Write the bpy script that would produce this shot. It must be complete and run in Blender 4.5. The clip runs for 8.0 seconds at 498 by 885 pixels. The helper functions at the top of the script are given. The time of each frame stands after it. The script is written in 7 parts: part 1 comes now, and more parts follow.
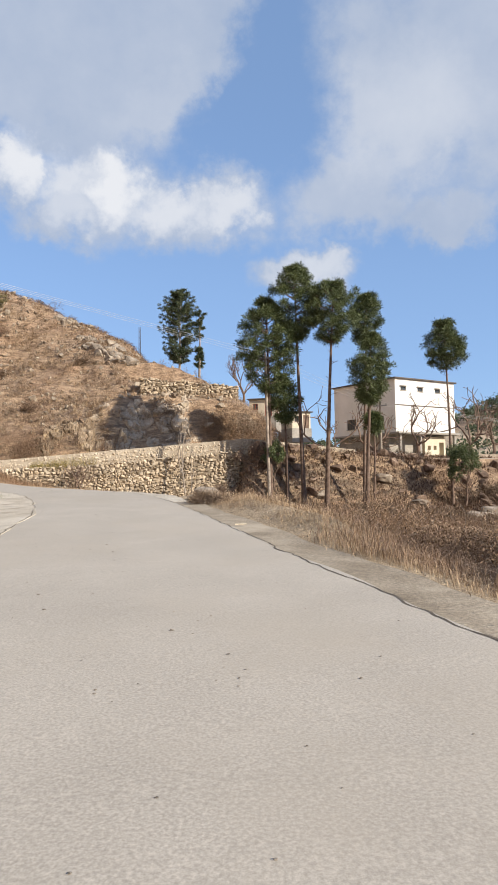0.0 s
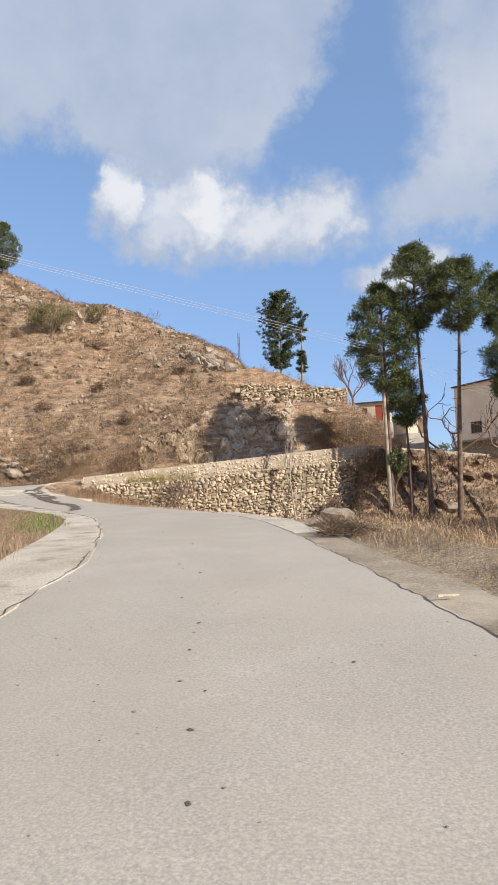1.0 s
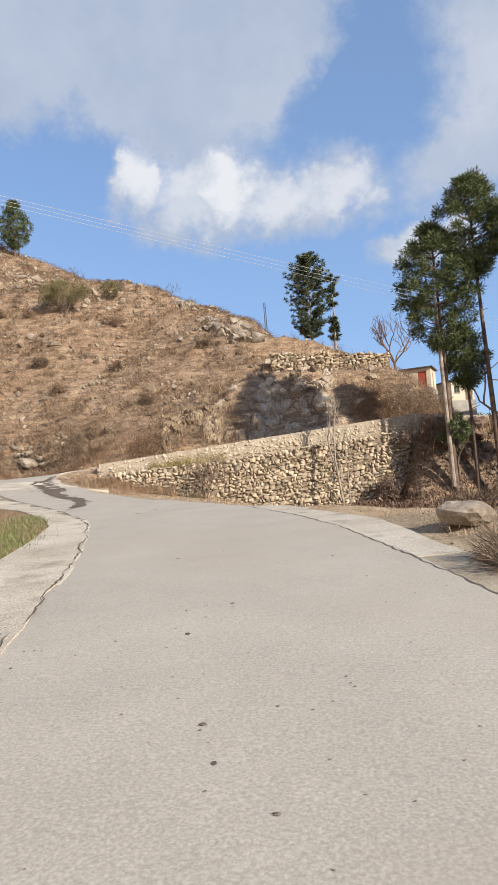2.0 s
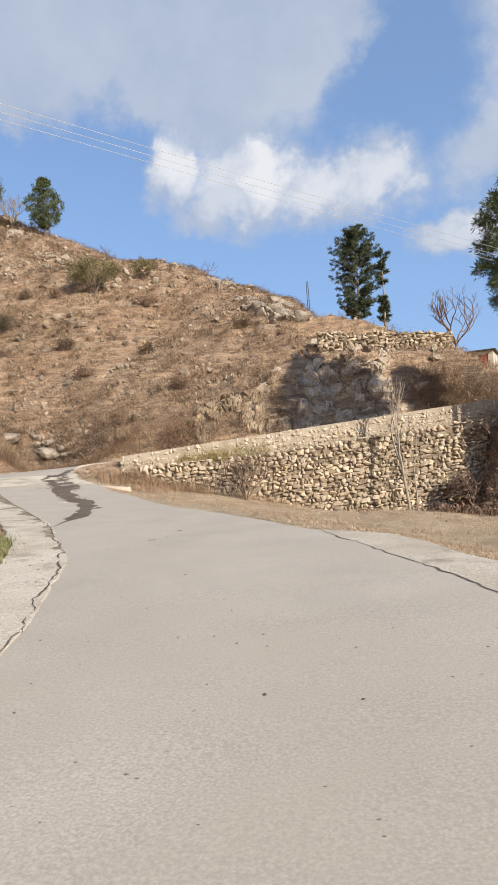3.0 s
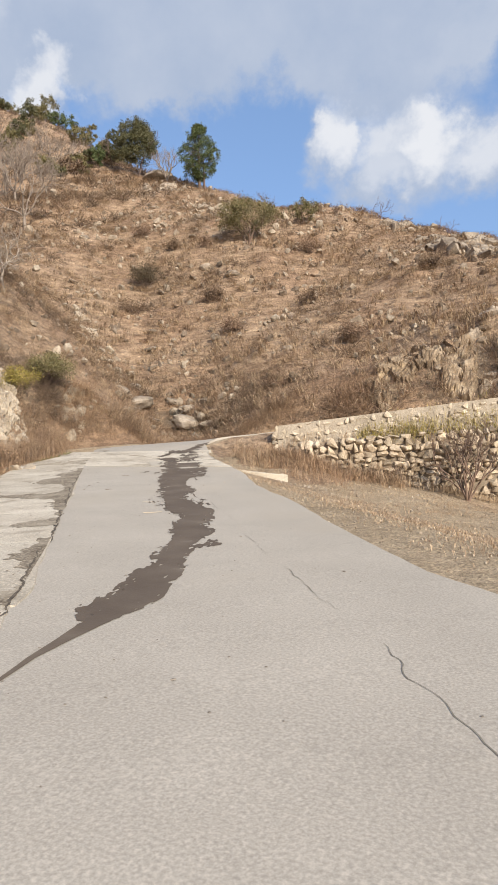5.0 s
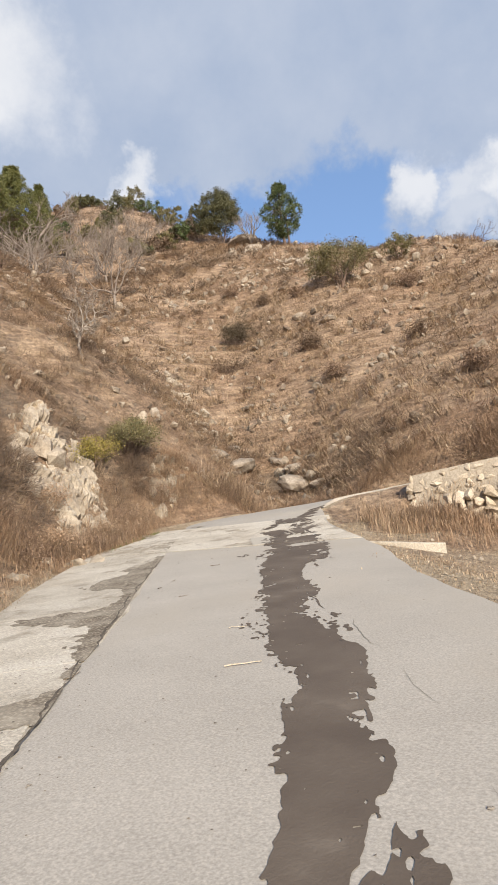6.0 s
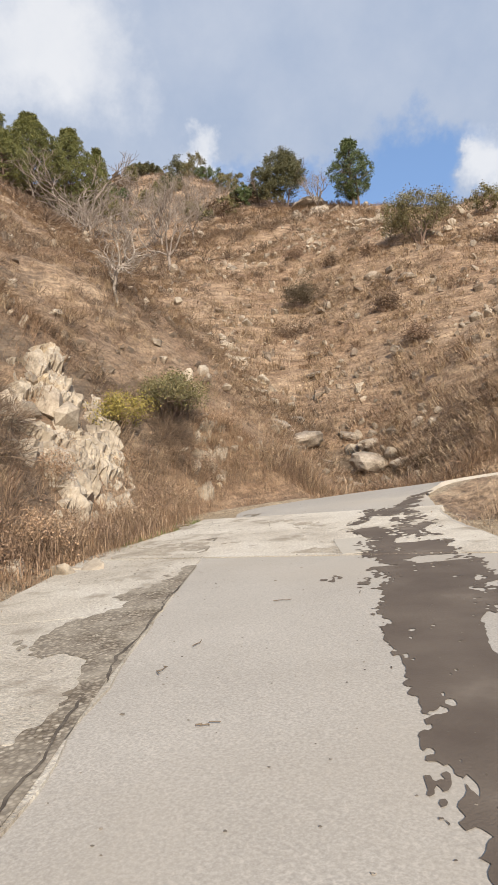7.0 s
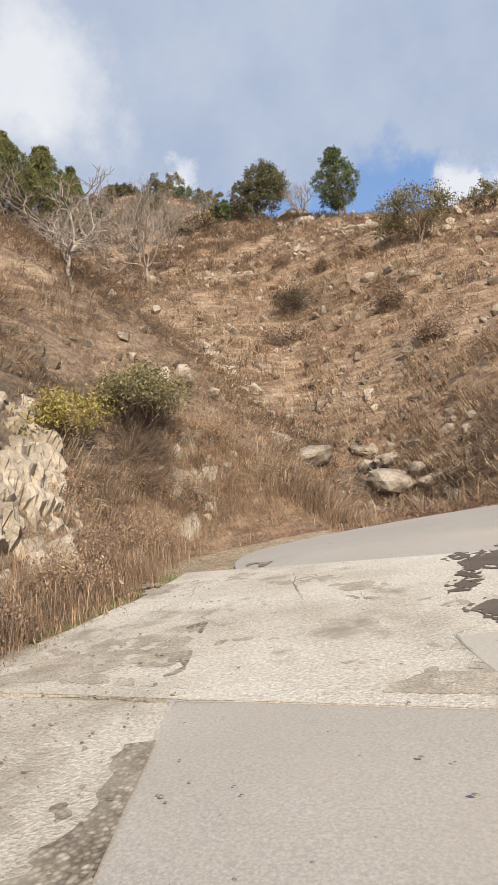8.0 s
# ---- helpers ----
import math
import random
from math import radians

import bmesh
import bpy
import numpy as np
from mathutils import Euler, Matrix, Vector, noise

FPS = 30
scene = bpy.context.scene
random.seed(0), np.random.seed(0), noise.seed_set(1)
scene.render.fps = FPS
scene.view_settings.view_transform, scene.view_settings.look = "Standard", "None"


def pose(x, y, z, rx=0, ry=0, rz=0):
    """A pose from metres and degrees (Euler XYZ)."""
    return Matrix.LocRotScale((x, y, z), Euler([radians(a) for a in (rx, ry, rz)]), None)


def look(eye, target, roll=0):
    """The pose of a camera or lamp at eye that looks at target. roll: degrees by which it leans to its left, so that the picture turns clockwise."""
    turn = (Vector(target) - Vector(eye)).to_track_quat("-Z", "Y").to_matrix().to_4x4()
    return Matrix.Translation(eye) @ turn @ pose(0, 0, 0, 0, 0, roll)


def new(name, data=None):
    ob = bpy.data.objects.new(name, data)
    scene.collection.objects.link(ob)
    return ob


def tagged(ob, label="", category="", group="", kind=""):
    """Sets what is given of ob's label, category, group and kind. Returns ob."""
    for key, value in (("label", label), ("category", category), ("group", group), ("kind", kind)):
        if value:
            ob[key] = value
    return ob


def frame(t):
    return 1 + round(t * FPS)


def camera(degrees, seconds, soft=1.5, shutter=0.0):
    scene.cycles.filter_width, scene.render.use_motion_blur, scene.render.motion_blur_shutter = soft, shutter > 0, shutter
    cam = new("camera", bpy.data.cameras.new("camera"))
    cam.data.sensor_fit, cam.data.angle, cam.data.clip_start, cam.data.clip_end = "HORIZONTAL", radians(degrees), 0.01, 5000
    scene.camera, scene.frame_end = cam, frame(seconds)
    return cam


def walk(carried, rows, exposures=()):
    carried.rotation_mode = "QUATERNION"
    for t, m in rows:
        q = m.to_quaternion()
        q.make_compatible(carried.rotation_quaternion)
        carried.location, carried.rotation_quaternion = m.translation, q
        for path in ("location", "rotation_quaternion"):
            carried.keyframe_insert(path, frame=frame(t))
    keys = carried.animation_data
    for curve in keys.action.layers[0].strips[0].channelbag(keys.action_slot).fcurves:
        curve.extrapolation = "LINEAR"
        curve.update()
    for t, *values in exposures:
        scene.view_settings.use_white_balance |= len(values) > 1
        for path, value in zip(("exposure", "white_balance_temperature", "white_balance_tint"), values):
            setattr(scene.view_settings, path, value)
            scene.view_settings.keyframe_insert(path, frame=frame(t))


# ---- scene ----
cam = camera(42.1, 8.0)
PATH = [
    (0, (0.00, -0.00, 1.35), (0.03, 9.98, 1.88), -0.9),
    (0.5, (-0.45, 2.87, 1.42), (-1.48, 12.79, 2.08), -2.0),
    (1, (-1.04, 5.82, 1.54), (-2.55, 15.68, 2.27), -2.0),
    (1.5, (-1.76, 8.73, 1.57), (-3.47, 18.57, 2.16), -3.3),
    (1.7, (-2.04, 9.88, 1.62), (-4.00, 19.67, 2.15), -4.3),
    (2.8, (-3.93, 16.24, 1.96), (-5.86, 26.05, 2.26), -4.8),
    (3, (-4.33, 17.36, 2.00), (-6.83, 27.04, 2.32), -3.9),
    (3.5, (-5.47, 20.12, 2.05), (-8.54, 29.62, 2.57), -2.5),
    (4, (-6.59, 22.71, 2.07), (-10.22, 32.03, 2.37), -5.9),
    (4.5, (-8.00, 25.40, 2.06), (-12.49, 34.33, 2.33), -3.7),
    (4.7, (-8.59, 26.42, 2.07), (-13.23, 35.28, 2.14), -2.2),
    (5.8, (-11.34, 31.15, 2.23), (-16.91, 39.43, 2.94), -6.3),
    (6, (-12.08, 32.00, 2.26), (-18.07, 39.93, 3.40), -7.2),
    (6.5, (-14.07, 34.24, 2.32), (-20.66, 41.73, 3.08), -4.7),
    (7, (-15.83, 36.15, 2.42), (-22.53, 43.52, 3.36), -5.3),
    (7.5, (-17.87, 38.11, 2.53), (-24.67, 45.35, 3.71), -6.0),
    (8, (-19.55, 39.86, 2.70), (-26.04, 47.36, 4.01), -7.2),
]
walk(cam, [(t, look(eye, target, roll)) for t, eye, target, roll in PATH])

# ---------------------------------------------------------------- sky and sun
SUN_TO = Vector((0.764, -0.487, 0.44)).normalized()
scene.view_settings.exposure = 0.58
SKY_STRENGTH, SKY_TINT = 0.11, (1.0, 1.03, 1.10)
HAZE = (1.95, 3.05, 5.0)
CLOUD_GREY, CLOUD_WHITE = (2.45, 2.95, 3.9), (5.3, 5.35, 5.5)


# Clouds by bearing (to the left of +y) and height over the horizon, in degrees: middle, half width, half height
CLOUDS = [(14, 30, 8, 4.5), (19.5, 25.5, 2.6, 4.0), (13, 24.3, 7.5, 4.4), (4.5, 22.5, 7, 3.2), (16, 21.8, 4, 2.6), (-14, 31, 8.5, 9), (-24, 33, 13, 11), (-9, 23.8, 7, 3.8), (-17, 21.8, 8, 2.6),
          (-5.5, 17.6, 4.4, 1.9), (45.6, 28.6, 2.8, 2.4), (53, 31, 9, 4.0), (35, 29.5, 8, 2.4)]
# Where they are sunlit: middle, half width, half height, share
SUNLIT = [(19.3, 26.2, 2.6, 3.2, 0.95), (15.5, 24.8, 4, 3.0, 0.75), (11, 25.0, 3.6, 3.0, 1.0), (6.5, 23.0, 4.2, 2.4, 0.75), (2, 22.6, 3.2, 2.2, 0.75), (15, 22.8, 4, 2.4, 0.6), (45.6, 29.2, 2.8, 2.2, 0.9),
          (57.5, 37.0, 10, 6.0, 1.0), (-6, 17.6, 4, 1.8, 0.55), (-13, 29, 12, 7, 0.4), (40, 39, 9, 4, 0.25), (8, 31, 5, 4, 0.25)]


def make_sky():
    world = bpy.data.worlds.new("sky")
    scene.world = world
    world.use_nodes = True
    nt = world.node_tree
    nt.nodes.clear()

    def calc(op, a, b=0.0, c=0.0):
        n = nt.nodes.new("ShaderNodeMath")
        n.operation = op
        for socket, v in zip(n.inputs, (a, b, c)):
            if isinstance(v, (int, float)):
                socket.default_value = v
            else:
                nt.links.new(v, socket)
        return n.outputs[0]

    def smooth(v, lo, hi):
        n = nt.nodes.new("ShaderNodeMapRange")
        n.interpolation_type = "SMOOTHSTEP"
        n.inputs[1].default_value, n.inputs[2].default_value = lo, hi
        nt.links.new(v, n.inputs[0])
        return n.outputs[0]

    def blend(fac, a, b):
        n = nt.nodes.new("ShaderNodeMix")
        n.data_type = "RGBA"
        nt.links.new(fac, n.inputs[0])
        for socket, v in ((n.inputs[6], a), (n.inputs[7], b)):
            if isinstance(v, tuple):
                socket.default_value = (*v, 1)
            else:
                nt.links.new(v, socket)
        return n.outputs[2]

    out = nt.nodes.new("ShaderNodeOutputWorld")
    bg = nt.nodes.new("ShaderNodeBackground")
    sky = nt.nodes.new("ShaderNodeTexSky")
    sky.sky_type = "NISHITA"
    sky.sun_disc = False
    sky.sun_elevation = math.asin(SUN_TO.z)
    sky.sun_rotation = math.atan2(SUN_TO.x, SUN_TO.y)
    sky.altitude, sky.dust_density, sky.ozone_density = 1500, 0.6, 3.0
    way = nt.nodes.new("ShaderNodeTexCoord").outputs["Generated"]
    xyz = nt.nodes.new("ShaderNodeSeparateXYZ")
    nt.links.new(way, xyz.inputs[0])
    x, y, z = xyz.outputs
    true_bearing = calc("MULTIPLY", calc("ARCTAN2", calc("MULTIPLY", x, -1.0), y), 57.2958)
    true_height = calc("MULTIPLY", calc("ARCSINE", z), 57.2958)

    def cloud_noise(scale, detail, harsh):
        n = nt.nodes.new("ShaderNodeTexNoise")
        n.inputs["Scale"].default_value, n.inputs["Detail"].default_value, n.inputs["Roughness"].default_value = scale, detail, harsh
        nt.links.new(way, n.inputs["Vector"])
        return n.outputs["Fac"]

    billow, wisp = cloud_noise(9.0, 8.0, 0.6), cloud_noise(2.6, 4.0, 0.5)
    # Ragged outlines: the place at which the clouds are looked up is itself shaken
    bearing = calc("MULTIPLY_ADD", calc("SUBTRACT", cloud_noise(5.0, 6.0, 0.6), 0.5), 11.0, true_bearing)
    bearing = calc("MULTIPLY_ADD", calc("SUBTRACT", cloud_noise(16.0, 6.0, 0.62), 0.5), 7.0, bearing)
    height = calc("MULTIPLY_ADD", calc("SUBTRACT", cloud_noise(6.1, 6.0, 0.6), 0.5), 8.0, true_height)
    height = calc("MULTIPLY_ADD", calc("SUBTRACT", cloud_noise(14.7, 6.0, 0.62), 0.5), 6.0, height)

    def spot(a, e, ra, re):
        u = calc("MULTIPLY", calc("SUBTRACT", bearing, float(a)), 1.0 / ra)
        v = calc("MULTIPLY", calc("SUBTRACT", height, float(e)), 1.0 / re)
        return calc("SUBTRACT", 1.0, calc("SQRT", calc("ADD", calc("MULTIPLY", u, u), calc("MULTIPLY", v, v))))

    # A wide grey bank overhead with a level underside, open towards the right
    edge = calc("MULTIPLY_ADD", calc("SUBTRACT", 37.0, height), 0.85, -1.0)
    bank = calc("SMOOTH_MIN", calc("MULTIPLY", calc("SUBTRACT", height, 28.2), 0.28), calc("MULTIPLY", calc("SUBTRACT", bearing, edge), 0.22), 0.3)
    bank = calc("MINIMUM", bank, 1.0)
    behind = calc("MAXIMUM", smooth(bearing, 66.0, 85.0), calc("SUBTRACT", 1.0, smooth(bearing, -50.0, -32.0)))
    best = calc("SUBTRACT", calc("MULTIPLY_ADD", wisp, 2.6, -1.5), calc("MULTIPLY", calc("SUBTRACT", 1.0, behind), 1.6))
    best = calc("SMOOTH_MAX", best, bank, 0.3)
    for a, e, ra, re in CLOUDS:
        best = calc("SMOOTH_MAX", best, spot(a, e, ra, re), 0.25)
    body = calc("MULTIPLY_ADD", calc("SUBTRACT", billow, 0.5), 1.0, best)
    cover = smooth(body, -0.28, 0.5)
    lit = calc("MULTIPLY_ADD", calc("SUBTRACT", cloud_noise(3.4, 6.0, 0.55), 0.5), 0.5, 0.16)
    for a, e, ra, re, share in SUNLIT:
        lit = calc("SMOOTH_MAX", lit, calc("MULTIPLY", smooth(spot(a, e, ra, re), -0.3, 0.75), share), 0.12)
    lit = calc("MULTIPLY_ADD", calc("SUBTRACT", billow, 0.5), 0.45, lit)
    lit = calc("MINIMUM", calc("MAXIMUM", lit, 0.0), 1.0)
    shade = blend(lit, CLOUD_GREY, CLOUD_WHITE)
    tint = nt.nodes.new("ShaderNodeMix")
    tint.data_type, tint.blend_type = "RGBA", "MULTIPLY"
    tint.inputs[0].default_value = 1.0
    tint.inputs[7].default_value = (*SKY_TINT, 1)
    nt.links.new(sky.outputs[0], tint.inputs[6])
    thin = calc("MULTIPLY_ADD", smooth(true_height, 8.0, 30.0), -0.2, 0.68)
    clear = blend(thin, tint.outputs[2], HAZE)
    nt.links.new(blend(calc("MULTIPLY", cover, 0.93), clear, shade), bg.inputs[0])
    bg.inputs["Strength"].default_value = SKY_STRENGTH
    nt.links.new(bg.outputs[0], out.inputs[0])


make_sky()
sun = new("sun", bpy.data.lights.new("sun", "SUN"))
sun.data.energy, sun.data.angle, sun.data.color = 4.4, radians(0.53), (1.0, 0.885, 0.725)
sun.matrix_world = look((0, 0, 60), Vector((0, 0, 60)) - SUN_TO)

# ---------------------------------------------------------------- plan of the place
# Middle line of the road: a bend to the left, then a hairpin that climbs back behind the retaining wall.
LINE = [(1.5, -70, -1.7), (0.9, -14, -0.25), (0, 0, 0.05), (-1.04, 5.8, 0.22), (-2.3, 11, 0.38), (-3.93, 16.2, 0.64),
        (-5.47, 20.1, 0.76), (-8.0, 25.4, 0.82), (-11.34, 31.15, 0.93), (-14.07, 34.24, 1.04), (-17.87, 38.1, 1.25),
        (-21.3, 41.9, 1.58), (-24.2, 45.6, 1.95), (-25.5, 49.0, 2.28), (-24.6, 51.9, 2.52), (-22.0, 53.4, 2.66),
        (-17.5, 54.0, 2.85), (-11, 55.6, 3.3), (-4, 57.8, 3.85), (4, 60.4, 3.8), (12, 62.8, 3.1), (40, 70, 2.6)]


def glide(points, per=24):
    """A smooth line through points, finely divided."""
    p = np.array(points, float)
    p = np.vstack([2 * p[0] - p[1], p, 2 * p[-1] - p[-2]])
    out = []
    for a, b, c, d in zip(p, p[1:], p[2:], p[3:]):
        n = max(4, int(np.hypot(*(c - b)[:2]) / 0.35))
        # Centripetal knots keep uneven spacing free of loops.
        t1 = np.hypot(*(b - a)[:2]) ** 0.5
        t2 = t1 + np.hypot(*(c - b)[:2]) ** 0.5
        t3 = t2 + np.hypot(*(d - c)[:2]) ** 0.5
        for t in np.linspace(t1, t2, n, endpoint=False):
            a1 = (t1 - t) / t1 * a + t / t1 * b
            a2 = (t2 - t) / (t2 - t1) * b + (t - t1) / (t2 - t1) * c
            a3 = (t3 - t) / (t3 - t2) * c + (t - t2) / (t3 - t2) * d
            b1 = (t2 - t) / t2 * a1 + t / t2 * a2
            b2 = (t3 - t) / (t3 - t1) * a2 + (t - t1) / (t3 - t1) * a3
            out.append((t2 - t) / (t2 - t1) * b1 + (t - t1) / (t2 - t1) * b2)
    out.append(p[-2])
    return np.array(out)


ROAD = glide(LINE)
for _ in range(120):
    ROAD[1:-1, 2] = 0.5 * ROAD[1:-1, 2] + 0.25 * (ROAD[:-2, 2] + ROAD[2:, 2])
STEP = np.diff(ROAD[:, :2], axis=0)
ROAD_S = np.r_[0, np.cumsum(np.hypot(*STEP.T))]
TAN = np.vstack([STEP, STEP[-1:]])
TAN = TAN / np.hypot(*TAN.T)[:, None]
LEFT = np.stack([-TAN[:, 1], TAN[:, 0]], 1)
S_START = float(ROAD_S[np.argmin(np.hypot(ROAD[:, 0], ROAD[:, 1]))])


def ramp(x, a, b):
    t = np.clip((np.asarray(x, float) - a) / (b - a), 0, 1)
    return t * t * (3 - 2 * t)


def soft_min(a, b, k):
    h = np.clip(0.5 + 0.5 * (b - a) / k, 0, 1)
    return b * (1 - h) + a * h - k * h * (1 - h)


def soft_max(a, b, k):
    return -soft_min(-a, -b, k)


def lattice(ix, iy, seed):
    n = (ix.astype(np.int64) * 374761393 + iy.astype(np.int64) * 668265263 + seed * 974634777) & 0x7FFFFFFF
    n = ((n ^ (n >> 13)) * 1274126177) & 0x7FFFFFFF
    return ((n ^ (n >> 16)) & 0xFFFF) / 65535.0


def rough(x, y, size, seed=0):
    """Smooth noise from -1 to 1 over the plan."""
    x, y = np.asarray(x, float) / size, np.asarray(y, float) / size
    ix, iy = np.floor(x), np.floor(y)
    u, v = x - ix, y - iy
    u, v = u * u * (3 - 2 * u), v * v * (3 - 2 * v)
    a, b = lattice(ix, iy, seed), lattice(ix + 1, iy, seed)
    c, d = lattice(ix, iy + 1, seed), lattice(ix + 1, iy + 1, seed)
    return 2 * ((a * (1 - u) + b * u) * (1 - v) + (c * (1 - u) + d * u) * v) - 1


def layers(x, y, size, count, seed=0):
    return sum(rough(x, y, size / 2**k, seed + k) / 2**k for k in range(count))


def road_near(x, y):
    """Signed distance to the road's middle line (left: positive), its height and length there."""
    x, y = np.atleast_1d(x).astype(float), np.atleast_1d(y).astype(float)
    dist, side, high, along = (np.empty(len(x)) for _ in range(4))
    for k in range(0, len(x), 20000):
        px, py = x[k:k + 20000], y[k:k + 20000]
        d2 = (px[:, None] - ROAD[None, :, 0]) ** 2 + (py[:, None] - ROAD[None, :, 1]) ** 2
        j = d2.argmin(1)
        off = np.stack([px, py], 1) - ROAD[j, :2]
        lat = (off * LEFT[j]).sum(1)
        dist[k:k + 20000] = np.sqrt(d2[np.arange(len(j)), j])
        side[k:k + 20000] = np.where(lat >= 0, 1, -1)
        run = (off * TAN[j]).sum(1)
        slope = np.gradient(ROAD[:, 2], ROAD_S)[j]
        high[k:k + 20000] = ROAD[j, 2] + np.clip(run, -0.4, 0.4) * slope
        along[k:k + 20000] = ROAD_S[j]
    return dist, side, high, along


WALL_A, WALL_B = np.array([-19.75, 49.45]), np.array([10.0, 58.9])
WALL_DIR = (WALL_B - WALL_A) / np.linalg.norm(WALL_B - WALL_A)
WALL_NORMAL = np.array([-WALL_DIR[1], WALL_DIR[0]])


TERR_A, TERR_B = np.array([-11.3, 68.97]), np.array([-1.0, 72.4])
TERR_DIR = (TERR_B - TERR_A) / np.linalg.norm(TERR_B - TERR_A)


def wall_top(x):
    """Height of the parapet's top along the retaining wall."""
    return np.where(np.asarray(x) < 0, 2.84 + 0.092 * (np.asarray(x) + 19.75), 4.66 - 0.10 * np.asarray(x))


def main_hill(x, y):
    z = 16 + 0.5 * (y - 80) + 0.33 * np.maximum(-30 - x, 0)
    crest = 100 + 0.38 * np.maximum(-28 - x, 0) + 1.2 * np.maximum(-62 - x, 0)
    z = z - 0.85 * np.maximum(y - crest, 0) + 0.10 * np.maximum(-78 - x, 0)
    z = soft_min(z, 26 - 0.5 * (x + 28), 3.0)
    z = z + 2.3 * np.exp(-(((x + 33.0) / 9.0) ** 2)) * ramp(y, 82, 98) - np.minimum(0.6 * np.maximum(x + 17.0, 0), 2.6) * ramp(y, 77, 85)
    z = soft_min(z, 11.6 - 1.15 * (x + 2.5) + 0.14 * np.maximum(y - 75, 0), 2.5)
    z = z + 6.0 * np.exp(-(((x + 115.0) / 22.0) ** 2) - ((y - 134.0) / 16.0) ** 2)
    # Gully between the two slopes
    ax, ay, bx, by = -30.0, 57.0, -60.0, 90.0
    t = np.clip(((x - ax) * (bx - ax) + (y - ay) * (by - ay)) / ((bx - ax) ** 2 + (by - ay) ** 2), 0, 1)
    g = np.hypot(x - ax - t * (bx - ax), y - ay - t * (by - ay))
    z = z - 3.6 * np.exp(-((g / 5.5) ** 2)) * (1 - 0.7 * t)
    # Rock shoulder over the upper road
    z = z + 2.2 * np.exp(-(((x + 9.5) / 6.0) ** 2) - ((y - 62.0) / 3.4) ** 2)
    return z


def left_spur(x, y):
    d = -(x + 20) * 0.877 - (y - 36) * 0.48
    bump = 1.4 * np.exp(-(((x + 37.5) / 4.0) ** 2) - ((y - 53) / 4.0) ** 2)
    return 2.0 + np.where(d < 14, 1.0 * d, 14 + 0.9 * (d - 14)) + 0.12 * (y - 44) + bump


def low_ground(x, y):
    z = 0.9 - 0.11 * np.maximum(x + 16, 0) - 0.02 * np.maximum(-y + 20, 0)
    z = soft_max(z, np.full_like(z, -3.2), 1.5)
    bank = -3.0 + 7.0 * ramp(y + 0.25 * np.maximum(12 - x, 0) * 0, 50, 71) * ramp(x, -6, 6)
    z = soft_max(z, bank, 1.2)
    return z


def far_land(x, y):
    r = np.hypot(x + 10, y - 40)
    a = np.arctan2(x, np.maximum(y, 1e-3))
    return 200 * ramp(r, 160, 900) * (0.65 + 0.35 * rough(x, y, 260, 5)) * ramp(a, 0.05, 0.6) + 60 * ramp(r, 200, 900) * (1 - ramp(a, -0.1, 0.4))


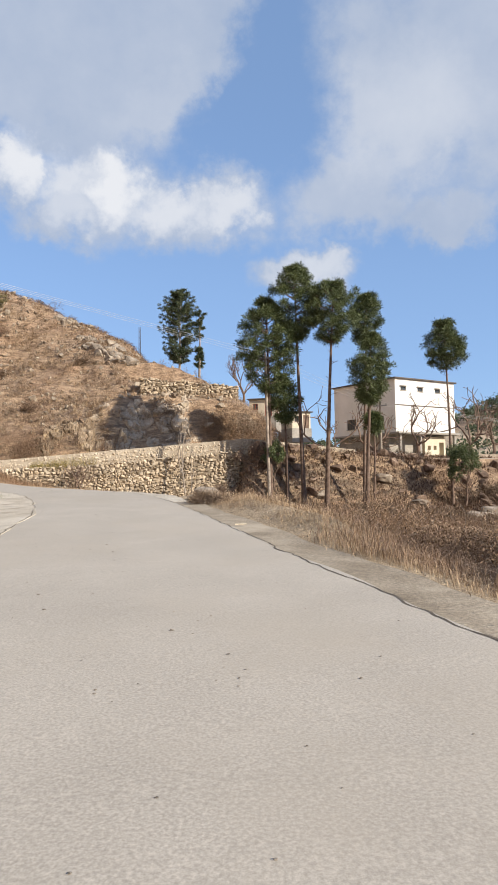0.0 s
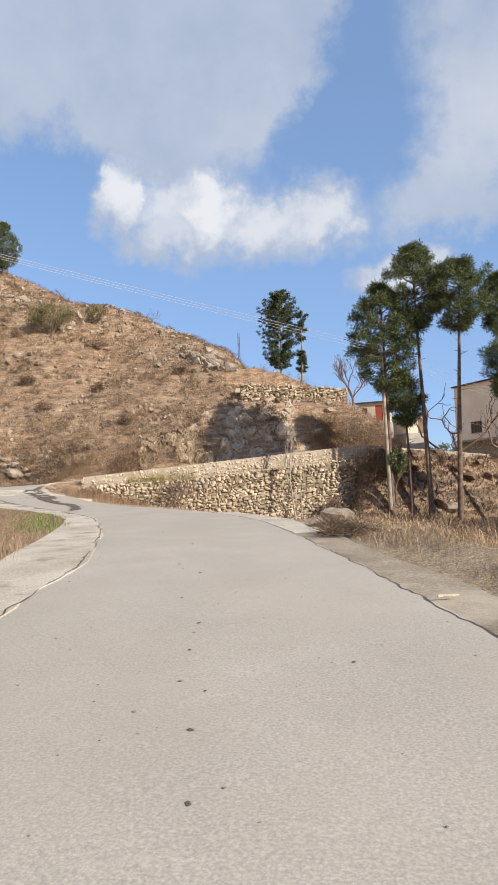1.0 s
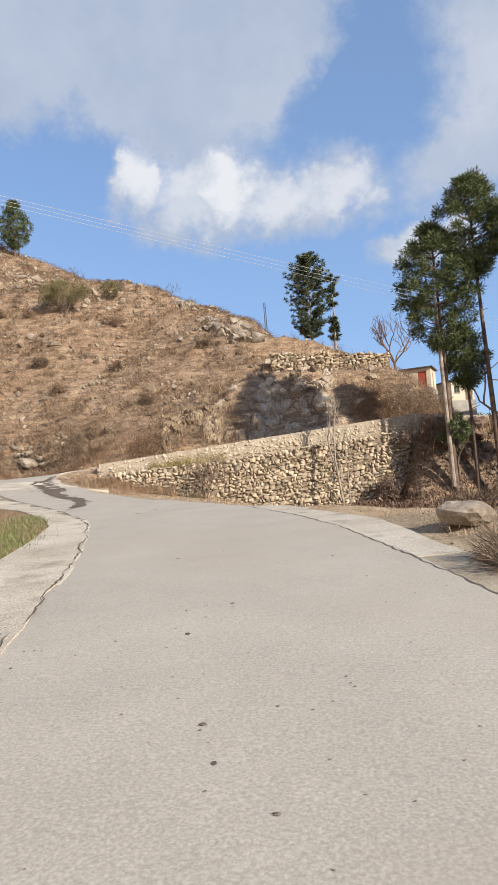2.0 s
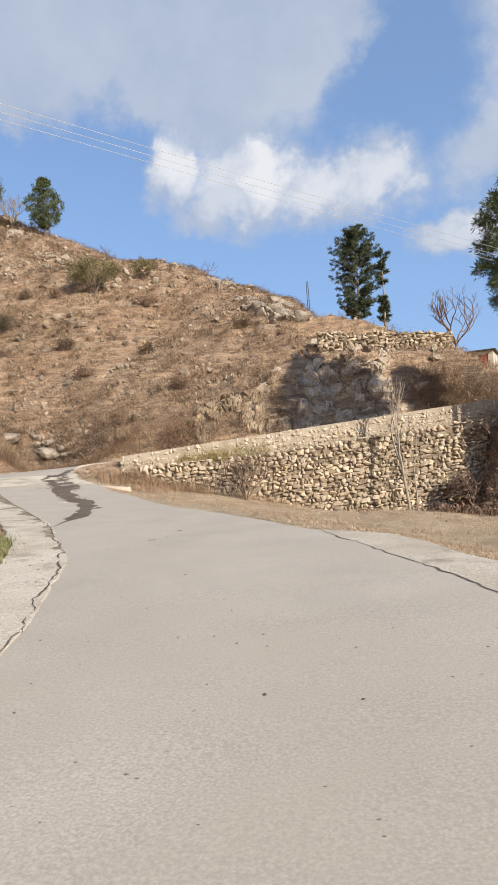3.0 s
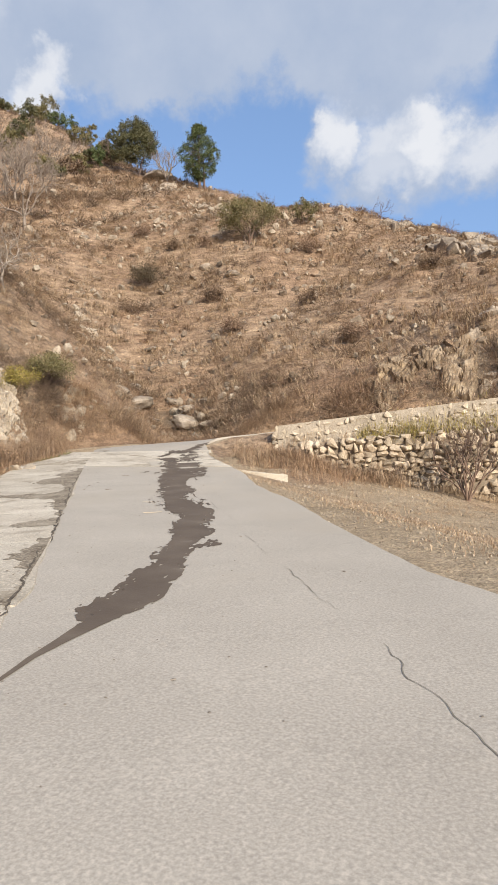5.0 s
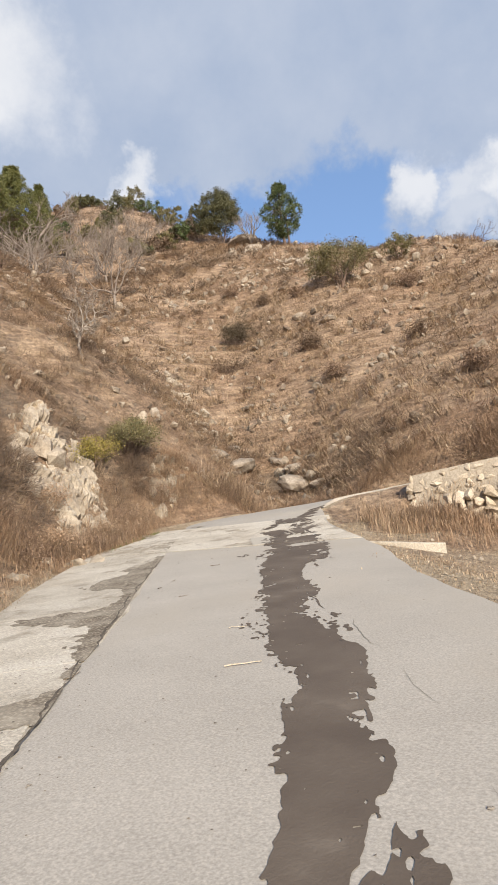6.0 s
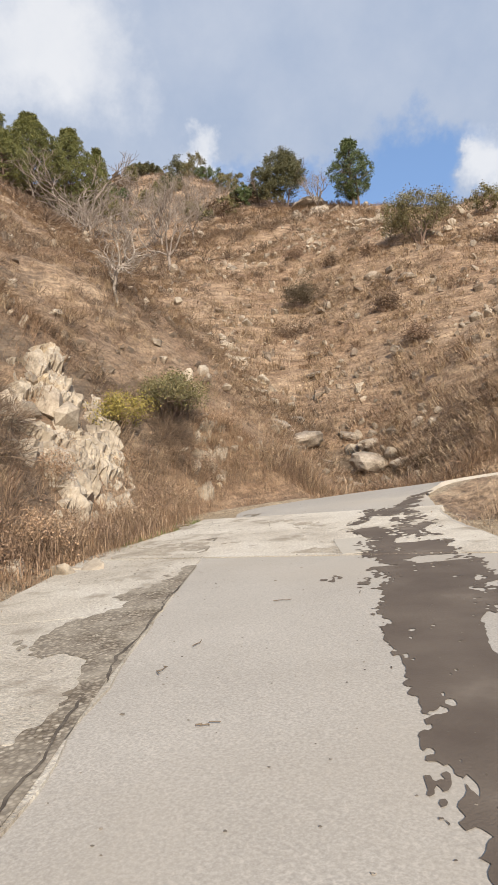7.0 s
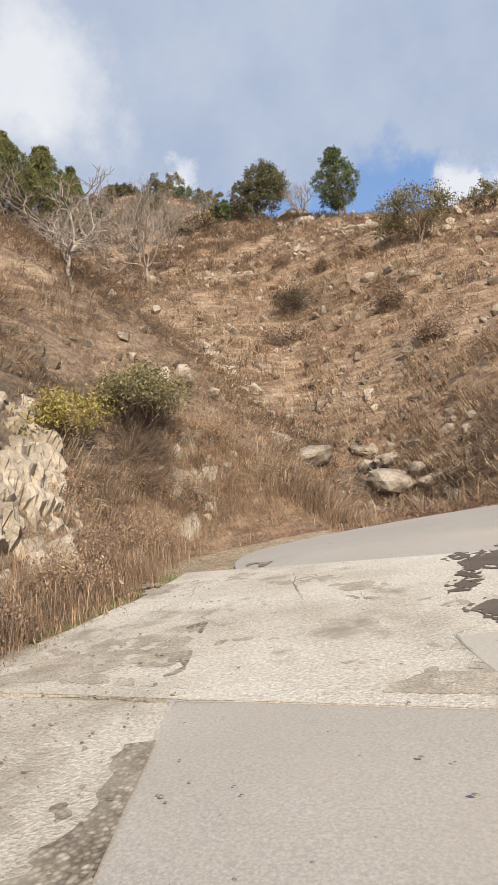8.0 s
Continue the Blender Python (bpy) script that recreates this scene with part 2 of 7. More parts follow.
def ground(x, y, fine=True):
    """Height of the ground over the plan."""
    x, y = np.atleast_1d(x).astype(float), np.atleast_1d(y).astype(float)
    shape = x.shape
    x, y = x.ravel(), y.ravel()
    dist, side, high, along = road_near(x, y)
    beyond = (x - WALL_A[0]) * WALL_NORMAL[0] + (y - WALL_A[1]) * WALL_NORMAL[1]
    run = (x - WALL_A[0]) * WALL_DIR[0] + (y - WALL_A[1]) * WALL_DIR[1]
    hill = soft_max(main_hill(x, y), left_spur(x, y), 1.5)
    plateau = np.where(x > -8, 3.1, -50.0)
    hill = soft_max(hill, plateau, 1.0)
    low = low_ground(x, y)
    # The slope in front of the upper road, where no wall holds it
    low = low - np.interp(x, [-19, -14, -9, -4, 0, 3], [0, 0.35, 1.0, 1.15, 0.3, 0]) * ramp(beyond, -12, -1.5)
    slope_up = low + (wall_top(x) - 0.35 - low) * ramp(beyond, -4.2, -0.3) * ramp(run, 18, 22)
    low = np.maximum(low, slope_up)
    upper = beyond > 0
    outer = (side > 0)
    z = np.where(upper | outer, hill, low)
    if fine:
        amp = np.clip((dist - 4.0) / 6.0, 0, 1) * np.where((beyond < 0) & (side < 0), 0.35, 1.0)
        z = z + amp * (0.5 * layers(x, y, 7.0, 3, 11) + 0.3 * layers(x, y, 1.9, 3, 21))
        z = z + amp * ramp(z, 4, 8) * (0.12 + 0.10 * rough(x, y, 14, 33)) * np.sin(z * 6.5 + 2.5 * rough(x, y, 6, 31))
        z = z + amp * ramp(-x, 26, 29) * ramp(-y, -66, -62) * (0.16 * layers(x, y, 1.1, 2, 38) + 0.12 * np.maximum(rough(x, y, 1.7, 39), 0))
        z = z + amp * ramp(-x, 27, 30) * ramp(-y, -62, -58) * 0.3 * layers(x, y, 2.6, 3, 37)
        z = z + ramp(x, -4, 3) * ramp(-beyond, 0, 2) * (0.4 * layers(x, y, 4.5, 3, 35))
    # Level step of the terrace wall
    t_run = (x - TERR_A[0]) * TERR_DIR[0] + (y - TERR_A[1]) * TERR_DIR[1]
    t_off = -(x - TERR_A[0]) * TERR_DIR[1] + (y - TERR_A[1]) * TERR_DIR[0]
    on = ramp(t_run, -1.5, 0.5) * (1 - ramp(t_run, 10.8, 12.8))
    z = z + on * np.where(t_off < 0.2, -1.5 * np.exp(-((t_off / 2.6) ** 2)), 0)
    z = np.where((t_off >= 0.2) & (t_off < 9), z + on * (np.minimum(z, 11.75 - 0.045 * t_run + 0.12 * t_off) - z), z)
    far = far_land(x, y)
    z = np.maximum(z, far - 6 + 4 * layers(x, y, 60, 3, 41))
    # Level bench of the road with cut or fill at its sides
    edge_in, cut = 3.2, 1.5
    edge = np.where(side > 0, 3.7, 3.4)
    over = np.maximum(dist - edge, 0)
    rise = np.where(side > 0, 1.6, 1.0)
    top = high + 0.05 * np.maximum(dist - 2.4, 0) + over * rise * (1 + 0.35 * rough(x, y, 2.5, 51) * ramp(over, 0.2, 1.5))
    bottom = high - 0.05 - over * np.where(along < S_START + 52, 0.22, 0.5) - 0.03 * np.maximum(dist - 2.4, 0)
    free = (beyond < 0.0) & (run > -0.5) & (along > S_START + 50)
    bench = np.clip(z, np.where(free, -50, bottom), top)
    z = np.where(free & (side < 0), np.maximum(z, np.minimum(high, 1.75) - 0.05 - 0.4 * np.maximum(dist - 4.7, 0) - 3.0 * ramp(beyond, -3.4, -1.6) - 2.0 * ramp(run, 0.5, 4.0) - 3.0 * ramp(along, S_START + 66, S_START + 69)), bench)
    z = np.where((dist < 3.0) & ~(free & (beyond < -0.2)), high - 0.07, z)
    # Low berm along the inner verge
    z = z + np.where(side < 0, 0.44 * np.exp(-(((dist - 4.2 - 0.6 * ramp(along, S_START + 16, S_START + 19)) / 0.65) ** 2)) * ramp(along, S_START + 8, S_START + 12) * (1 - ramp(along, S_START + 22, S_START + 25)), 0)
    # Weedy mound against the end of the retaining wall
    z = z + np.where(beyond < 0, 0.75 * np.exp(-(((run - 0.6) / 1.5) ** 2) - ((beyond + 1.6) / 1.2) ** 2), 0) * (dist > 3.2)
    z = z - 1.7 * np.exp(-(((x + 32.4) / 0.65) ** 2) - ((y - 60.8) / 0.65) ** 2) * (dist > 3.2)
    return z.reshape(shape)


def place(x, y):
    return float(ground(np.array([x]), np.array([y]))[0])


# ---------------------------------------------------------------- building helpers
def mesh_of(name, verts, faces, smooth=True):
    me = bpy.data.meshes.new(name)
    me.from_pydata([tuple(v) for v in verts] if not isinstance(verts, np.ndarray) else verts.tolist(), [], faces if isinstance(faces, list) else faces.tolist())
    me.polygons.foreach_set("use_smooth", [smooth] * len(me.polygons))
    me.update()
    return me


def solid(name, verts, faces, material, parent=None, label="", smooth=False):
    """One mesh object; with a parent it is a part."""
    me = mesh_of(name, verts, faces, smooth)
    me.materials.append(material)
    ob = new(name, me)
    if parent is not None:
        ob.parent = parent
    if label:
        tagged(ob, label)
    return ob


def thing(name, at, label, category, group="", turn=0.0):
    ob = new(name)
    ob.empty_display_size = 0.3
    ob.matrix_world = pose(*at, 0, 0, turn)
    return tagged(ob, label, category, group)


def part(name, bm, material, parent, label="", smooth=False):
    me = bpy.data.meshes.new(name)
    bm.to_mesh(me)
    bm.free()
    me.polygons.foreach_set("use_smooth", [smooth] * len(me.polygons))
    me.materials.append(material)
    ob = new(name, me)
    ob.parent = parent
    if label:
        tagged(ob, label)
    return ob


def boxes(*specs, bevel=0.0):
    """A bmesh of boxes, each (x0, y0, z0, x1, y1, z1)."""
    bm = bmesh.new()
    for x0, y0, z0, x1, y1, z1 in specs:
        m = Matrix.LocRotScale(((x0 + x1) / 2, (y0 + y1) / 2, (z0 + z1) / 2), None, (x1 - x0, y1 - y0, z1 - z0))
        bmesh.ops.create_cube(bm, size=1.0, matrix=m)
    if bevel:
        bmesh.ops.bevel(bm, geom=bm.edges[:], offset=bevel, segments=1, affect="EDGES")
    return bm


# ---------------------------------------------------------------- materials
def nodes_of(name):
    m = bpy.data.materials.new(name)
    m.use_nodes = True
    nt = m.node_tree
    return m, nt, nt.nodes["Principled BSDF"]


def add(nt, kind, **values):
    n = nt.nodes.new(kind)
    for k, v in values.items():
        n.inputs[k].default_value = v
    return n


def noise_node(nt, coord, scale, detail=4.0, rough_=0.55):
    n = add(nt, "ShaderNodeTexNoise", Scale=scale, Detail=detail, Roughness=rough_)
    nt.links.new(coord, n.inputs["Vector"])
    return n.outputs["Fac"]


def steps(nt, fac, stops):
    r = nt.nodes.new("ShaderNodeValToRGB")
    el = r.color_ramp.elements
    while len(el) < len(stops):
        el.new(0.5)
    for e, (p, c) in zip(el, stops):
        e.position, e.color = p, (*c, 1) if len(c) == 3 else c
    nt.links.new(fac, r.inputs[0])
    return r.outputs[0]


def mixed(nt, fac, a, b, mode="MIX"):
    n = nt.nodes.new("ShaderNodeMix")
    n.data_type, n.blend_type = "RGBA", mode
    for s, v in ((n.inputs[0], fac), (n.inputs[6], a), (n.inputs[7], b)):
        if isinstance(v, (int, float)):
            s.default_value = v
        elif isinstance(v, tuple):
            s.default_value = (*v, 1)
        else:
            nt.links.new(v, s)
    return n.outputs[2]


def bumped(nt, bsdf, height, strength, distance):
    b = add(nt, "ShaderNodeBump", Strength=strength, Distance=distance)
    nt.links.new(height, b.inputs["Height"])
    nt.links.new(b.outputs[0], bsdf.inputs["Normal"])


def surface(name, stops, scale, rough_=0.9, grain=40.0, grain_mix=0.5, bump=0.3, depth=0.02, per=0.0, island=False, stain=None, metal=0.0, world=True):
    """A mottled surface: a coarse pattern through the colour stops, a fine grain over it, relief, and a shade of its own for each piece."""
    m, nt, bsdf = nodes_of(name)
    if world:
        coord = nt.nodes.new("ShaderNodeNewGeometry").outputs["Position"]
    else:
        coord = nt.nodes.new("ShaderNodeTexCoord").outputs["Object"]
    coarse, fine = noise_node(nt, coord, scale, 5.0), noise_node(nt, coord, grain, 3.0, 0.7)
    colour = steps(nt, coarse, stops)
    colour = mixed(nt, grain_mix, colour, steps(nt, fine, [(0.3, (0.25, 0.25, 0.25)), (0.5, (0.5, 0.5, 0.5)), (0.72, (0.85, 0.85, 0.85))]), "OVERLAY")
    if stain:
        tint, size, low, high = stain
        colour = mixed(nt, steps(nt, noise_node(nt, coord, size, 6.0, 0.6), [(low, (0, 0, 0)), (high, (1, 1, 1))]), colour, tint)
    if per:
        if island:
            pick = nt.nodes.new("ShaderNodeNewGeometry").outputs["Random Per Island"]
        else:
            pick = nt.nodes.new("ShaderNodeObjectInfo").outputs["Random"]
        v = nt.nodes.new("ShaderNodeMapRange")
        v.inputs[3].default_value, v.inputs[4].default_value = 1 - per, 1 + per
        nt.links.new(pick, v.inputs[0])
        hsv = nt.nodes.new("ShaderNodeHueSaturation")
        nt.links.new(v.outputs[0], hsv.inputs["Value"])
        nt.links.new(colour, hsv.inputs["Color"])
        colour = hsv.outputs[0]
    nt.links.new(colour, bsdf.inputs["Base Color"])
    bsdf.inputs["Roughness"].default_value = rough_
    bsdf.inputs["Metallic"].default_value = metal
    bumped(nt, bsdf, fine, bump, depth)
    return m


def hillside():
    """Dry grass and reddish soil, with bare pale rock where it is steep."""
    m, nt, bsdf = nodes_of("dry_hillside")
    geo = nt.nodes.new("ShaderNodeNewGeometry")
    pos = geo.outputs["Position"]
    # Matted growth lies in level folds across the slope
    fold = nt.nodes.new("ShaderNodeMapping")
    fold.inputs["Scale"].default_value = (0.9, 0.9, 3.4)
    nt.links.new(pos, fold.inputs["Vector"])
    big, mid, fine = noise_node(nt, pos, 0.16, 4), noise_node(nt, fold.outputs[0], 0.95, 7, 0.68), noise_node(nt, pos, 7.0, 6, 0.8)
    straw = steps(nt, mid, [(0.28, (0.12, 0.078, 0.052)), (0.42, (0.27, 0.185, 0.121)), (0.56, (0.42, 0.303, 0.202)), (0.72, (0.57, 0.432, 0.297))])
    soil = steps(nt, mid, [(0.3, (0.15, 0.092, 0.059)), (0.7, (0.43, 0.285, 0.18))])
    base = mixed(nt, steps(nt, big, [(0.46, (0, 0, 0)), (0.66, (0.8, 0.8, 0.8))]), straw, soil)
    # Fine uneven tone; its dark flecks paint in the shade between grass tufts
    base = mixed(nt, 0.75, base, steps(nt, fine, [(0.32, (0.12, 0.12, 0.12)), (0.5, (0.5, 0.5, 0.5)), (0.68, (0.88, 0.88, 0.88))]), "OVERLAY")
    stone = steps(nt, mid, [(0.3, (0.12, 0.09, 0.068)), (0.5, (0.25, 0.195, 0.145)), (0.7, (0.40, 0.33, 0.255))])
    up = nt.nodes.new("ShaderNodeSeparateXYZ")
    nt.links.new(geo.outputs["Normal"], up.inputs[0])
    steep = nt.nodes.new("ShaderNodeMath")
    steep.operation = "MULTIPLY_ADD"
    nt.links.new(mid, steep.inputs[0])
    steep.inputs[1].default_value = 0.35
    nt.links.new(up.outputs[2], steep.inputs[2])
    base = mixed(nt, steps(nt, steep.outputs[0], [(0.60, (1, 1, 1)), (0.72, (0, 0, 0))]), base, stone)
    # Bare dusty soil on level ground
    dust = steps(nt, mid, [(0.3, (0.35, 0.27, 0.18)), (0.7, (0.55, 0.445, 0.32))])
    level = nt.nodes.new("ShaderNodeMath")
    level.operation = "MULTIPLY_ADD"
    nt.links.new(fine, level.inputs[0])
    level.inputs[1].default_value = 0.05
    nt.links.new(up.outputs[2], level.inputs[2])
    litter = steps(nt, noise_node(nt, pos, 30.0, 4, 0.75), [(0.34, (0.15, 0.13, 0.1)), (0.5, (0.5, 0.5, 0.5)), (0.66, (0.85, 0.83, 0.78))])
    dust = mixed(nt, 0.7, mixed(nt, 0.45, dust, steps(nt, fine, [(0.34, (0.2, 0.18, 0.15)), (0.5, (0.5, 0.5, 0.5)), (0.66, (0.8, 0.78, 0.74))]), "OVERLAY"), litter, "OVERLAY")
    base = mixed(nt, steps(nt, level.outputs[0], [(0.985, (0, 0, 0)), (1.01, (1, 1, 1))]), base, dust)
    nt.links.new(base, bsdf.inputs["Base Color"])
    bsdf.inputs["Roughness"].default_value = 0.95
    lumps = nt.nodes.new("ShaderNodeMath")
    lumps.operation = "MULTIPLY_ADD"
    nt.links.new(noise_node(nt, fold.outputs[0], 1.6, 8, 0.65), lumps.inputs[0])
    lumps.inputs[1].default_value = 2.2
    nt.links.new(fine, lumps.inputs[2])
    bumped(nt, bsdf, lumps.outputs[0], 0.9, 0.14)
    return m


HILL = hillside()
ASPHALT = surface("worn_asphalt", [(0.3, (0.375, 0.342, 0.295)), (0.5, (0.405, 0.37, 0.32)), (0.7, (0.435, 0.398, 0.345))], 0.8, 0.9, 60, 0.45, 0.15, 0.005, stain=((0.405, 0.36, 0.297), 0.3, 0.48, 0.75))
CONCRETE = surface("old_concrete", [(0.3, (0.41, 0.36, 0.288)), (0.55, (0.54, 0.488, 0.405)), (0.75, (0.60, 0.55, 0.468))], 0.9, 0.92, 38, 0.6, 0.9, 0.016, per=0.06, stain=((0.30, 0.255, 0.195), 1.3, 0.55, 0.68))
SHOULDER = surface("gritty_shoulder", [(0.3, (0.2, 0.162, 0.115)), (0.55, (0.31, 0.262, 0.198)), (0.75, (0.41, 0.355, 0.275))], 1.3, 0.95, 25, 0.6, 0.6, 0.02, stain=((0.44, 0.38, 0.295), 0.5, 0.52, 0.66))
STONE = surface("pale_stone", [(0.3, (0.25, 0.195, 0.136)), (0.5, (0.395, 0.322, 0.236)), (0.7, (0.515, 0.436, 0.335))], 2.2, 0.9, 18, 0.5, 0.6, 0.03, per=0.34)
STONE_REST = surface("pale_stone_rest", [(0.3, (0.27, 0.215, 0.152)), (0.5, (0.43, 0.356, 0.266)), (0.7, (0.55, 0.472, 0.368))], 2.2, 0.9, 18, 0.5, 0.6, 0.03, per=0.34, island=True)
MORTAR = surface("wall_core", [(0.3, (0.15, 0.118, 0.085)), (0.7, (0.28, 0.23, 0.175))], 2.0, 0.95, 20, 0.5, 0.6, 0.03)
BOULDER = surface("weathered_boulder", [(0.3, (0.165, 0.13, 0.098)), (0.5, (0.30, 0.25, 0.195)), (0.7, (0.42, 0.36, 0.29))], 1.4, 0.9, 12, 0.5, 0.7, 0.05, per=0.2, stain=((0.11, 0.1, 0.085), 1.0, 0.58, 0.7))
LIME = surface("lime_mortar", [(0.3, (0.30, 0.255, 0.20)), (0.7, (0.45, 0.395, 0.32))], 1.5, 0.95, 20, 0.5, 0.5, 0.02)
DRESSED = surface("pointed_stone", [(0.3, (0.36, 0.30, 0.225)), (0.5, (0.48, 0.41, 0.32)), (0.7, (0.58, 0.51, 0.41))], 2.2, 0.9, 18, 0.5, 0.5, 0.02, per=0.16)
DRESSED_REST = surface("pointed_stone_rest", [(0.3, (0.36, 0.30, 0.225)), (0.5, (0.48, 0.41, 0.32)), (0.7, (0.58, 0.51, 0.41))], 2.2, 0.9, 18, 0.5, 0.5, 0.02, per=0.16, island=True)
BARK = surface("pine_bark", [(0.3, (0.09, 0.06, 0.045)), (0.6, (0.19, 0.135, 0.105)), (0.8, (0.27, 0.2, 0.16))], 3.0, 0.95, 22, 0.5, 0.8, 0.03)
PALE_BARK = surface("pale_bark", [(0.3, (0.2, 0.165, 0.135)), (0.6, (0.36, 0.31, 0.26)), (0.8, (0.47, 0.42, 0.36))], 3.0, 0.9, 22, 0.5, 0.5, 0.02)
GREY_TWIG = surface("grey_twigs", [(0.3, (0.17, 0.135, 0.11)), (0.7, (0.33, 0.28, 0.235))], 2.0, 0.95, 15, 0.3, 0.3, 0.01)
TAN_TWIG = surface("tan_twigs", [(0.3, (0.24, 0.155, 0.095)), (0.7, (0.44, 0.315, 0.205))], 2.0, 0.95, 15, 0.3, 0.3, 0.01)
TWIG = surface("brown_twigs", [(0.3, (0.12, 0.08, 0.06)), (0.7, (0.24, 0.17, 0.13))], 2.0, 0.95, 15, 0.3, 0.3, 0.01)


def foliage(name, dark, light, rough_=0.6, glow=0.25):
    m, nt, bsdf = nodes_of(name)
    pick = nt.nodes.new("ShaderNodeNewGeometry").outputs["Random Per Island"]
    nt.links.new(steps(nt, pick, [(0.0, dark), (1.0, light)]), bsdf.inputs["Base Color"])
    bsdf.inputs["Roughness"].default_value = rough_
    bsdf.inputs["Subsurface Weight"].default_value = 0.0
    bsdf.inputs["Transmission Weight"].default_value = 0.0
    return m


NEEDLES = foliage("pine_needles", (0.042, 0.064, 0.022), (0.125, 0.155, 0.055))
# Yellower needles of the far pines, with sunlight put into the colour
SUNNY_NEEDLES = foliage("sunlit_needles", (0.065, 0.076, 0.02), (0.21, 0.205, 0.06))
NEEDLES_DARK = foliage("cedar_needles", (0.035, 0.055, 0.025), (0.10, 0.125, 0.06))
DARK_OLIVE = foliage("dark_olive_leaves", (0.05, 0.055, 0.025), (0.15, 0.14, 0.06))
OLIVE = foliage("olive_leaves", (0.085, 0.08, 0.032), (0.235, 0.20, 0.085))
YELLOWISH = foliage("yellow_green_leaves", (0.14, 0.118, 0.025), (0.40, 0.32, 0.075))
STRAW = foliage("dry_grass", (0.25, 0.175, 0.112), (0.56, 0.43, 0.288), 0.8)
GREEN = foliage("fresh_grass", (0.09, 0.12, 0.03), (0.24, 0.27, 0.09), 0.7)
TANNED = foliage("tan_dry_grass", (0.19, 0.128, 0.084), (0.45, 0.328, 0.217), 0.8)
STRAW_RED = foliage("reddish_dry_grass", (0.20, 0.122, 0.074), (0.46, 0.315, 0.2), 0.8)
RUSSET = foliage("russet_weeds", (0.14, 0.09, 0.06), (0.34, 0.232, 0.155), 0.8)
DARK_SCRUB = foliage("dark_scrub_leaves", (0.055, 0.042, 0.027), (0.15, 0.115, 0.07), 0.9)
UMBER_LEAF = foliage("umber_leaves", (0.10, 0.066, 0.043), (0.26, 0.18, 0.12), 0.9)
SCRUB = foliage("dry_scrub", (0.075, 0.052, 0.038), (0.22, 0.155, 0.105), 0.9)


# ---------------------------------------------------------------- ground
def spread(lo, hi, step, near, far, slow=1.012, fast=1.07):
    """Grid lines: even between lo and hi, slowly wider over the next 50 m, then ever wider out to near and far."""
    mid = list(np.arange(lo, hi + step, step))
    a, s = [], step
    p = lo
    while p > near:
        s *= slow if lo - p < 50 else fast
        p -= s
        a.append(p)
    b, s, p = [], step, mid[-1]
    while p < far:
        s *= slow if p - hi < 50 else fast
        p += s
        b.append(p)
    return np.array(a[::-1] + mid + b)


def make_ground():
    xs = spread(-37, 5, 0.38, -1600, 1600)
    ys = spread(2, 66, 0.38, -900, 2200)
    gx, gy = np.meshgrid(xs, ys)
    gz = ground(gx, gy)
    n, m = gx.shape
    verts = np.stack([gx.ravel(), gy.ravel(), gz.ravel()], 1)
    k = np.arange(n * m).reshape(n, m)
    faces = np.stack([k[:-1, :-1].ravel(), k[:-1, 1:].ravel(), k[1:, 1:].ravel(), k[1:, :-1].ravel()], 1)
    ob = solid("ground", verts, faces, HILL, smooth=True)
    return tagged(ob, "dry grassy hillside with reddish soil and bare pale rock", "ground", kind="structure")


make_ground()


# ---------------------------------------------------------------- road
def road_point(s, lat, lift):
    x = np.interp(s, ROAD_S, ROAD[:, 0]) + lat * np.interp(s, ROAD_S, LEFT[:, 0])
    y = np.interp(s, ROAD_S, ROAD[:, 1]) + lat * np.interp(s, ROAD_S, LEFT[:, 1])
    return x, y, np.interp(s, ROAD_S, ROAD[:, 2]) + 0.02 * np.abs(lat) * 0 + lift


def ribbon(s0, s1, left, right, lift, deep=0.14, skew=0.0, skew_end=None, step=0.3, across=8, wiggle=0.05, seed=0):
    """Vertices and faces of a band along the road, from lateral offset right to left (left positive), with skirts."""
    n = max(2, int((s1 - s0) / step) + 1)
    verts, faces = [], []
    for i, s in enumerate(np.linspace(s0, s1, n)):
        l = left(s) + wiggle * float(layers(s, 3.0 + seed, 1.3, 3, 61 + seed))
        r = right(s) + wiggle * float(layers(s, 9.0 + seed, 1.3, 3, 71 + seed))
        lats = np.linspace(r, l, across + 1)
        ring = [(lats[0] - 0.03, lift - deep)] + [(v, lift) for v in lats] + [(lats[-1] + 0.03, lift - deep)]
        for lat, h in ring:
            k = skew if skew_end is None else skew + (skew_end - skew) * i / (n - 1)
            verts.append(road_point(s + k * lat, lat, h))
    w = across + 3
    for i in range(n - 1):
        for j in range(w - 1):
            faces.append((i * w + j, i * w + j + w, i * w + j + w + 1, i * w + j + 1))
    faces.append(tuple(range(w)))
    faces.append(tuple((n - 1) * w + j for j in range(w))[::-1])
    return verts, faces


def asphalt_left(s):
    return float(np.interp(s - S_START, [0, 9, 13, 15.5, 20, 26, 28.5, 31, 34.6, 40, 43, 50, 54.5, 56.8, 60], [2.3, 2.15, 1.8, 1.45, 1.3, 1.12, 1.2, 1.42, 1.55, 1.2, 0.98, 0.75, 1.1, 2.35, 2.2]))


def asphalt_right(s):
    return -float(np.interp(s - S_START, [0, 4, 9, 16, 21, 23.4, 25.3, 28, 29.5, 34.6, 38, 40.4, 43, 45.5, 47.6, 52, 56, 62], [2.5, 2.5, 2.26, 2.3, 2.72, 2.85, 2.9, 2.95, 2.7, 2.0, 2.35, 2.78, 3.0, 3.33, 3.42, 3.4, 3.1, 2.0]))


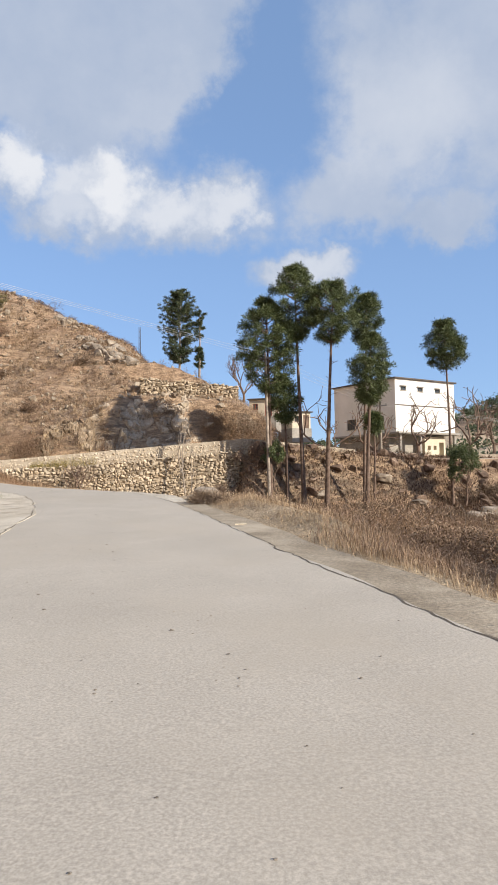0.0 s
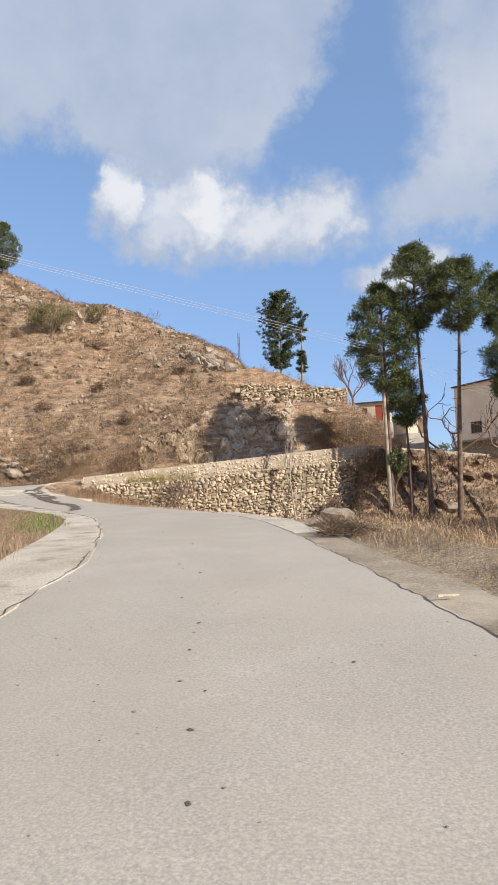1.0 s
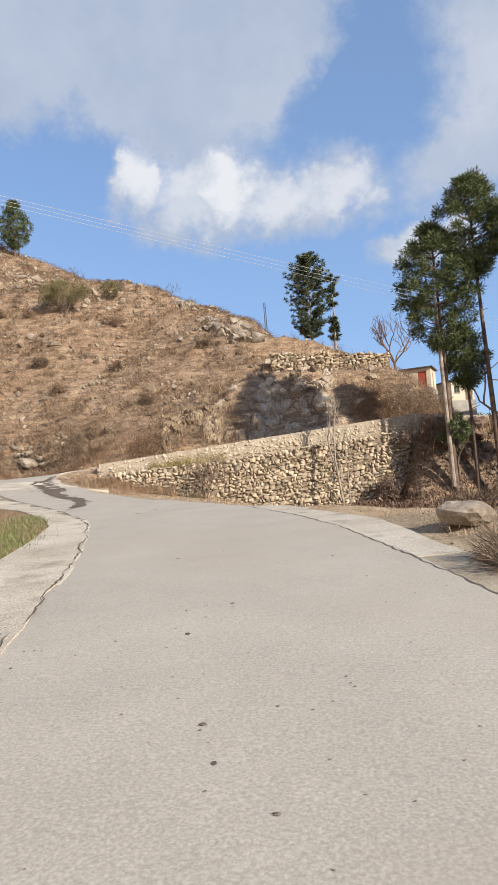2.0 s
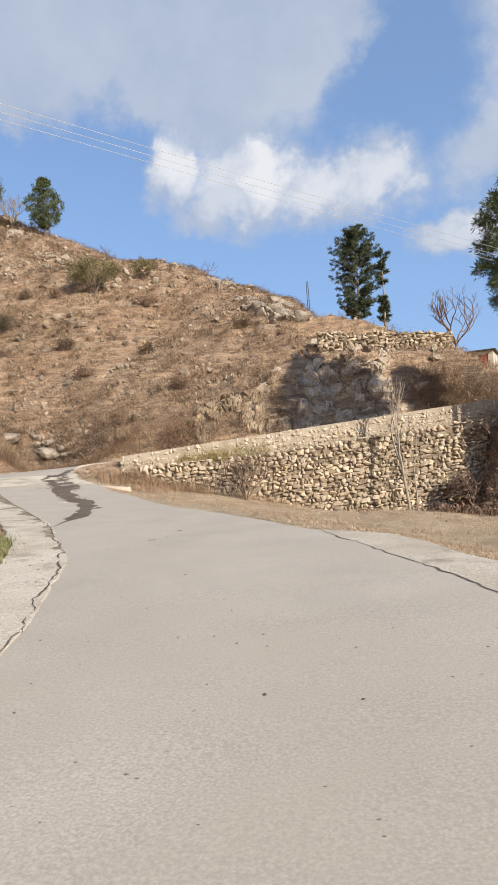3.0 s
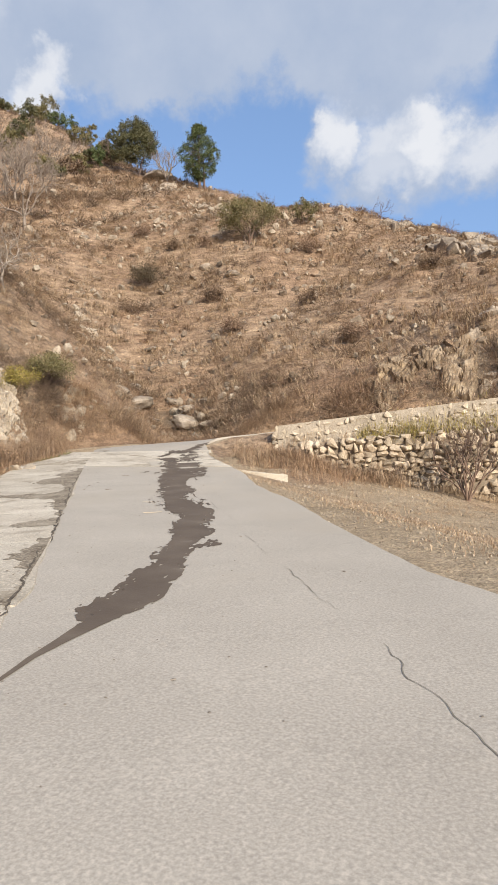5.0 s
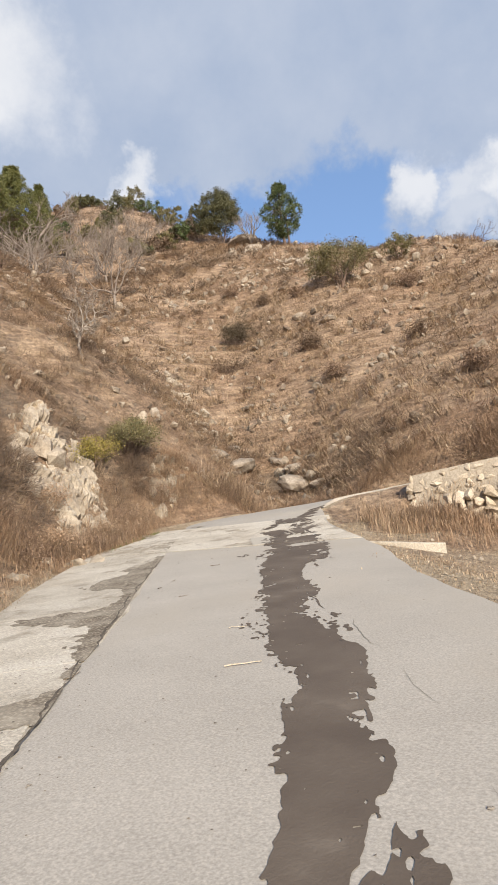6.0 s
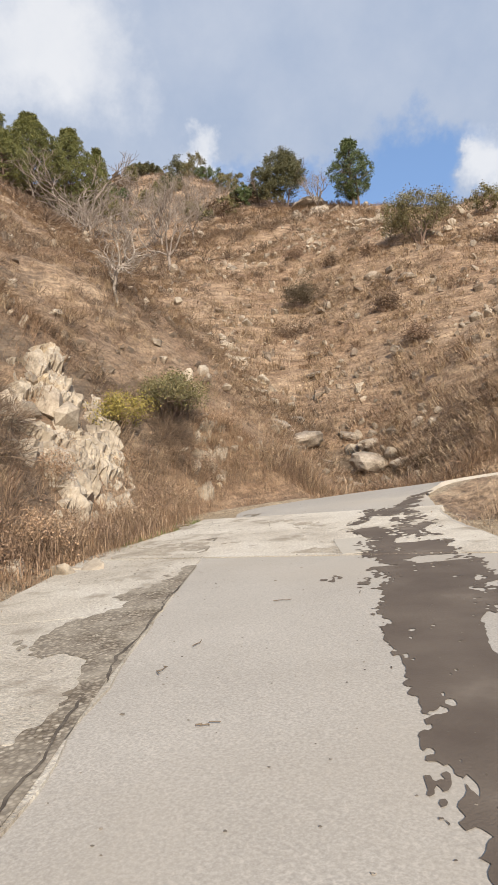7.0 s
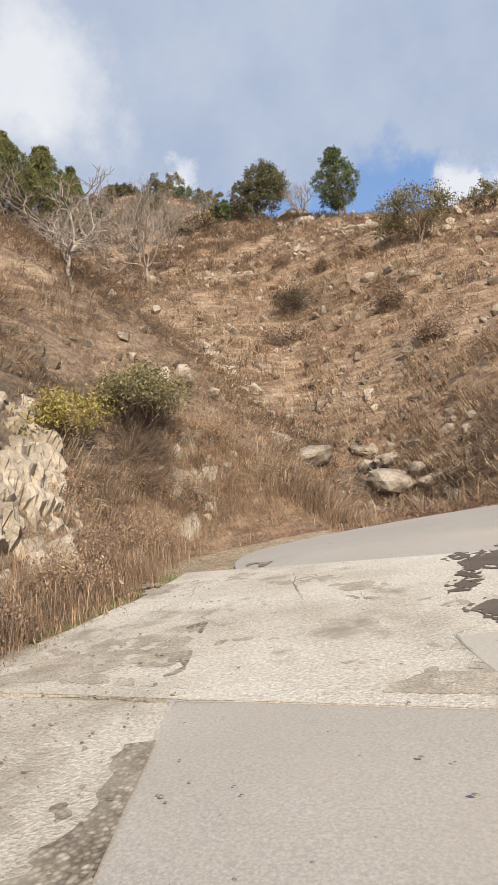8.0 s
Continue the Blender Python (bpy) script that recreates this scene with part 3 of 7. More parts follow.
road = solid("road", *ribbon(S_START - 40, ROAD_S[-1], asphalt_left, asphalt_right, 0.0), ASPHALT, smooth=False)
tagged(road, "worn pale grey asphalt hill road with ragged edges", "road", kind="structure")
GRIP = np.random.default_rng(7)


def bulk(name, verts, faces, material, parent=None, label="", category="", kind="", smooth=False):
    """A large mesh from arrays; every face has the same number of corners."""
    verts, faces = np.asarray(verts, np.float32), np.asarray(faces, np.int32)
    me = bpy.data.meshes.new(name)
    me.vertices.add(len(verts))
    me.vertices.foreach_set("co", verts.ravel())
    me.loops.add(faces.size)
    me.loops.foreach_set("vertex_index", faces.ravel())
    me.polygons.add(len(faces))
    me.polygons.foreach_set("loop_start", np.arange(0, faces.size, faces.shape[1], dtype=np.int32))
    me.polygons.foreach_set("use_smooth", [smooth] * len(faces))
    me.update(calc_edges=True)
    me.materials.append(material)
    ob = new(name, me)
    if parent is not None:
        ob.parent = parent
    return tagged(ob, label, category, "", kind)


# ---------------------------------------------------------------- concrete along the road
def shoulder_left(s):
    return float(np.interp(s - S_START, [6, 12, 18, 24, 28.5, 30.5, 33, 37, 46, 49, 50.7, 52.5, 54.5], [3.4, 2.9, 2.5, 2.0, 1.85, 2.05, 2.3, 2.5, 2.8, 2.75, 2.4, 2.0, 2.1]))


def band(name, s0, s1, left, right, lift, material, label, kind="structure", category="pavement", **more):
    return tagged(solid(name, *ribbon(S_START + s0, S_START + s1, left, right, lift, **more), material), label, category, kind=kind)


pavement = new("pavement")
tagged(pavement, "cracked pale concrete strip along the asphalt edge", "pavement", kind="structure")
cuts = np.cumsum(np.r_[6.0, GRIP.uniform(2.6, 3.6, 14)])
for a, b in zip(cuts, cuts[1:]):
    if a > 47.0:
        break
    solid("concrete_panel", *ribbon(S_START + a + 0.006, S_START + min(b, 49.2) - 0.006, shoulder_left, lambda s: asphalt_left(s) - 0.10 + 0.0, 0.014, across=5, wiggle=0.07, seed=int(a), step=0.25, skew_end=0.45 if b > 49.2 else 0.0), CONCRETE, pavement)

band("pavement", 49.3, 54.5, shoulder_left, lambda s: -3.35, 0.009, CONCRETE, "rough pale concrete slab laid across the road", skew=0.45, skew_end=0.2, wiggle=0.1, across=12, seed=5, step=0.2)
band("pavement", -14, 18.5, lambda s: asphalt_right(s) + 0.05, lambda s: asphalt_right(s) - float(np.interp(s - S_START, [0, 12, 20, 25], [0.7, 0.8, 0.65, 0.4])), -0.03, SHOULDER, "gritty cement shoulder beside the asphalt", wiggle=0.12, seed=8)
band("pavement", 18.52, 28.2, lambda s: asphalt_right(s) + 0.05, lambda s: -float(np.interp(s - S_START, [18.5, 21, 25, 27, 28.2], [3.1, 3.6, 3.75, 3.6, 2.95])), -0.022, CONCRETE, "pale gritty concrete strip beside the asphalt", wiggle=0.12, seed=9)


def wet_surface():
    m, nt, bsdf = nodes_of("wet_asphalt")
    pos = nt.nodes.new("ShaderNodeNewGeometry").outputs["Position"]
    grain = noise_node(nt, pos, 40, 3, 0.7)
    nt.links.new(steps(nt, noise_node(nt, pos, 1.5, 5), [(0.35, (0.098, 0.074, 0.055)), (0.6, (0.135, 0.106, 0.08)), (0.72, (0.19, 0.155, 0.12))]), bsdf.inputs["Base Color"])
    bsdf.inputs["Roughness"].default_value = 0.75
    bumped(nt, bsdf, grain, 0.35, 0.012)
    return m


WET = wet_surface()
FAINT = surface("faint_crack", [(0.3, (0.15, 0.132, 0.11)), (0.7, (0.30, 0.27, 0.225))], 14, 0.95)
CRACK = surface("dark_crack", [(0.3, (0.06, 0.048, 0.037)), (0.7, (0.15, 0.124, 0.096))], 9, 0.95)


def clipped(field, point):
    """Faces over the part of a grid where field is above zero, with outlines cut smoothly through the cells."""
    verts, faces, known = [], [], {}

    def vert(key, place_):
        if key not in known:
            known[key] = len(verts)
            verts.append(place_)
        return known[key]

    n, m = field.shape
    for i in range(n - 1):
        for j in range(m - 1):
            ring = [(i, j), (i + 1, j), (i + 1, j + 1), (i, j + 1)]
            v = [field[q] for q in ring]
            if max(v) <= 0:
                continue
            out = []
            for k in range(4):
                a, b, va, vb = ring[k], ring[(k + 1) % 4], v[k], v[(k + 1) % 4]
                if va > 0:
                    out.append(vert(a, point(*a)))
                if (va > 0) != (vb > 0):
                    t = va / (va - vb)
                    key = (min(a, b), max(a, b))
                    out.append(vert(key, point(a[0] + (b[0] - a[0]) * t, a[1] + (b[1] - a[1]) * t)))
            if len(out) > 2:
                faces.append(tuple(out))
    return verts, faces


def wet_trail():
    """Water that has run down the road: a ragged band with dry islands and a thin tail."""
    along = np.array([32.7, 33.4, 34.0, 34.5, 35.5, 36.8, 38.4, 39.4, 40.4, 41.3, 42.4, 43.3, 44.4, 46.0, 47.7, 48.8, 51.8, 53.5, 55.5, 57.5])
    middle = np.array([1.33, 1.1, 0.8, 0.55, 0.15, -0.18, -0.68, -0.83, -0.89, -0.96, -1.05, -1.18, -1.38, -1.66, -1.96, -2.2, -2.4, -2.45, -2.75, -2.9])
    half = np.array([0.015, 0.04, 0.10, 0.25, 0.29, 0.32, 0.3, 0.34, 0.37, 0.38, 0.39, 0.43, 0.5, 0.62, 0.76, 0.68, 0.8, 0.62, 0.3, 0.04])
    ss, uu = np.arange(32.7, 57.5, 0.035), np.linspace(-1.7, 1.7, 76)
    gs, gu = np.meshgrid(ss, uu, indexing="ij")
    hh = np.interp(gs, along, half)
    q = gu * hh
    # Fingers drawn out along the slope, and islands
    field = 1.0 - np.abs(gu) + 0.42 * layers(gs * 0.8, q * 1.6 + 20, 0.6, 5, 91) + 0.2 * rough(gs * 0.6 + q, q * 4 - gs * 0.4 + 40, 0.12, 95) + 0.2 * rough(gs, q + 80, 0.05, 96)
    field -= 1.1 * np.maximum(rough(gs * 0.5, q * 4.5 + 60, 0.55, 97) - 0.5, 0) + 3.0 * np.maximum(rough(gs * 0.7, q + 90, 0.04, 98) - 0.66, 0)
    field -= np.where(gs > 48.6 + 0.45 * np.interp(gs, along, middle), 0.25 + 1.1 * np.maximum(layers(gs, q * 1.4 + 15, 0.5, 4, 191) + 0.5 * rough(gs, q, 0.07, 195), -0.15), 0)
    field = np.where(hh < 0.12, 0.9 - np.abs(gu) + 0.3 * rough(gs, q + 3, 0.4, 99), field) - 0.12
    field[0], field[-1], field[:, 0], field[:, -1] = -1, -1, -1, -1

    def point(i, j):
        s = ss[0] + (ss[1] - ss[0]) * i
        u = uu[0] + (uu[1] - uu[0]) * j
        lat = float(np.interp(s, along, middle) + 0.07 * rough(s, 1.0, 1.1, 81)) + u * float(np.interp(s, along, half))
        on_slab = 49.3 + 0.45 * lat < s < 54.5 + 0.2 * lat
        return tuple(float(v) for v in road_point(S_START + s, lat, 0.0155 if on_slab else 0.005))

    verts, faces = clipped(field, point)
    return tagged(solid("water", verts, faces, WET), "dark wet trail of water run down the asphalt", "water", kind="structure")


wet_trail()


def crack(points, width, seed, name="road_crack"):
    """A jagged dark crack along (s, lat) points, lying on the road."""
    pts = []
    for (s0, l0), (s1, l1) in zip(points, points[1:]):
        n = max(2, int(math.hypot(s1 - s0, l1 - l0) / 0.06))
        for k in range(n):
            t = k / n
            pts.append((s0 + (s1 - s0) * t, l0 + (l1 - l0) * t))
    verts, faces = [], []
    for i, (s, lat) in enumerate(pts):
        w = width * (0.3 + 0.9 * abs(float(layers(s, lat + 7, 0.5, 2, 101 + seed)))) * min(1, i / 3, (len(pts) - 1 - i) / 3)
        lat += 0.045 * float(layers(s, lat, 0.6, 3, 111 + seed)) + 0.022 * float(rough(s, lat, 0.11, 121 + seed))
        for d in (-w, w):
            verts.append(road_point(S_START + s, lat + d, 0.004 if lat < asphalt_left(S_START + s) - 0.12 and s < 46 else 0.0225))
    for i in range(len(pts) - 1):
        faces.append((2 * i, 2 * i + 2, 2 * i + 3, 2 * i + 1))
    return tagged(bulk(name, verts, faces, CRACK), "dark jagged crack in the road surface", "crack", "cracks in the road", "structure")


def tar_mark(s, lat, r):
    """A small dark blotch on the asphalt."""
    verts = []
    for k in range(11):
        a = 2 * math.pi * k / 11
        q = r * (0.65 + 0.6 * float(lattice(np.array(k), np.array(int(s * 10)), 7)))
        verts.append(tuple(float(v) for v in road_point(S_START + s + 1.5 * q * math.cos(a), lat + q * math.sin(a), 0.004)))
    tagged(solid("tar_mark", verts, [tuple(range(11))], CRACK), "small dark tar blotch on the asphalt", "tar mark", "tar marks on the road", "structure")


for a in np.arange(7, 45.5, 3.4):
    crack([(a + t, asphalt_left(S_START + a + t) - 0.07) for t in np.linspace(0, 3.3, 6)], 0.013, int(a))
crack([(s, asphalt_right(S_START + s) + 0.03) for s in np.arange(-4, 28.5, 0.8)], 0.016, 21)
for a, l in ((8.6, 0.1), (9.9, 0.0), (10.8, 0.08), (11.6, -0.02), (12.7, 0.1), (14.6, 0.0), (16.5, 0.05), (21.4, -0.5), (23.3, -0.6), (25.2, -0.4), (28.0, 0.2), (30.6, -0.7)):
    tar_mark(a, l, 0.008 + 0.009 * lattice(np.array(a * 10), np.array(1), 3))
crack([(49.25 + 0.45 * l, l) for l in np.arange(-3.0, 2.8, 0.4)], 0.006, 2)
for k, line in enumerate(([(31.7, -0.95), (32.6, -0.9), (33.3, -0.87)], [(33.8, -0.87), (35.4, -0.85)], [(36.0, -0.95), (37.4, -1.1)], [(38.2, -1.2), (39.1, -1.3)], [(39.6, -1.33), (40.9, -1.42)])):
    crack(line, 0.003, 30 + k).data.materials[0] = FAINT
finger = crack([(41.4, -1.38), (42.0, -1.36), (42.9, -1.42), (43.8, -1.5)], 0.013, 37, "water_trickle")
finger.data.materials[0] = WET
tagged(finger, "thin dark trickle of water beside the wet trail", "water", "water on the road", "structure")
for k in range(11):
    a, b = 50.2 + 3.8 * ((k * 0.618) % 1), 2.4 - 4.6 * ((k * 0.377) % 1)
    turn = 6.28 * ((k * 0.271) % 1)
    crack([(a, b), (a + 0.5 * math.cos(turn), b + 0.5 * math.sin(turn)), (a + 1.0 * math.cos(turn + 0.5), b + 1.0 * math.sin(turn + 0.5))], 0.004, 70 + k).data.materials[0] = FAINT
crack([(51, 1.9), (53.0, 1.2), (54.3, 1.6)], 0.004, 5)
for c in cuts[1:]:
    if c < 48:
        crack([(c, asphalt_left(S_START + c) + t * (shoulder_left(S_START + c) - 0.04 - asphalt_left(S_START + c))) for t in np.linspace(0, 1, 5)], 0.010, int(c))
crack([(52, -0.2), (54, 0.1)], 0.004, 7)


def kerb(s0, l0, s1, l1, wide, tall):
    """A rough cast concrete beam at the culvert mouth, its top a little over the road."""
    a, b = Vector(road_point(S_START + s0, l0, -0.06)), Vector(road_point(S_START + s1, l1, -0.28))
    across = Vector((b.y - a.y, a.x - b.x, 0)).normalized() * wide
    verts, faces = [], []
    for i in range(9):
        p = a.lerp(b, i / 8)
        for k, (u, v) in enumerate(((0, -tall), (0, -0.02), (0.12, 0), (0.88, 0), (1, -0.02), (1, -tall))):
            q = p + across * u
            verts.append((q.x, q.y, q.z + v + 0.012 * float(lattice(np.array(i), np.array(k), 9))))
    for i in range(8):
        faces += [(i * 6 + k, i * 6 + k + 1, i * 6 + k + 7, i * 6 + k + 6) for k in range(5)]
    faces += [tuple(range(5, -1, -1)), tuple(range(48, 54))]
    tagged(solid("kerb", verts, faces, CONCRETE), "rough pale concrete beam at the culvert mouth", "kerb", kind="structure")


kerb(47.8, -3.3, 47.5, -5.0, 0.14, 0.5)

# ---------------------------------------------------------------- worn concrete
def aggregate():
    """Worn concrete with its brown gravel laid bare."""
    m, nt, bsdf = nodes_of("bare_aggregate")
    pos = nt.nodes.new("ShaderNodeNewGeometry").outputs["Position"]
    cells = nt.nodes.new("ShaderNodeTexVoronoi")
    cells.inputs["Scale"].default_value = 34
    nt.links.new(pos, cells.inputs["Vector"])
    pick = nt.nodes.new("ShaderNodeSeparateColor")
    nt.links.new(cells.outputs["Color"], pick.inputs[0])
    stones_ = steps(nt, pick.outputs[0], [(0.0, (0.17, 0.138, 0.104)), (0.55, (0.30, 0.255, 0.195)), (0.9, (0.41, 0.352, 0.272)), (0.985, (0.54, 0.48, 0.385))])
    gaps = steps(nt, cells.outputs["Distance"], [(0.25, (1, 1, 1)), (0.6, (0.5, 0.47, 0.43))])
    colour = mixed(nt, 1.0, stones_, gaps, "MULTIPLY")
    colour = mixed(nt, steps(nt, noise_node(nt, pos, 2.2, 4), [(0.4, (0, 0, 0)), (0.7, (0.6, 0.6, 0.6))]), colour, (0.44, 0.39, 0.31))
    nt.links.new(colour, bsdf.inputs["Base Color"])
    bsdf.inputs["Roughness"].default_value = 0.92
    bumped(nt, bsdf, cells.outputs["Distance"], -0.5, 0.01)
    return m


AGGREGATE = aggregate()


def worn_patch(s0, s1, joint, lobes, lift, seed, base=0.1, side=1):
    """Concrete worn down to its gravel: a ragged strip along a joint with broad lobes (place, half length, reach)."""
    ss, uu = np.arange(s0, s1, 0.035), np.arange(-0.1, 2.0, 0.035)
    gs, gu = np.meshgrid(ss, uu, indexing="ij")
    reach = (base if base < 0 else base + np.interp(gs, [39, 42.5], [-0.2, 0])) + 0.10 * layers(gs, gs * 0, 0.9, 3, seed)
    for c, w, far in lobes:
        reach = reach + far * np.exp(-(((gs - c + 0.35 * gu * (lattice(np.array(int(c)), np.array(2), 3) - 0.5)) / w) ** 2))
    field = reach - gu + 0.30 * layers(gs, gu * 1.6, 0.7, 4, seed + 1) + 0.14 * rough(gs, gu, 0.09, seed + 3) + np.where((gu < 0.08) & (base > 0), 0.10, 0)
    field[0], field[-1], field[:, 0], field[:, -1] = -1, -1, -1, -1

    def point(i, j):
        s, u = s0 + 0.035 * i, -0.1 + 0.035 * j
        return tuple(float(v) for v in road_point(S_START + s, joint(S_START + s) + side * u, lift))

    verts, faces = clipped(field, point)
    return tagged(solid("worn_concrete", verts, faces, AGGREGATE), "worn concrete with dark gravel laid bare at the joint", "pavement", kind="structure")


worn_patch(28.5, 49.0, lambda s: asphalt_left(s) - 0.02, [(31.6, 0.35, 0.25), (32.4, 0.3, 0.2), (36.8, 0.5, 0.3), (39.4, 0.35, 0.75), (40.9, 0.7, 0.2), (43.0, 0.42, 1.15), (45.9, 0.75, 1.05), (47.4, 0.6, 0.6)], 0.0185, 401, 0.03)
worn_patch(49.6, 54.2, lambda s: 0.75, [(51.6, 0.35, 0.5), (50.5, 0.4, 0.25)], 0.0135, 411, -0.35)
worn_patch(54.3, 56.6, lambda s: 0.85, [(55.2, 0.35, 0.45)], 0.0135, 421, -0.35)
tagged(solid("concrete_patch", *ribbon(S_START + 48.78, S_START + 50.2, lambda s: -1.28, lambda s: -1.72, 0.0135, deep=0.02, across=3, wiggle=0.03, seed=44, step=0.1), surface("fresh_cement", [(0.3, (0.43, 0.39, 0.325)), (0.7, (0.48, 0.44, 0.37))], 0.8, 0.9, 50, 0.2, 0.2, 0.006)), "smooth pale cement patch on the concrete slab", "pavement", kind="structure")


def scoured():
    """Shallow scoured spots all over the slab."""
    ss, uu = np.arange(48.4, 54.6, 0.035), np.arange(-1.7, 2.7, 0.035)
    gs, gu = np.meshgrid(ss, uu, indexing="ij")
    field = layers(gs * 1.3, gu, 0.9, 4, 431) + 0.5 * rough(gs, gu, 0.12, 435) + 0.35 * rough(gs, gu, 0.05, 437) - 0.62
    field[(gs < 49.5 + 0.45 * gu) | (gs > 54.2 + 0.2 * gu)] = -1
    field[0], field[-1], field[:, 0], field[:, -1] = -1, -1, -1, -1
    point = lambda i, j: tuple(float(v) for v in road_point(S_START + 48.4 + 0.035 * i, -1.7 + 0.035 * j, 0.0118))
    tagged(solid("scoured_concrete", *clipped(field, point), surface("scoured_concrete", [(0.3, (0.30, 0.255, 0.195)), (0.6, (0.42, 0.365, 0.285)), (0.75, (0.52, 0.465, 0.375))], 4.0, 0.95, 50, 0.7, 0.5, 0.012)), "scoured gravelly spots in the concrete slab", "pavement", kind="structure")


scoured()


# Bits of grit and twig strewn over the road
def strewn():
    n = 2600
    s, lat = GRIP.uniform(0, 58, n), GRIP.normal(0, 1.3, n)
    lat[:1700] = np.array([asphalt_left(S_START + v) for v in s[:1700]]) + GRIP.normal(0.3, 0.4, 1700)
    s[:500], lat[:500] = GRIP.uniform(48, 54, 500), np.abs(GRIP.normal(0, 0.8, 500)) * -1 + 2.3
    verts, faces = [], []
    for a, b in zip(s, lat):
        if not asphalt_right(S_START + a) < b < 2.8:
            continue
        x, y, z = road_point(S_START + a, b, 0.004 if b < asphalt_left(S_START + a) - 0.1 and a < 48 else 0.024)
        r = float(GRIP.uniform(0.003, 0.007)) * (2.0 if GRIP.random() < (0.3 if a > 47 else 0.06) else 1)
        k, ang = len(verts), GRIP.uniform(0, 6.28)
        for h, w in ((0.0, 1.1), (0.6, 0.75)):
            for q in range(5):
                e = w * r * GRIP.uniform(0.7, 1.3)
                verts.append((x + e * math.cos(ang + q * 1.257) * 1.4, y + e * math.sin(ang + q * 1.257), z + h * r * 0.6))
        faces += [(k + q, k + (q + 1) % 5, k + 5 + (q + 1) % 5, k + 5 + q) for q in range(5)]
        faces += [(k + 5, k + 6, k + 7, k + 8), (k + 5, k + 8, k + 9, k + 9)][:1]
    bulk("grit", verts, faces, GRIT, label="small grit strewn over the road", category="gravel", kind="stuff")


GRIT = surface("road_grit", [(0.3, (0.12, 0.1, 0.08)), (0.7, (0.3, 0.26, 0.21))], 3, 0.9, 20, 0.3, 0.2, 0.01, per=0.4, island=True)
strewn()


def stick(s, lat, turn, long, thick, seed, material):
    """A crooked dry stick lying on the road."""
    r = np.random.default_rng(seed)
    pts = []
    x, y, z = road_point(S_START + s, lat, 0.006 + thick)
    for t in np.linspace(-0.5, 0.5, 6):
        pts.append(Vector((x + math.cos(turn) * long * t + r.normal(0, 0.012), y + math.sin(turn) * long * t + r.normal(0, 0.012), z + abs(r.normal(0, 0.004)))))
    verts, faces = [], []
    for i, p in enumerate(pts):
        q = thick * (1.0 - 0.4 * i / 5)
        for k in range(5):
            a = k * 1.2566
            verts.append((p.x - math.sin(turn) * q * math.cos(a), p.y + math.cos(turn) * q * math.cos(a), p.z + q * math.sin(a)))
    for i in range(5):
        faces += [(i * 5 + k, i * 5 + (k + 1) % 5, i * 5 + 5 + (k + 1) % 5, i * 5 + 5 + k) for k in range(5)]
    faces += [(4, 3, 2, 1, 0), (25, 26, 27, 28, 29)]
    tagged(solid("stick", verts, faces, material), "pale dry stick lying on the asphalt" if material is DRY_STICK else "dark thin twig lying on the asphalt", "stick", "sticks on the road")


DRY_STICK = surface("dry_stick", [(0.3, (0.42, 0.35, 0.25)), (0.7, (0.56, 0.49, 0.38))], 6, 0.9, 60)
DARK_STICK = surface("dark_stick", [(0.3, (0.12, 0.09, 0.06)), (0.7, (0.22, 0.17, 0.12))], 6, 0.9, 60)
stick(39.75, -0.25, 0.75, 0.3, 0.007, 1, DRY_STICK)
stick(41.15, -0.38, 0.5, 0.18, 0.005, 2, DRY_STICK)
# Stand-in for a pale chip on the shoulder, made with the stick shape
stick(12.0, -2.45, 0.3, 0.26, 0.016, 3, DRY_STICK)
for k, (a, b, turn, long) in enumerate([(40.2, 1.1, 1.9, 0.22), (39.7, 1.24, 0.4, 0.1), (43.6, 0.15, 1.0, 0.12), (45.2, 0.3, 2.0, 0.15), (44.6, 0.5, 2.3, 0.2), (46.4, -0.4, 0.6, 0.14), (28.6, -0.3, 0.5, 0.12), (29.6, -0.9, 0.2, 0.1)]):
    stick(a, b, turn, long, 0.0045, 10 + k, DARK_STICK)


# ---------------------------------------------------------------- stones
def hull(seed, boxy=0.7, n=15, subdiv=False):
    """A unit stone: the hull of scattered points, more or less boxy."""
    r = np.random.default_rng(seed)
    p = r.normal(size=(n, 3))
    p /= np.abs(p).max(1, keepdims=True) ** boxy * np.linalg.norm(p, axis=1, keepdims=True) ** (1 - boxy)
    p *= r.uniform(0.82, 1.0, (n, 1))
    bm = bmesh.new()
    for q in p:
        bm.verts.new(q * 0.5)
    res = bmesh.ops.convex_hull(bm, input=bm.verts[:])
    bmesh.ops.delete(bm, geom=[v for v in bm.verts if not v.link_faces], context="VERTS")
    bmesh.ops.recalc_face_normals(bm, faces=bm.faces[:])
    me = bpy.data.meshes.new("stone")
    bm.to_mesh(me)
    bm.free()
    return me


def with_material(me, material):
    me = me.copy()
    me.materials.append(material)
    return me


HULLS = [hull(k, 0.8, 18) for k in range(10)]
RUBBLE = [with_material(h, STONE) for h in HULLS]
SQUARED = [with_material(h, DRESSED) for h in HULLS]
ROCKY = [with_material(hull(40 + k, 0.45, 18), BOULDER) for k in range(8)]


def piece(name, me, m, parent):
    ob = new(name, me)
    ob.parent = parent
    ob.matrix_parent_inverse = parent.matrix_world.inverted() if parent.parent is None else Matrix()
    ob.matrix_basis = m
    return ob


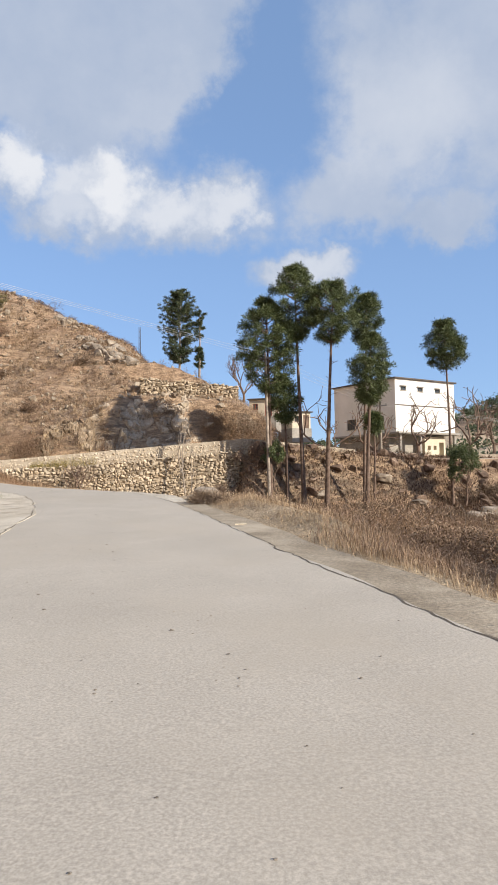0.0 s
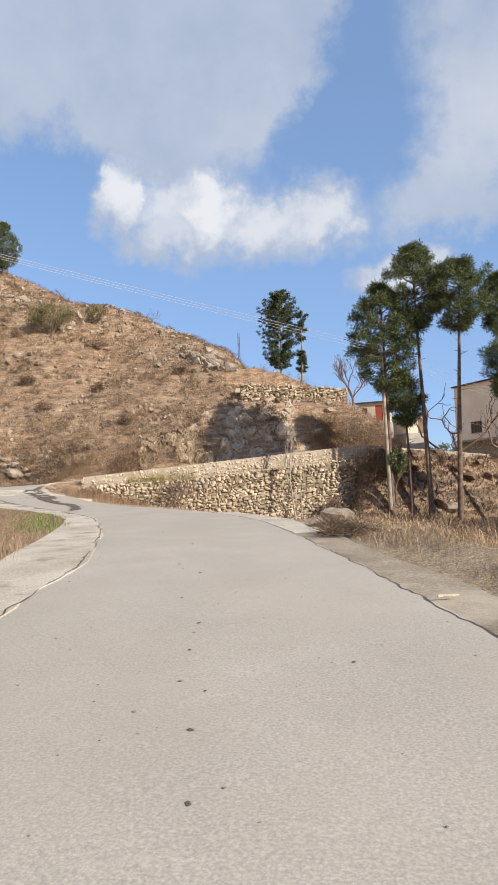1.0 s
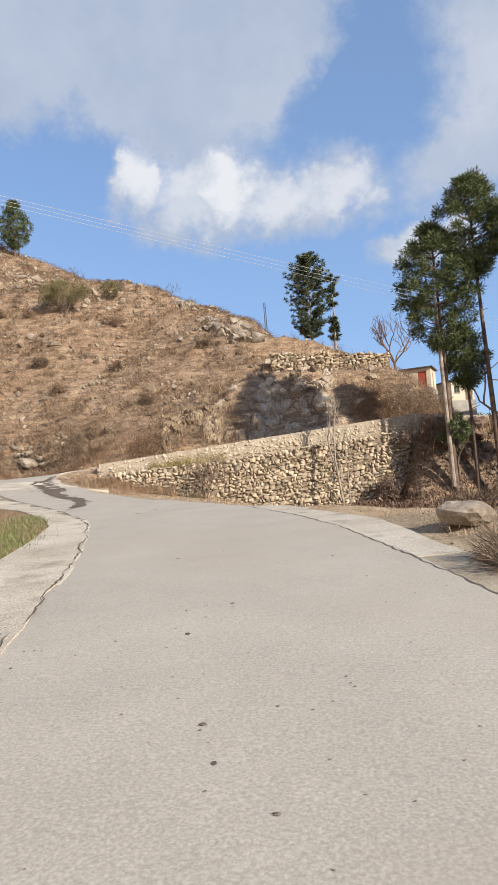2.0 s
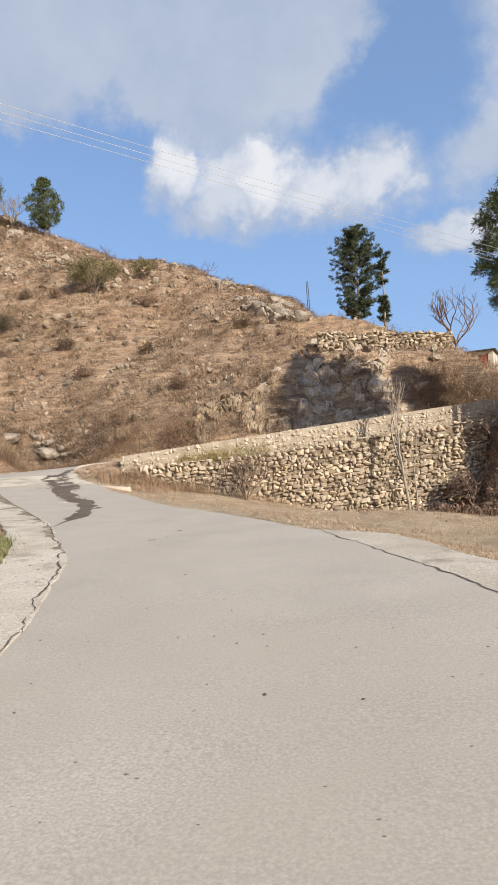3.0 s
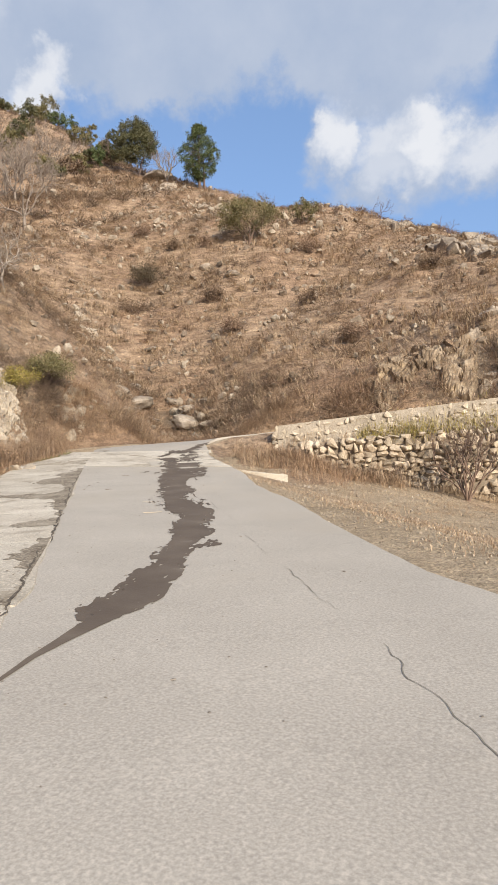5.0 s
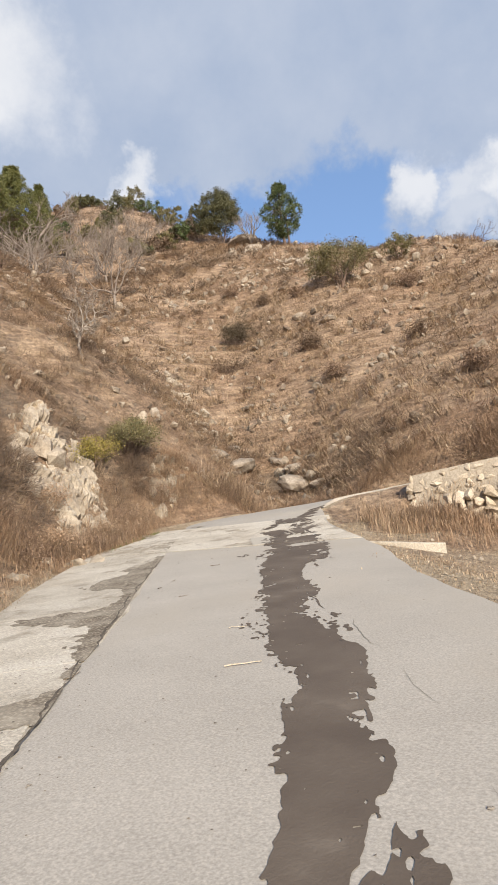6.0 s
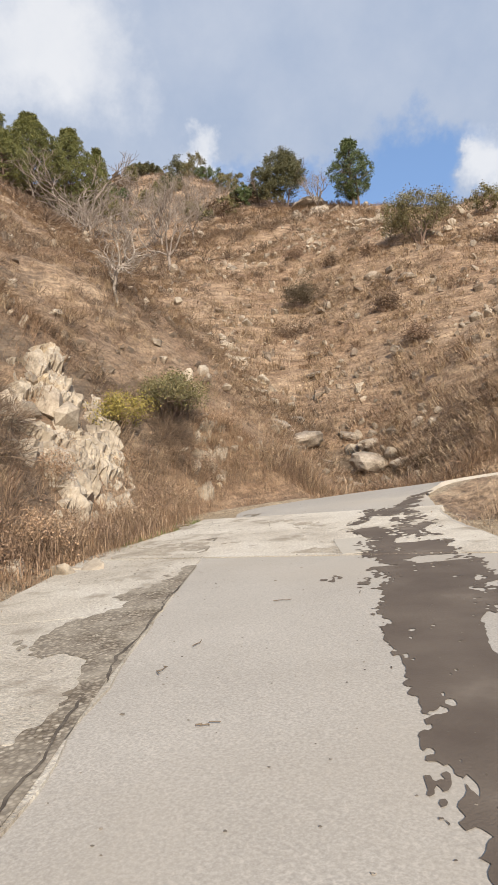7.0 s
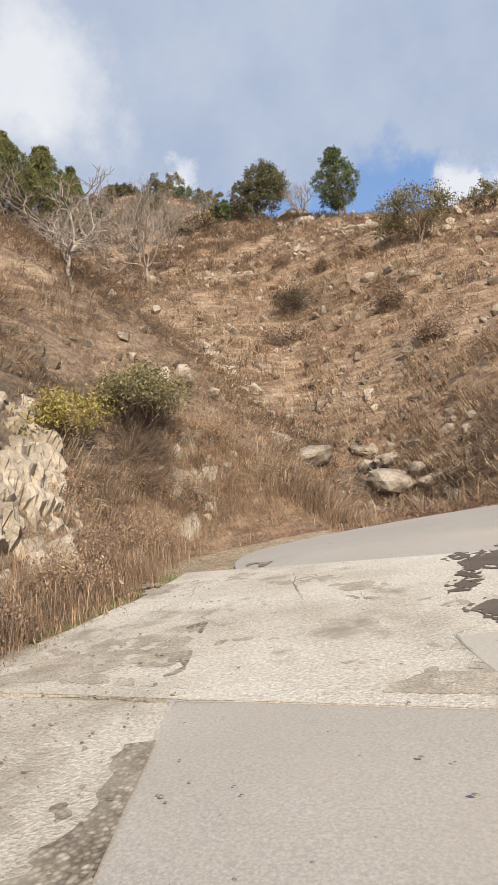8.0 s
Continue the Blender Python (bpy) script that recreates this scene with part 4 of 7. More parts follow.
def joined(name, placed, material, parent):
    """Many stones in one mesh: (mesh, matrix) pairs."""
    verts, faces = [], []
    for me, m in placed:
        k = len(verts)
        verts += [tuple(m @ v.co) for v in me.vertices]
        faces += [tuple(k + i for i in p.vertices) for p in me.polygons]
    ob = solid(name, verts, faces, material, parent)
    return tagged(ob, kind="stuff")


WALL_TURN = math.atan2(WALL_DIR[1], WALL_DIR[0])


def courses(run0, run1, low, high, wide, tall, depth, front, rng, origin=WALL_A, direction=WALL_DIR, ragged=1.0):
    """Places of stones laid in uneven courses on a wall's face: low and high give heights at a run."""
    turn, normal = math.atan2(direction[1], direction[0]), np.array([-direction[1], direction[0]])
    out, z = [], 0.0
    top_most = max(high(r) - low(r) for r in np.linspace(run0, run1, 20))
    while z < top_most:
        h = rng.uniform(*tall)
        r = run0 + rng.uniform(-0.2, 0)
        while r < run1:
            w = rng.uniform(*wide) * (1.5 if rng.random() < 0.08 else 1)
            c = r + w / 2
            zc = high(c) - top_most + z + h / 2 + 0.07 * math.sin(c * 1.3 + z) + rng.normal(0, 0.025)
            if low(c) - h * 0.6 < zc < high(c) - h * 0.25:
                p = origin + direction * c + normal * (front + rng.normal(0, 0.03))
                m = Matrix.Translation((p[0], p[1], zc)) @ Euler((rng.normal(0, 0.1), rng.normal(0, 0.15 * ragged), turn + rng.normal(0, 0.15))).to_matrix().to_4x4() @ Matrix.Diagonal((w * rng.uniform(1.02, 1.25), depth * rng.uniform(0.9, 1.15), h * rng.uniform(1.0 - 0.3 * (ragged - 1), 1.25 + 0.25 * ragged), 1))
                out.append((c, m))
            r += w
        z += h * 0.94
    return out


def core(name, run0, run1, low, high, back, front, material, parent, origin=WALL_A, direction=WALL_DIR, step=0.5):
    normal = np.array([-direction[1], direction[0]])
    verts, faces = [], []
    runs = np.arange(run0, run1 + step, step)
    for r in runs:
        a, b = origin + direction * r + normal * front, origin + direction * r + normal * back
        lo, hi = low(r), high(r)
        verts += [(a[0], a[1], lo), (a[0], a[1], hi), (b[0], b[1], hi), (b[0], b[1], lo)]
    for i in range(len(runs) - 1):
        for j in range(4):
            faces.append((4 * i + j, 4 * i + (j + 1) % 4, 4 * i + 4 + (j + 1) % 4, 4 * i + 4 + j))
    n = 4 * (len(runs) - 1)
    faces += [(3, 2, 1, 0), (n, n + 1, n + 2, n + 3)]
    return solid(name, verts, faces, material, parent)


def top_at(r):
    return float(wall_top(WALL_A[0] + WALL_DIR[0] * r))


def foot_at(r):
    p = WALL_A + WALL_DIR * r - WALL_NORMAL * 1.2
    return min(place(p[0], p[1]), top_at(r) - 0.5)


FOOT = np.array([foot_at(r) for r in np.arange(0, 32, 0.5)])


def foot(r):
    return float(np.interp(r, np.arange(0, 32, 0.5), FOOT))


def ledge(r):
    return top_at(r) - float(np.interp(r, [0, 3, 8, 31], [0.55, 0.8, 1.0, 0.95]))


retaining = tagged(new("wall_retaining"), "dry-stone retaining wall of pale rough rubble under the upper road", "wall", kind="structure")
core("wall_core", 1.2, 19.5, lambda r: foot(r) - 0.6, lambda r: ledge(r) - 0.12, 0.2, -0.42, MORTAR, retaining)
rng = np.random.default_rng(3)
laid = courses(1.0, 19.8, lambda r: foot(r) - 0.1, ledge, (0.14, 0.46), (0.11, 0.27), 0.36, -0.43, rng, ragged=1.35)
laid = [(c, m) for c, m in laid if rng.random() > (0.04 if c > 3.0 else 0.12)]
parapet = tagged(new("wall_parapet"), "mortared squared rubble parapet along the upper road", "wall", kind="structure")
core("wall_core", 0.1, 31, lambda r: ledge(r) - 0.6, lambda r: top_at(r), 0.42, 0.0, LIME, parapet)
capped = courses(0.0, 31.0, lambda r: ledge(r) - 0.35, lambda r: top_at(r) - 0.02, (0.14, 0.34), (0.12, 0.2), 0.26, 0.078, rng, ragged=0.6)
terrace = tagged(new("wall_terrace"), "loosely stacked dry-stone terrace wall on the hill", "wall", kind="structure")


def terr_foot(r):
    p = TERR_A + TERR_DIR * r
    return place(p[0], p[1]) - 0.3


def terr_top(r):
    return 12.15 - 0.045 * r + 0.12 * math.sin(r * 1.7)


core("wall_core", 0, 10.8, terr_foot, lambda r: terr_top(r) - 0.15, 0.7, 0.05, MORTAR, terrace, TERR_A, TERR_DIR)
stacked = courses(0, 10.8, terr_foot, terr_top, (0.25, 0.6), (0.18, 0.34), 0.45, 0.0, rng, TERR_A, TERR_DIR)

# ---------------------------------------------------------------- boulders and outcrops
def lump(seed, sub=3, rugged=0.28):
    """A boulder: a displaced, flattened ball with facets."""
    bm = bmesh.new()
    bmesh.ops.create_icosphere(bm, subdivisions=sub, radius=0.5)
    off = Vector((seed * 3.1, seed * 1.7, seed * 0.9))
    for v in bm.verts:
        n = noise.noise(v.co * 2.2 + off) * rugged + noise.noise(v.co * 5.5 + off) * rugged * 0.4
        c = noise.cell(v.co * 2.0 + off) * 0.10
        v.co *= 1 + n + c
        v.co.z = max(v.co.z, -0.32) * 0.85
    me = bpy.data.meshes.new("boulder")
    bm.to_mesh(me)
    bm.free()
    me.polygons.foreach_set("use_smooth", [False] * len(me.polygons))
    me.materials.append(BOULDER)
    return me


LUMPS = [lump(k + 1) for k in range(7)]


def boulder(x, y, wide, tall=0.7, seed=0, deep=1.0, turn=None, sink=0.26, label="weathered pale boulder half sunk in dry grass", z=None):
    r = np.random.default_rng(seed + 500)
    ob = new("boulder", LUMPS[seed % len(LUMPS)])
    zz = place(x, y) if z is None else z
    ob.matrix_world = Matrix.Translation((x, y, zz + wide * tall * (0.3 - sink))) @ Euler((r.normal(0, 0.15), r.normal(0, 0.15), r.uniform(0, 6.28) if turn is None else radians(turn))).to_matrix().to_4x4() @ Matrix.Diagonal((wide, wide * deep, wide * tall, 1))
    return tagged(ob, label, "boulder", "boulders on the hillside")


# Boulders that stand out: x, y, width, height over width
for k, (x, y, w, h) in enumerate([
    (-37.2, 78.3, 1.5, 0.6), (-39.5, 80.6, 1.3, 0.7), (-41.0, 80.0, 1.5, 0.8), (-26.4, 65.6, 0.75, 0.8), (-57.6, 82.0, 1.2, 0.7), (-50.8, 94.4, 1.6, 0.5),
    (-47.5, 88.0, 0.9, 0.6), (-53.0, 99.5, 2.0, 0.45), (-55.5, 98.0, 1.2, 0.5), (-58.5, 96.0, 1.3, 0.5), (-49.0, 97.0, 1.0, 0.5),
    (-35.6, 61.0, 1.5, 0.5), (-29.4, 60.3, 1.0, 0.6),
    (-2.0, 47.5, 1.9, 0.55), (18.5, 52.5, 2.6, 0.8), (20.5, 54.0, 2.2, 0.9), (22.0, 51.5, 2.6, 0.7), (-37.0, 66.0, 0.9, 0.5), (-38.6, 67.5, 1.1, 0.4), (-40.2, 70.0, 0.8, 0.5)]):
    boulder(x, y, w, h, k)
for k, (x, y, w, h) in enumerate([(-30.9, 60.6, 2.0, 0.65), (-31.7, 61.9, 1.1, 0.7), (-33.6, 59.2, 2.1, 0.55), (-34.3, 58.4, 1.3, 0.6), (-32.7, 59.7, 0.7, 0.35), (-33.0, 62.2, 1.0, 0.5)]):
    boulder(x, y, w, h, 80 + k, sink=0.3, label="pale rounded boulder beside the dark culvert hollow")
boulder(-69.6, 113.4, 5.0, 0.36, 90, deep=0.7, turn=20, sink=0.1, label="broad flat grey rock under the trees on the crest")
boulder(-1.34, 21.5, 0.8, 0.62, 61, sink=0.0, label="large pale rounded boulder on the verge")
for k, (x, y, w) in enumerate([(18.6, 53.6, 2.2), (20.6, 54.6, 2.6), (22.6, 54.2, 2.4), (21.4, 52.4, 1.7), (9.2, 55.0, 1.3), (6.2, 54.6, 1.2), (12.0, 57.2, 1.6), (15.0, 56.5, 1.4), (10.6, 53.2, 0.9)]):
    boulder(x, y, w, 0.75, 62 + k, label="grey weathered boulder on the bank below the house")


def outcrop(label, spots, seed, name="rock_outcrop", material=None, flat=0.7):
    """Bare rock standing out of the slope: angular blocks, each a piece of it. spots: x, y, radius along, count, size."""
    ob = thing(name, (spots[0][0], spots[0][1], place(spots[0][0], spots[0][1])), label, "rock outcrop")
    bpy.context.view_layer.update()
    r = np.random.default_rng(seed)
    for x, y, rad, count, size in spots:
        for _ in range(count):
            px, py = x + r.normal(0, rad * 0.5), y + r.normal(0, rad * 0.5)
            s = size * r.uniform(0.45, 1.5)
            m = Matrix.Translation((px, py, place(px, py) + s * 0.05)) @ Euler((r.normal(0.2, 0.35), r.normal(0.25, 0.35), r.uniform(0, 6.28))).to_matrix().to_4x4() @ Matrix.Diagonal((s * r.uniform(0.8, 1.5), s, s * r.uniform(0.5, 1.0) * flat * 1.3, 1))
            piece("rock", (ROCKY if material is None else material)[int(r.integers(0, 8))], m, ob)
    return ob


def facets(x, y, size, seed):
    """Flat tilted blocks over the plan: height and distance to the next block's edge, both relative."""
    px, py = x / size, y / size
    ix, iy = np.floor(px), np.floor(py)
    best, second = np.full(x.shape, 9.0), np.full(x.shape, 9.0)
    high = np.zeros(x.shape)
    for di in (-1, 0, 1):
        for dj in (-1, 0, 1):
            cx, cy = ix + di, iy + dj
            ox, oy = px - cx - lattice(cx, cy, seed), py - cy - lattice(cx, cy, seed + 1)
            d = np.hypot(ox, oy)
            h = lattice(cx, cy, seed + 2) * 2 - 1 + 1.5 * (ox * (lattice(cx, cy, seed + 3) - 0.5) + oy * (lattice(cx, cy, seed + 4) - 0.5))
            nearer = d < best
            second = np.where(nearer, best, np.minimum(second, d))
            high = np.where(nearer, h, high)
            best = np.minimum(best, d)
    return high, second - best


def rock_face(label, x0, y0, rx, ry, turn, size, amp, material, seed, step=0.09, lift=0.15):
    """Bare fractured rock that stands out of the slope: a sheet of tilted blocks with open joints."""
    ob = thing("rock_outcrop", (x0, y0, place(x0, y0)), label, "rock outcrop")
    bpy.context.view_layer.update()
    u, v = np.meshgrid(np.arange(-rx * 1.15, rx * 1.15, step), np.arange(-ry * 1.15, ry * 1.15, step))
    c, s = math.cos(radians(turn)), math.sin(radians(turn))
    x, y = x0 + u * c - v * s, y0 + u * s + v * c
    mask = 1 - np.hypot(u / rx, v / ry) + 0.38 * layers(x, y, 1.8, 3, seed + 5)
    z = ground(x.ravel(), y.ravel(), False).reshape(x.shape)
    uphill = 1.0 if np.mean(v * (z - z.mean())) > 0 else -1.0
    along, up = u + 0.25 * z, 0.9 * z + 0.75 * uphill * v - 0.25 * u
    big, joint = facets(along, up, size, seed)
    little, chip = facets(along + 3, up - 5, size * 0.42, seed + 20)
    tiny, _ = facets(along - 9, up + 4, size * 0.16, seed + 40)
    out = amp * (0.62 * big + 0.3 * little + 0.07 * tiny) - amp * 0.55 * (1 - ramp(joint, 0.0, 0.12)) - amp * 0.16 * (1 - ramp(chip, 0.0, 0.12))
    k = ramp(mask, 0.0, 0.25)
    gx, gy = slope_of(x.ravel(), y.ravel())
    gx, gy = np.clip(gx.reshape(x.shape), -2, 2), np.clip(gy.reshape(x.shape), -2, 2)
    g = np.sqrt(1 + gx * gx + gy * gy)
    push = k * (lift + out) - (1 - k) * 0.35
    soft = ground(x.ravel(), y.ravel()).reshape(x.shape)
    verts = np.stack([x - gx / g * push, y - gy / g * push, np.maximum(z, soft) * 0.5 + 0.5 * soft + push / g], -1) - np.array(ob.location)
    n, m = x.shape
    idx = np.arange(n * m).reshape(n, m)
    ok = (mask[:-1, :-1] > -0.12)
    faces = np.stack([idx[:-1, :-1][ok], idx[:-1, 1:][ok], idx[1:, 1:][ok], idx[1:, :-1][ok]], 1)
    bulk("rock_face", verts.reshape(-1, 3), faces, material, ob, smooth=False)
    # Loose blocks that have come away along its lower side
    r = np.random.default_rng(seed)
    blocks = [with_material(h, material) for h in HULLS[:3]]
    for k in range(int(6 + rx * 2)):
        a = r.uniform(0, 2 * math.pi)
        px, py = x0 + rx * math.cos(a) * c * 0.95 - ry * math.sin(a) * s * 0.95, y0 + rx * math.cos(a) * s * 0.95 + ry * math.sin(a) * c * 0.95
        w = size * r.uniform(0.25, 0.6)
        if road_near(px, py)[0][0] < 4.6:
            continue
        m = Matrix.Translation((px, py, place(px, py) + w * 0.05)) @ Euler(r.uniform(-0.5, 0.5, 3) + np.array([0, 0, a])).to_matrix().to_4x4() @ Matrix.Diagonal((w * 1.3, w, w * 0.8, 1))
        piece("rock", blocks[k % 3], m, ob)
    return ob


def slope_of(x, y):
    e = 0.6
    return (ground(x + e, y, False) - ground(x - e, y, False)) / (2 * e), (ground(x, y + e, False) - ground(x, y - e, False)) / (2 * e)


CLIFF = surface("weathered_cliff", [(0.3, (0.19, 0.15, 0.112)), (0.5, (0.38, 0.315, 0.245)), (0.7, (0.52, 0.445, 0.355))], 0.7, 0.9, 7, 0.5, 0.7, 0.06, stain=((0.42, 0.36, 0.27), 0.5, 0.60, 0.72))
PALE_ROCK = surface("fresh_pale_rock", [(0.3, (0.20, 0.16, 0.115)), (0.5, (0.38, 0.325, 0.255)), (0.7, (0.50, 0.44, 0.355))], 0.8, 0.9, 9, 0.45, 0.7, 0.05, stain=((0.46, 0.32, 0.16), 0.8, 0.60, 0.74))
PALE_HULLS = [with_material(hull(80 + k, 0.4, 20), PALE_ROCK) for k in range(8)]
OCHRE = surface("ochre_rock", [(0.3, (0.13, 0.095, 0.062)), (0.5, (0.27, 0.205, 0.14)), (0.7, (0.42, 0.345, 0.255))], 0.8, 0.9, 8, 0.5, 0.7, 0.05, stain=((0.46, 0.35, 0.22), 0.7, 0.58, 0.7))
SLAB = surface("lichened_slab", [(0.3, (0.15, 0.12, 0.09)), (0.5, (0.29, 0.245, 0.195)), (0.7, (0.40, 0.345, 0.28))], 0.9, 0.92, 8, 0.5, 0.7, 0.06, stain=((0.12, 0.105, 0.085), 0.8, 0.58, 0.7))
FOOT_TURN = math.degrees(math.atan2(0.877, -0.48))
rock_face("fractured pale cream rock cutting beside the road", -29.3, 44.5, 2.5, 1.65, FOOT_TURN, 0.75, 0.34, PALE_ROCK, 300, 0.055)
rock_face("low broken pale rock ledge among dry grass", -30.0, 49.7, 2.0, 0.55, FOOT_TURN, 0.5, 0.24, PALE_ROCK, 310, 0.06, 0.09)
rock_face("broken pale rock ledge beside the bend", -30.2, 52.6, 1.5, 0.55, FOOT_TURN - 10, 0.5, 0.22, PALE_ROCK, 320, 0.06, 0.08)
rock_face("weathered rock cliff above the upper road", -8.8, 61.9, 5.6, 2.6, math.degrees(WALL_TURN), 1.5, 0.5, CLIFF, 330, 0.1)
rock_face("broken ochre rock face at the foot of the slope", -16.4, 59.8, 3.0, 1.3, math.degrees(WALL_TURN), 0.9, 0.3, OCHRE, 340, 0.08, 0.12)
rock_face("weathered grey slabs of rock on the ridge", -18.5, 84.3, 8.0, 2.0, -55, 2.8, 0.5, SLAB, 350, 0.14, 0.2)
rock_face("pale rock slabs near the top of the ridge", -26.5, 96.0, 2.6, 1.6, 130, 1.6, 0.45, BOULDER, 360, 0.14)
rock_face("flat rock slab under the trees on the crest", -63.5, 105.8, 3.0, 1.6, 20, 2.0, 0.5, BOULDER, 370, 0.16)
outcrop("fallen pale rocks at the foot of the cutting", [(-27.2, 43.4, 1.0, 12, 0.35), (-24.5, 40.6, 0.5, 9, 0.36), (-24.1, 41.4, 0.35, 6, 0.4), (-23.6, 39.3, 0.35, 4, 0.36)], 1, material=PALE_HULLS)
outcrop("pile of pale rocks round a dark culvert hollow", [(-33.6, 58.6, 1.3, 9, 0.5), (-30.3, 59.8, 1.2, 7, 0.5), (-31.8, 62.0, 1.0, 6, 0.55)], 3)
outcrop("scattered pale rocks down the gully", [(-44.6, 66.9, 1.2, 12, 0.55), (-42.0, 64.6, 1.2, 16, 0.6), (-39.3, 62.7, 1.3, 16, 0.55), (-37.5, 61.4, 1.3, 12, 0.55), (-48.0, 70.5, 1.8, 8, 0.5)], 8, material=PALE_HULLS)
RED_ROCK = surface("reddish_rock", [(0.3, (0.10, 0.066, 0.048)), (0.5, (0.19, 0.13, 0.095)), (0.7, (0.30, 0.225, 0.17))], 1.4, 0.92, 12, 0.5, 0.7, 0.05, per=0.25)
RED_HULLS = [with_material(hull(40 + k, 0.45, 18), RED_ROCK) for k in range(8)]
outcrop("jumbled reddish rocks on the bank below the house", [(8.0, 59.0, 4.0, 30, 0.9), (15.0, 60.0, 5.0, 34, 0.9), (3.0, 55.5, 3.0, 30, 0.8), (22.0, 59.0, 5.0, 26, 1.0), (-0.5, 54.6, 1.6, 24, 0.6)], 10, material=RED_HULLS)


def small_stones():
    """Loose stones all over the slope."""
    r = np.random.default_rng(12)
    n = 3600
    x, y = r.uniform(-75, 0, n), r.uniform(57, 112, n)
    x[:900], y[:900] = r.uniform(-46, -28, 900), r.uniform(40, 66, 900)
    x[900:1400], y[900:1400] = r.normal(-53, 7, 500), r.normal(98, 5, 500)
    d = road_near(x, y)[0]
    keep = (d > 4.4) & (rough(x, y, 6, 131) + r.uniform(-0.7, 0.7, n) > 0.0)
    x, y = x[keep], y[keep]
    z = ground(x, y)
    placed = []
    for a, b, c in zip(x, y, z):
        s = r.uniform(0.16, 0.4) * (1.9 if r.random() < 0.12 else 1) * (1.25 if b > 75 else 1)
        placed.append((HULLS[int(r.integers(0, 10))], Matrix.Translation((a, b, c + s * 0.25)) @ Euler(r.uniform(0, 3, 3)).to_matrix().to_4x4() @ Matrix.Diagonal((s * 1.4, s, s * 0.8, 1))))
    ob = joined("loose_stones", placed, BOULDER_REST, None)
    tagged(ob, "loose pale stones strewn over the slope", "stones", kind="stuff")
    # Gravel along the verges
    n = 1100
    s, lat = r.uniform(2, 56, n), np.where(r.random(n) < 0.5, r.uniform(2.7, 4.2, n), r.uniform(-5.5, -2.4, n))
    px, py, _ = road_point(S_START + s, lat, 0)
    pz = ground(px, py)
    placed = []
    for a, b, c in zip(px, py, pz):
        q = r.uniform(0.015, 0.045) * (1.5 if r.random() < 0.04 else 1)
        placed.append((HULLS[int(r.integers(0, 10))], Matrix.Translation((a, b, c + q * 0.2)) @ Euler(r.uniform(0, 3, 3)).to_matrix().to_4x4() @ Matrix.Diagonal((q * 1.3, q, q * 0.8, 1))))
    n = 600
    px, py, _ = road_point(S_START + r.uniform(22, 46, n), -2.55 - np.abs(r.normal(0, 0.75, n)), 0)
    for a, b, c in zip(px, py, ground(px, py)):
        q = r.uniform(0.012, 0.032)
        placed.append((HULLS[int(r.integers(0, 10))], Matrix.Translation((a, b, c + q * 0.2)) @ Euler(r.uniform(0, 3, 3)).to_matrix().to_4x4() @ Matrix.Diagonal((q * 1.3, q, q * 0.8, 1))))
    n = 260
    px, py = r.uniform(-19, -3, n), r.uniform(33, 50, n)
    keep = (road_near(px, py)[0] > 3.2) & (road_near(px, py)[1] < 0)
    for a, b, c in zip(px[keep], py[keep], ground(px[keep], py[keep])):
        q = r.uniform(0.03, 0.09)
        placed.append((HULLS[int(r.integers(0, 10))], Matrix.Translation((a, b, c + q * 0.2)) @ Euler(r.uniform(0, 3, 3)).to_matrix().to_4x4() @ Matrix.Diagonal((q * 1.3, q, q * 0.8, 1))))
    tagged(joined("verge_gravel", placed, BOULDER_REST, None), "loose gravel along the road verge", "gravel", kind="stuff")


def clods():
    """Earth clods and stony lumps under the grass of the slopes."""
    r = np.random.default_rng(19)
    for name, x0, x1, y0, y1, n, lo, hi in (("slope_clods", -47, -25, 37, 64, 1500, 0.12, 0.42), ("hill_clods", -76, -4, 58, 110, 1500, 0.25, 0.75)):
        x, y = r.uniform(x0, x1, n), r.uniform(y0, y1, n)
        d, side, _, _ = road_near(x, y)
        keep = (d > 4.6) & (side > 0) & (rough(x, y, 3.0, 231) + r.uniform(-0.8, 0.8, n) > 0.0) & (np.hypot((x + 29.3) / 1.8, (y - 44.6) / 2.1) > 1)
        placed = []
        for a, b, c in zip(x[keep], y[keep], ground(x[keep], y[keep])):
            q = lo + (hi - lo) * r.random() ** 2
            placed.append((HULLS[int(r.integers(0, 10))], Matrix.Translation((a, b, c + q * 0.05)) @ Euler(r.uniform(0, 3, 3)).to_matrix().to_4x4() @ Matrix.Diagonal((q * 1.5, q * 1.1, q * 0.7, 1))))
        tagged(joined(name, placed, HILL, None), "brown earth clods among the grass of the slope", "earth", kind="stuff")


BOULDER_REST = surface("weathered_stones", [(0.3, (0.2, 0.16, 0.118)), (0.5, (0.34, 0.285, 0.22)), (0.7, (0.47, 0.405, 0.32))], 1.4, 0.9, 12, 0.5, 0.6, 0.03, per=0.25, island=True)
small_stones()
clods()


# ---------------------------------------------------------------- plants
def tube(points, radii, sides=6):
    """A tapered round limb through points."""
    verts, faces = [], []
    pts = [Vector(p) for p in points]
    for i, (p, r) in enumerate(zip(pts, radii)):
        d = (pts[min(i + 1, len(pts) - 1)] - pts[max(i - 1, 0)]).normalized()
        a = d.orthogonal().normalized()
        b = d.cross(a)
        for k in range(sides):
            t = 2 * math.pi * k / sides
            verts.append(tuple(p + (a * math.cos(t) + b * math.sin(t)) * r))
    for i in range(len(pts) - 1):
        for k in range(sides):
            faces.append((i * sides + k, i * sides + (k + 1) % sides, (i + 1) * sides + (k + 1) % sides, (i + 1) * sides + k))
    return verts, faces


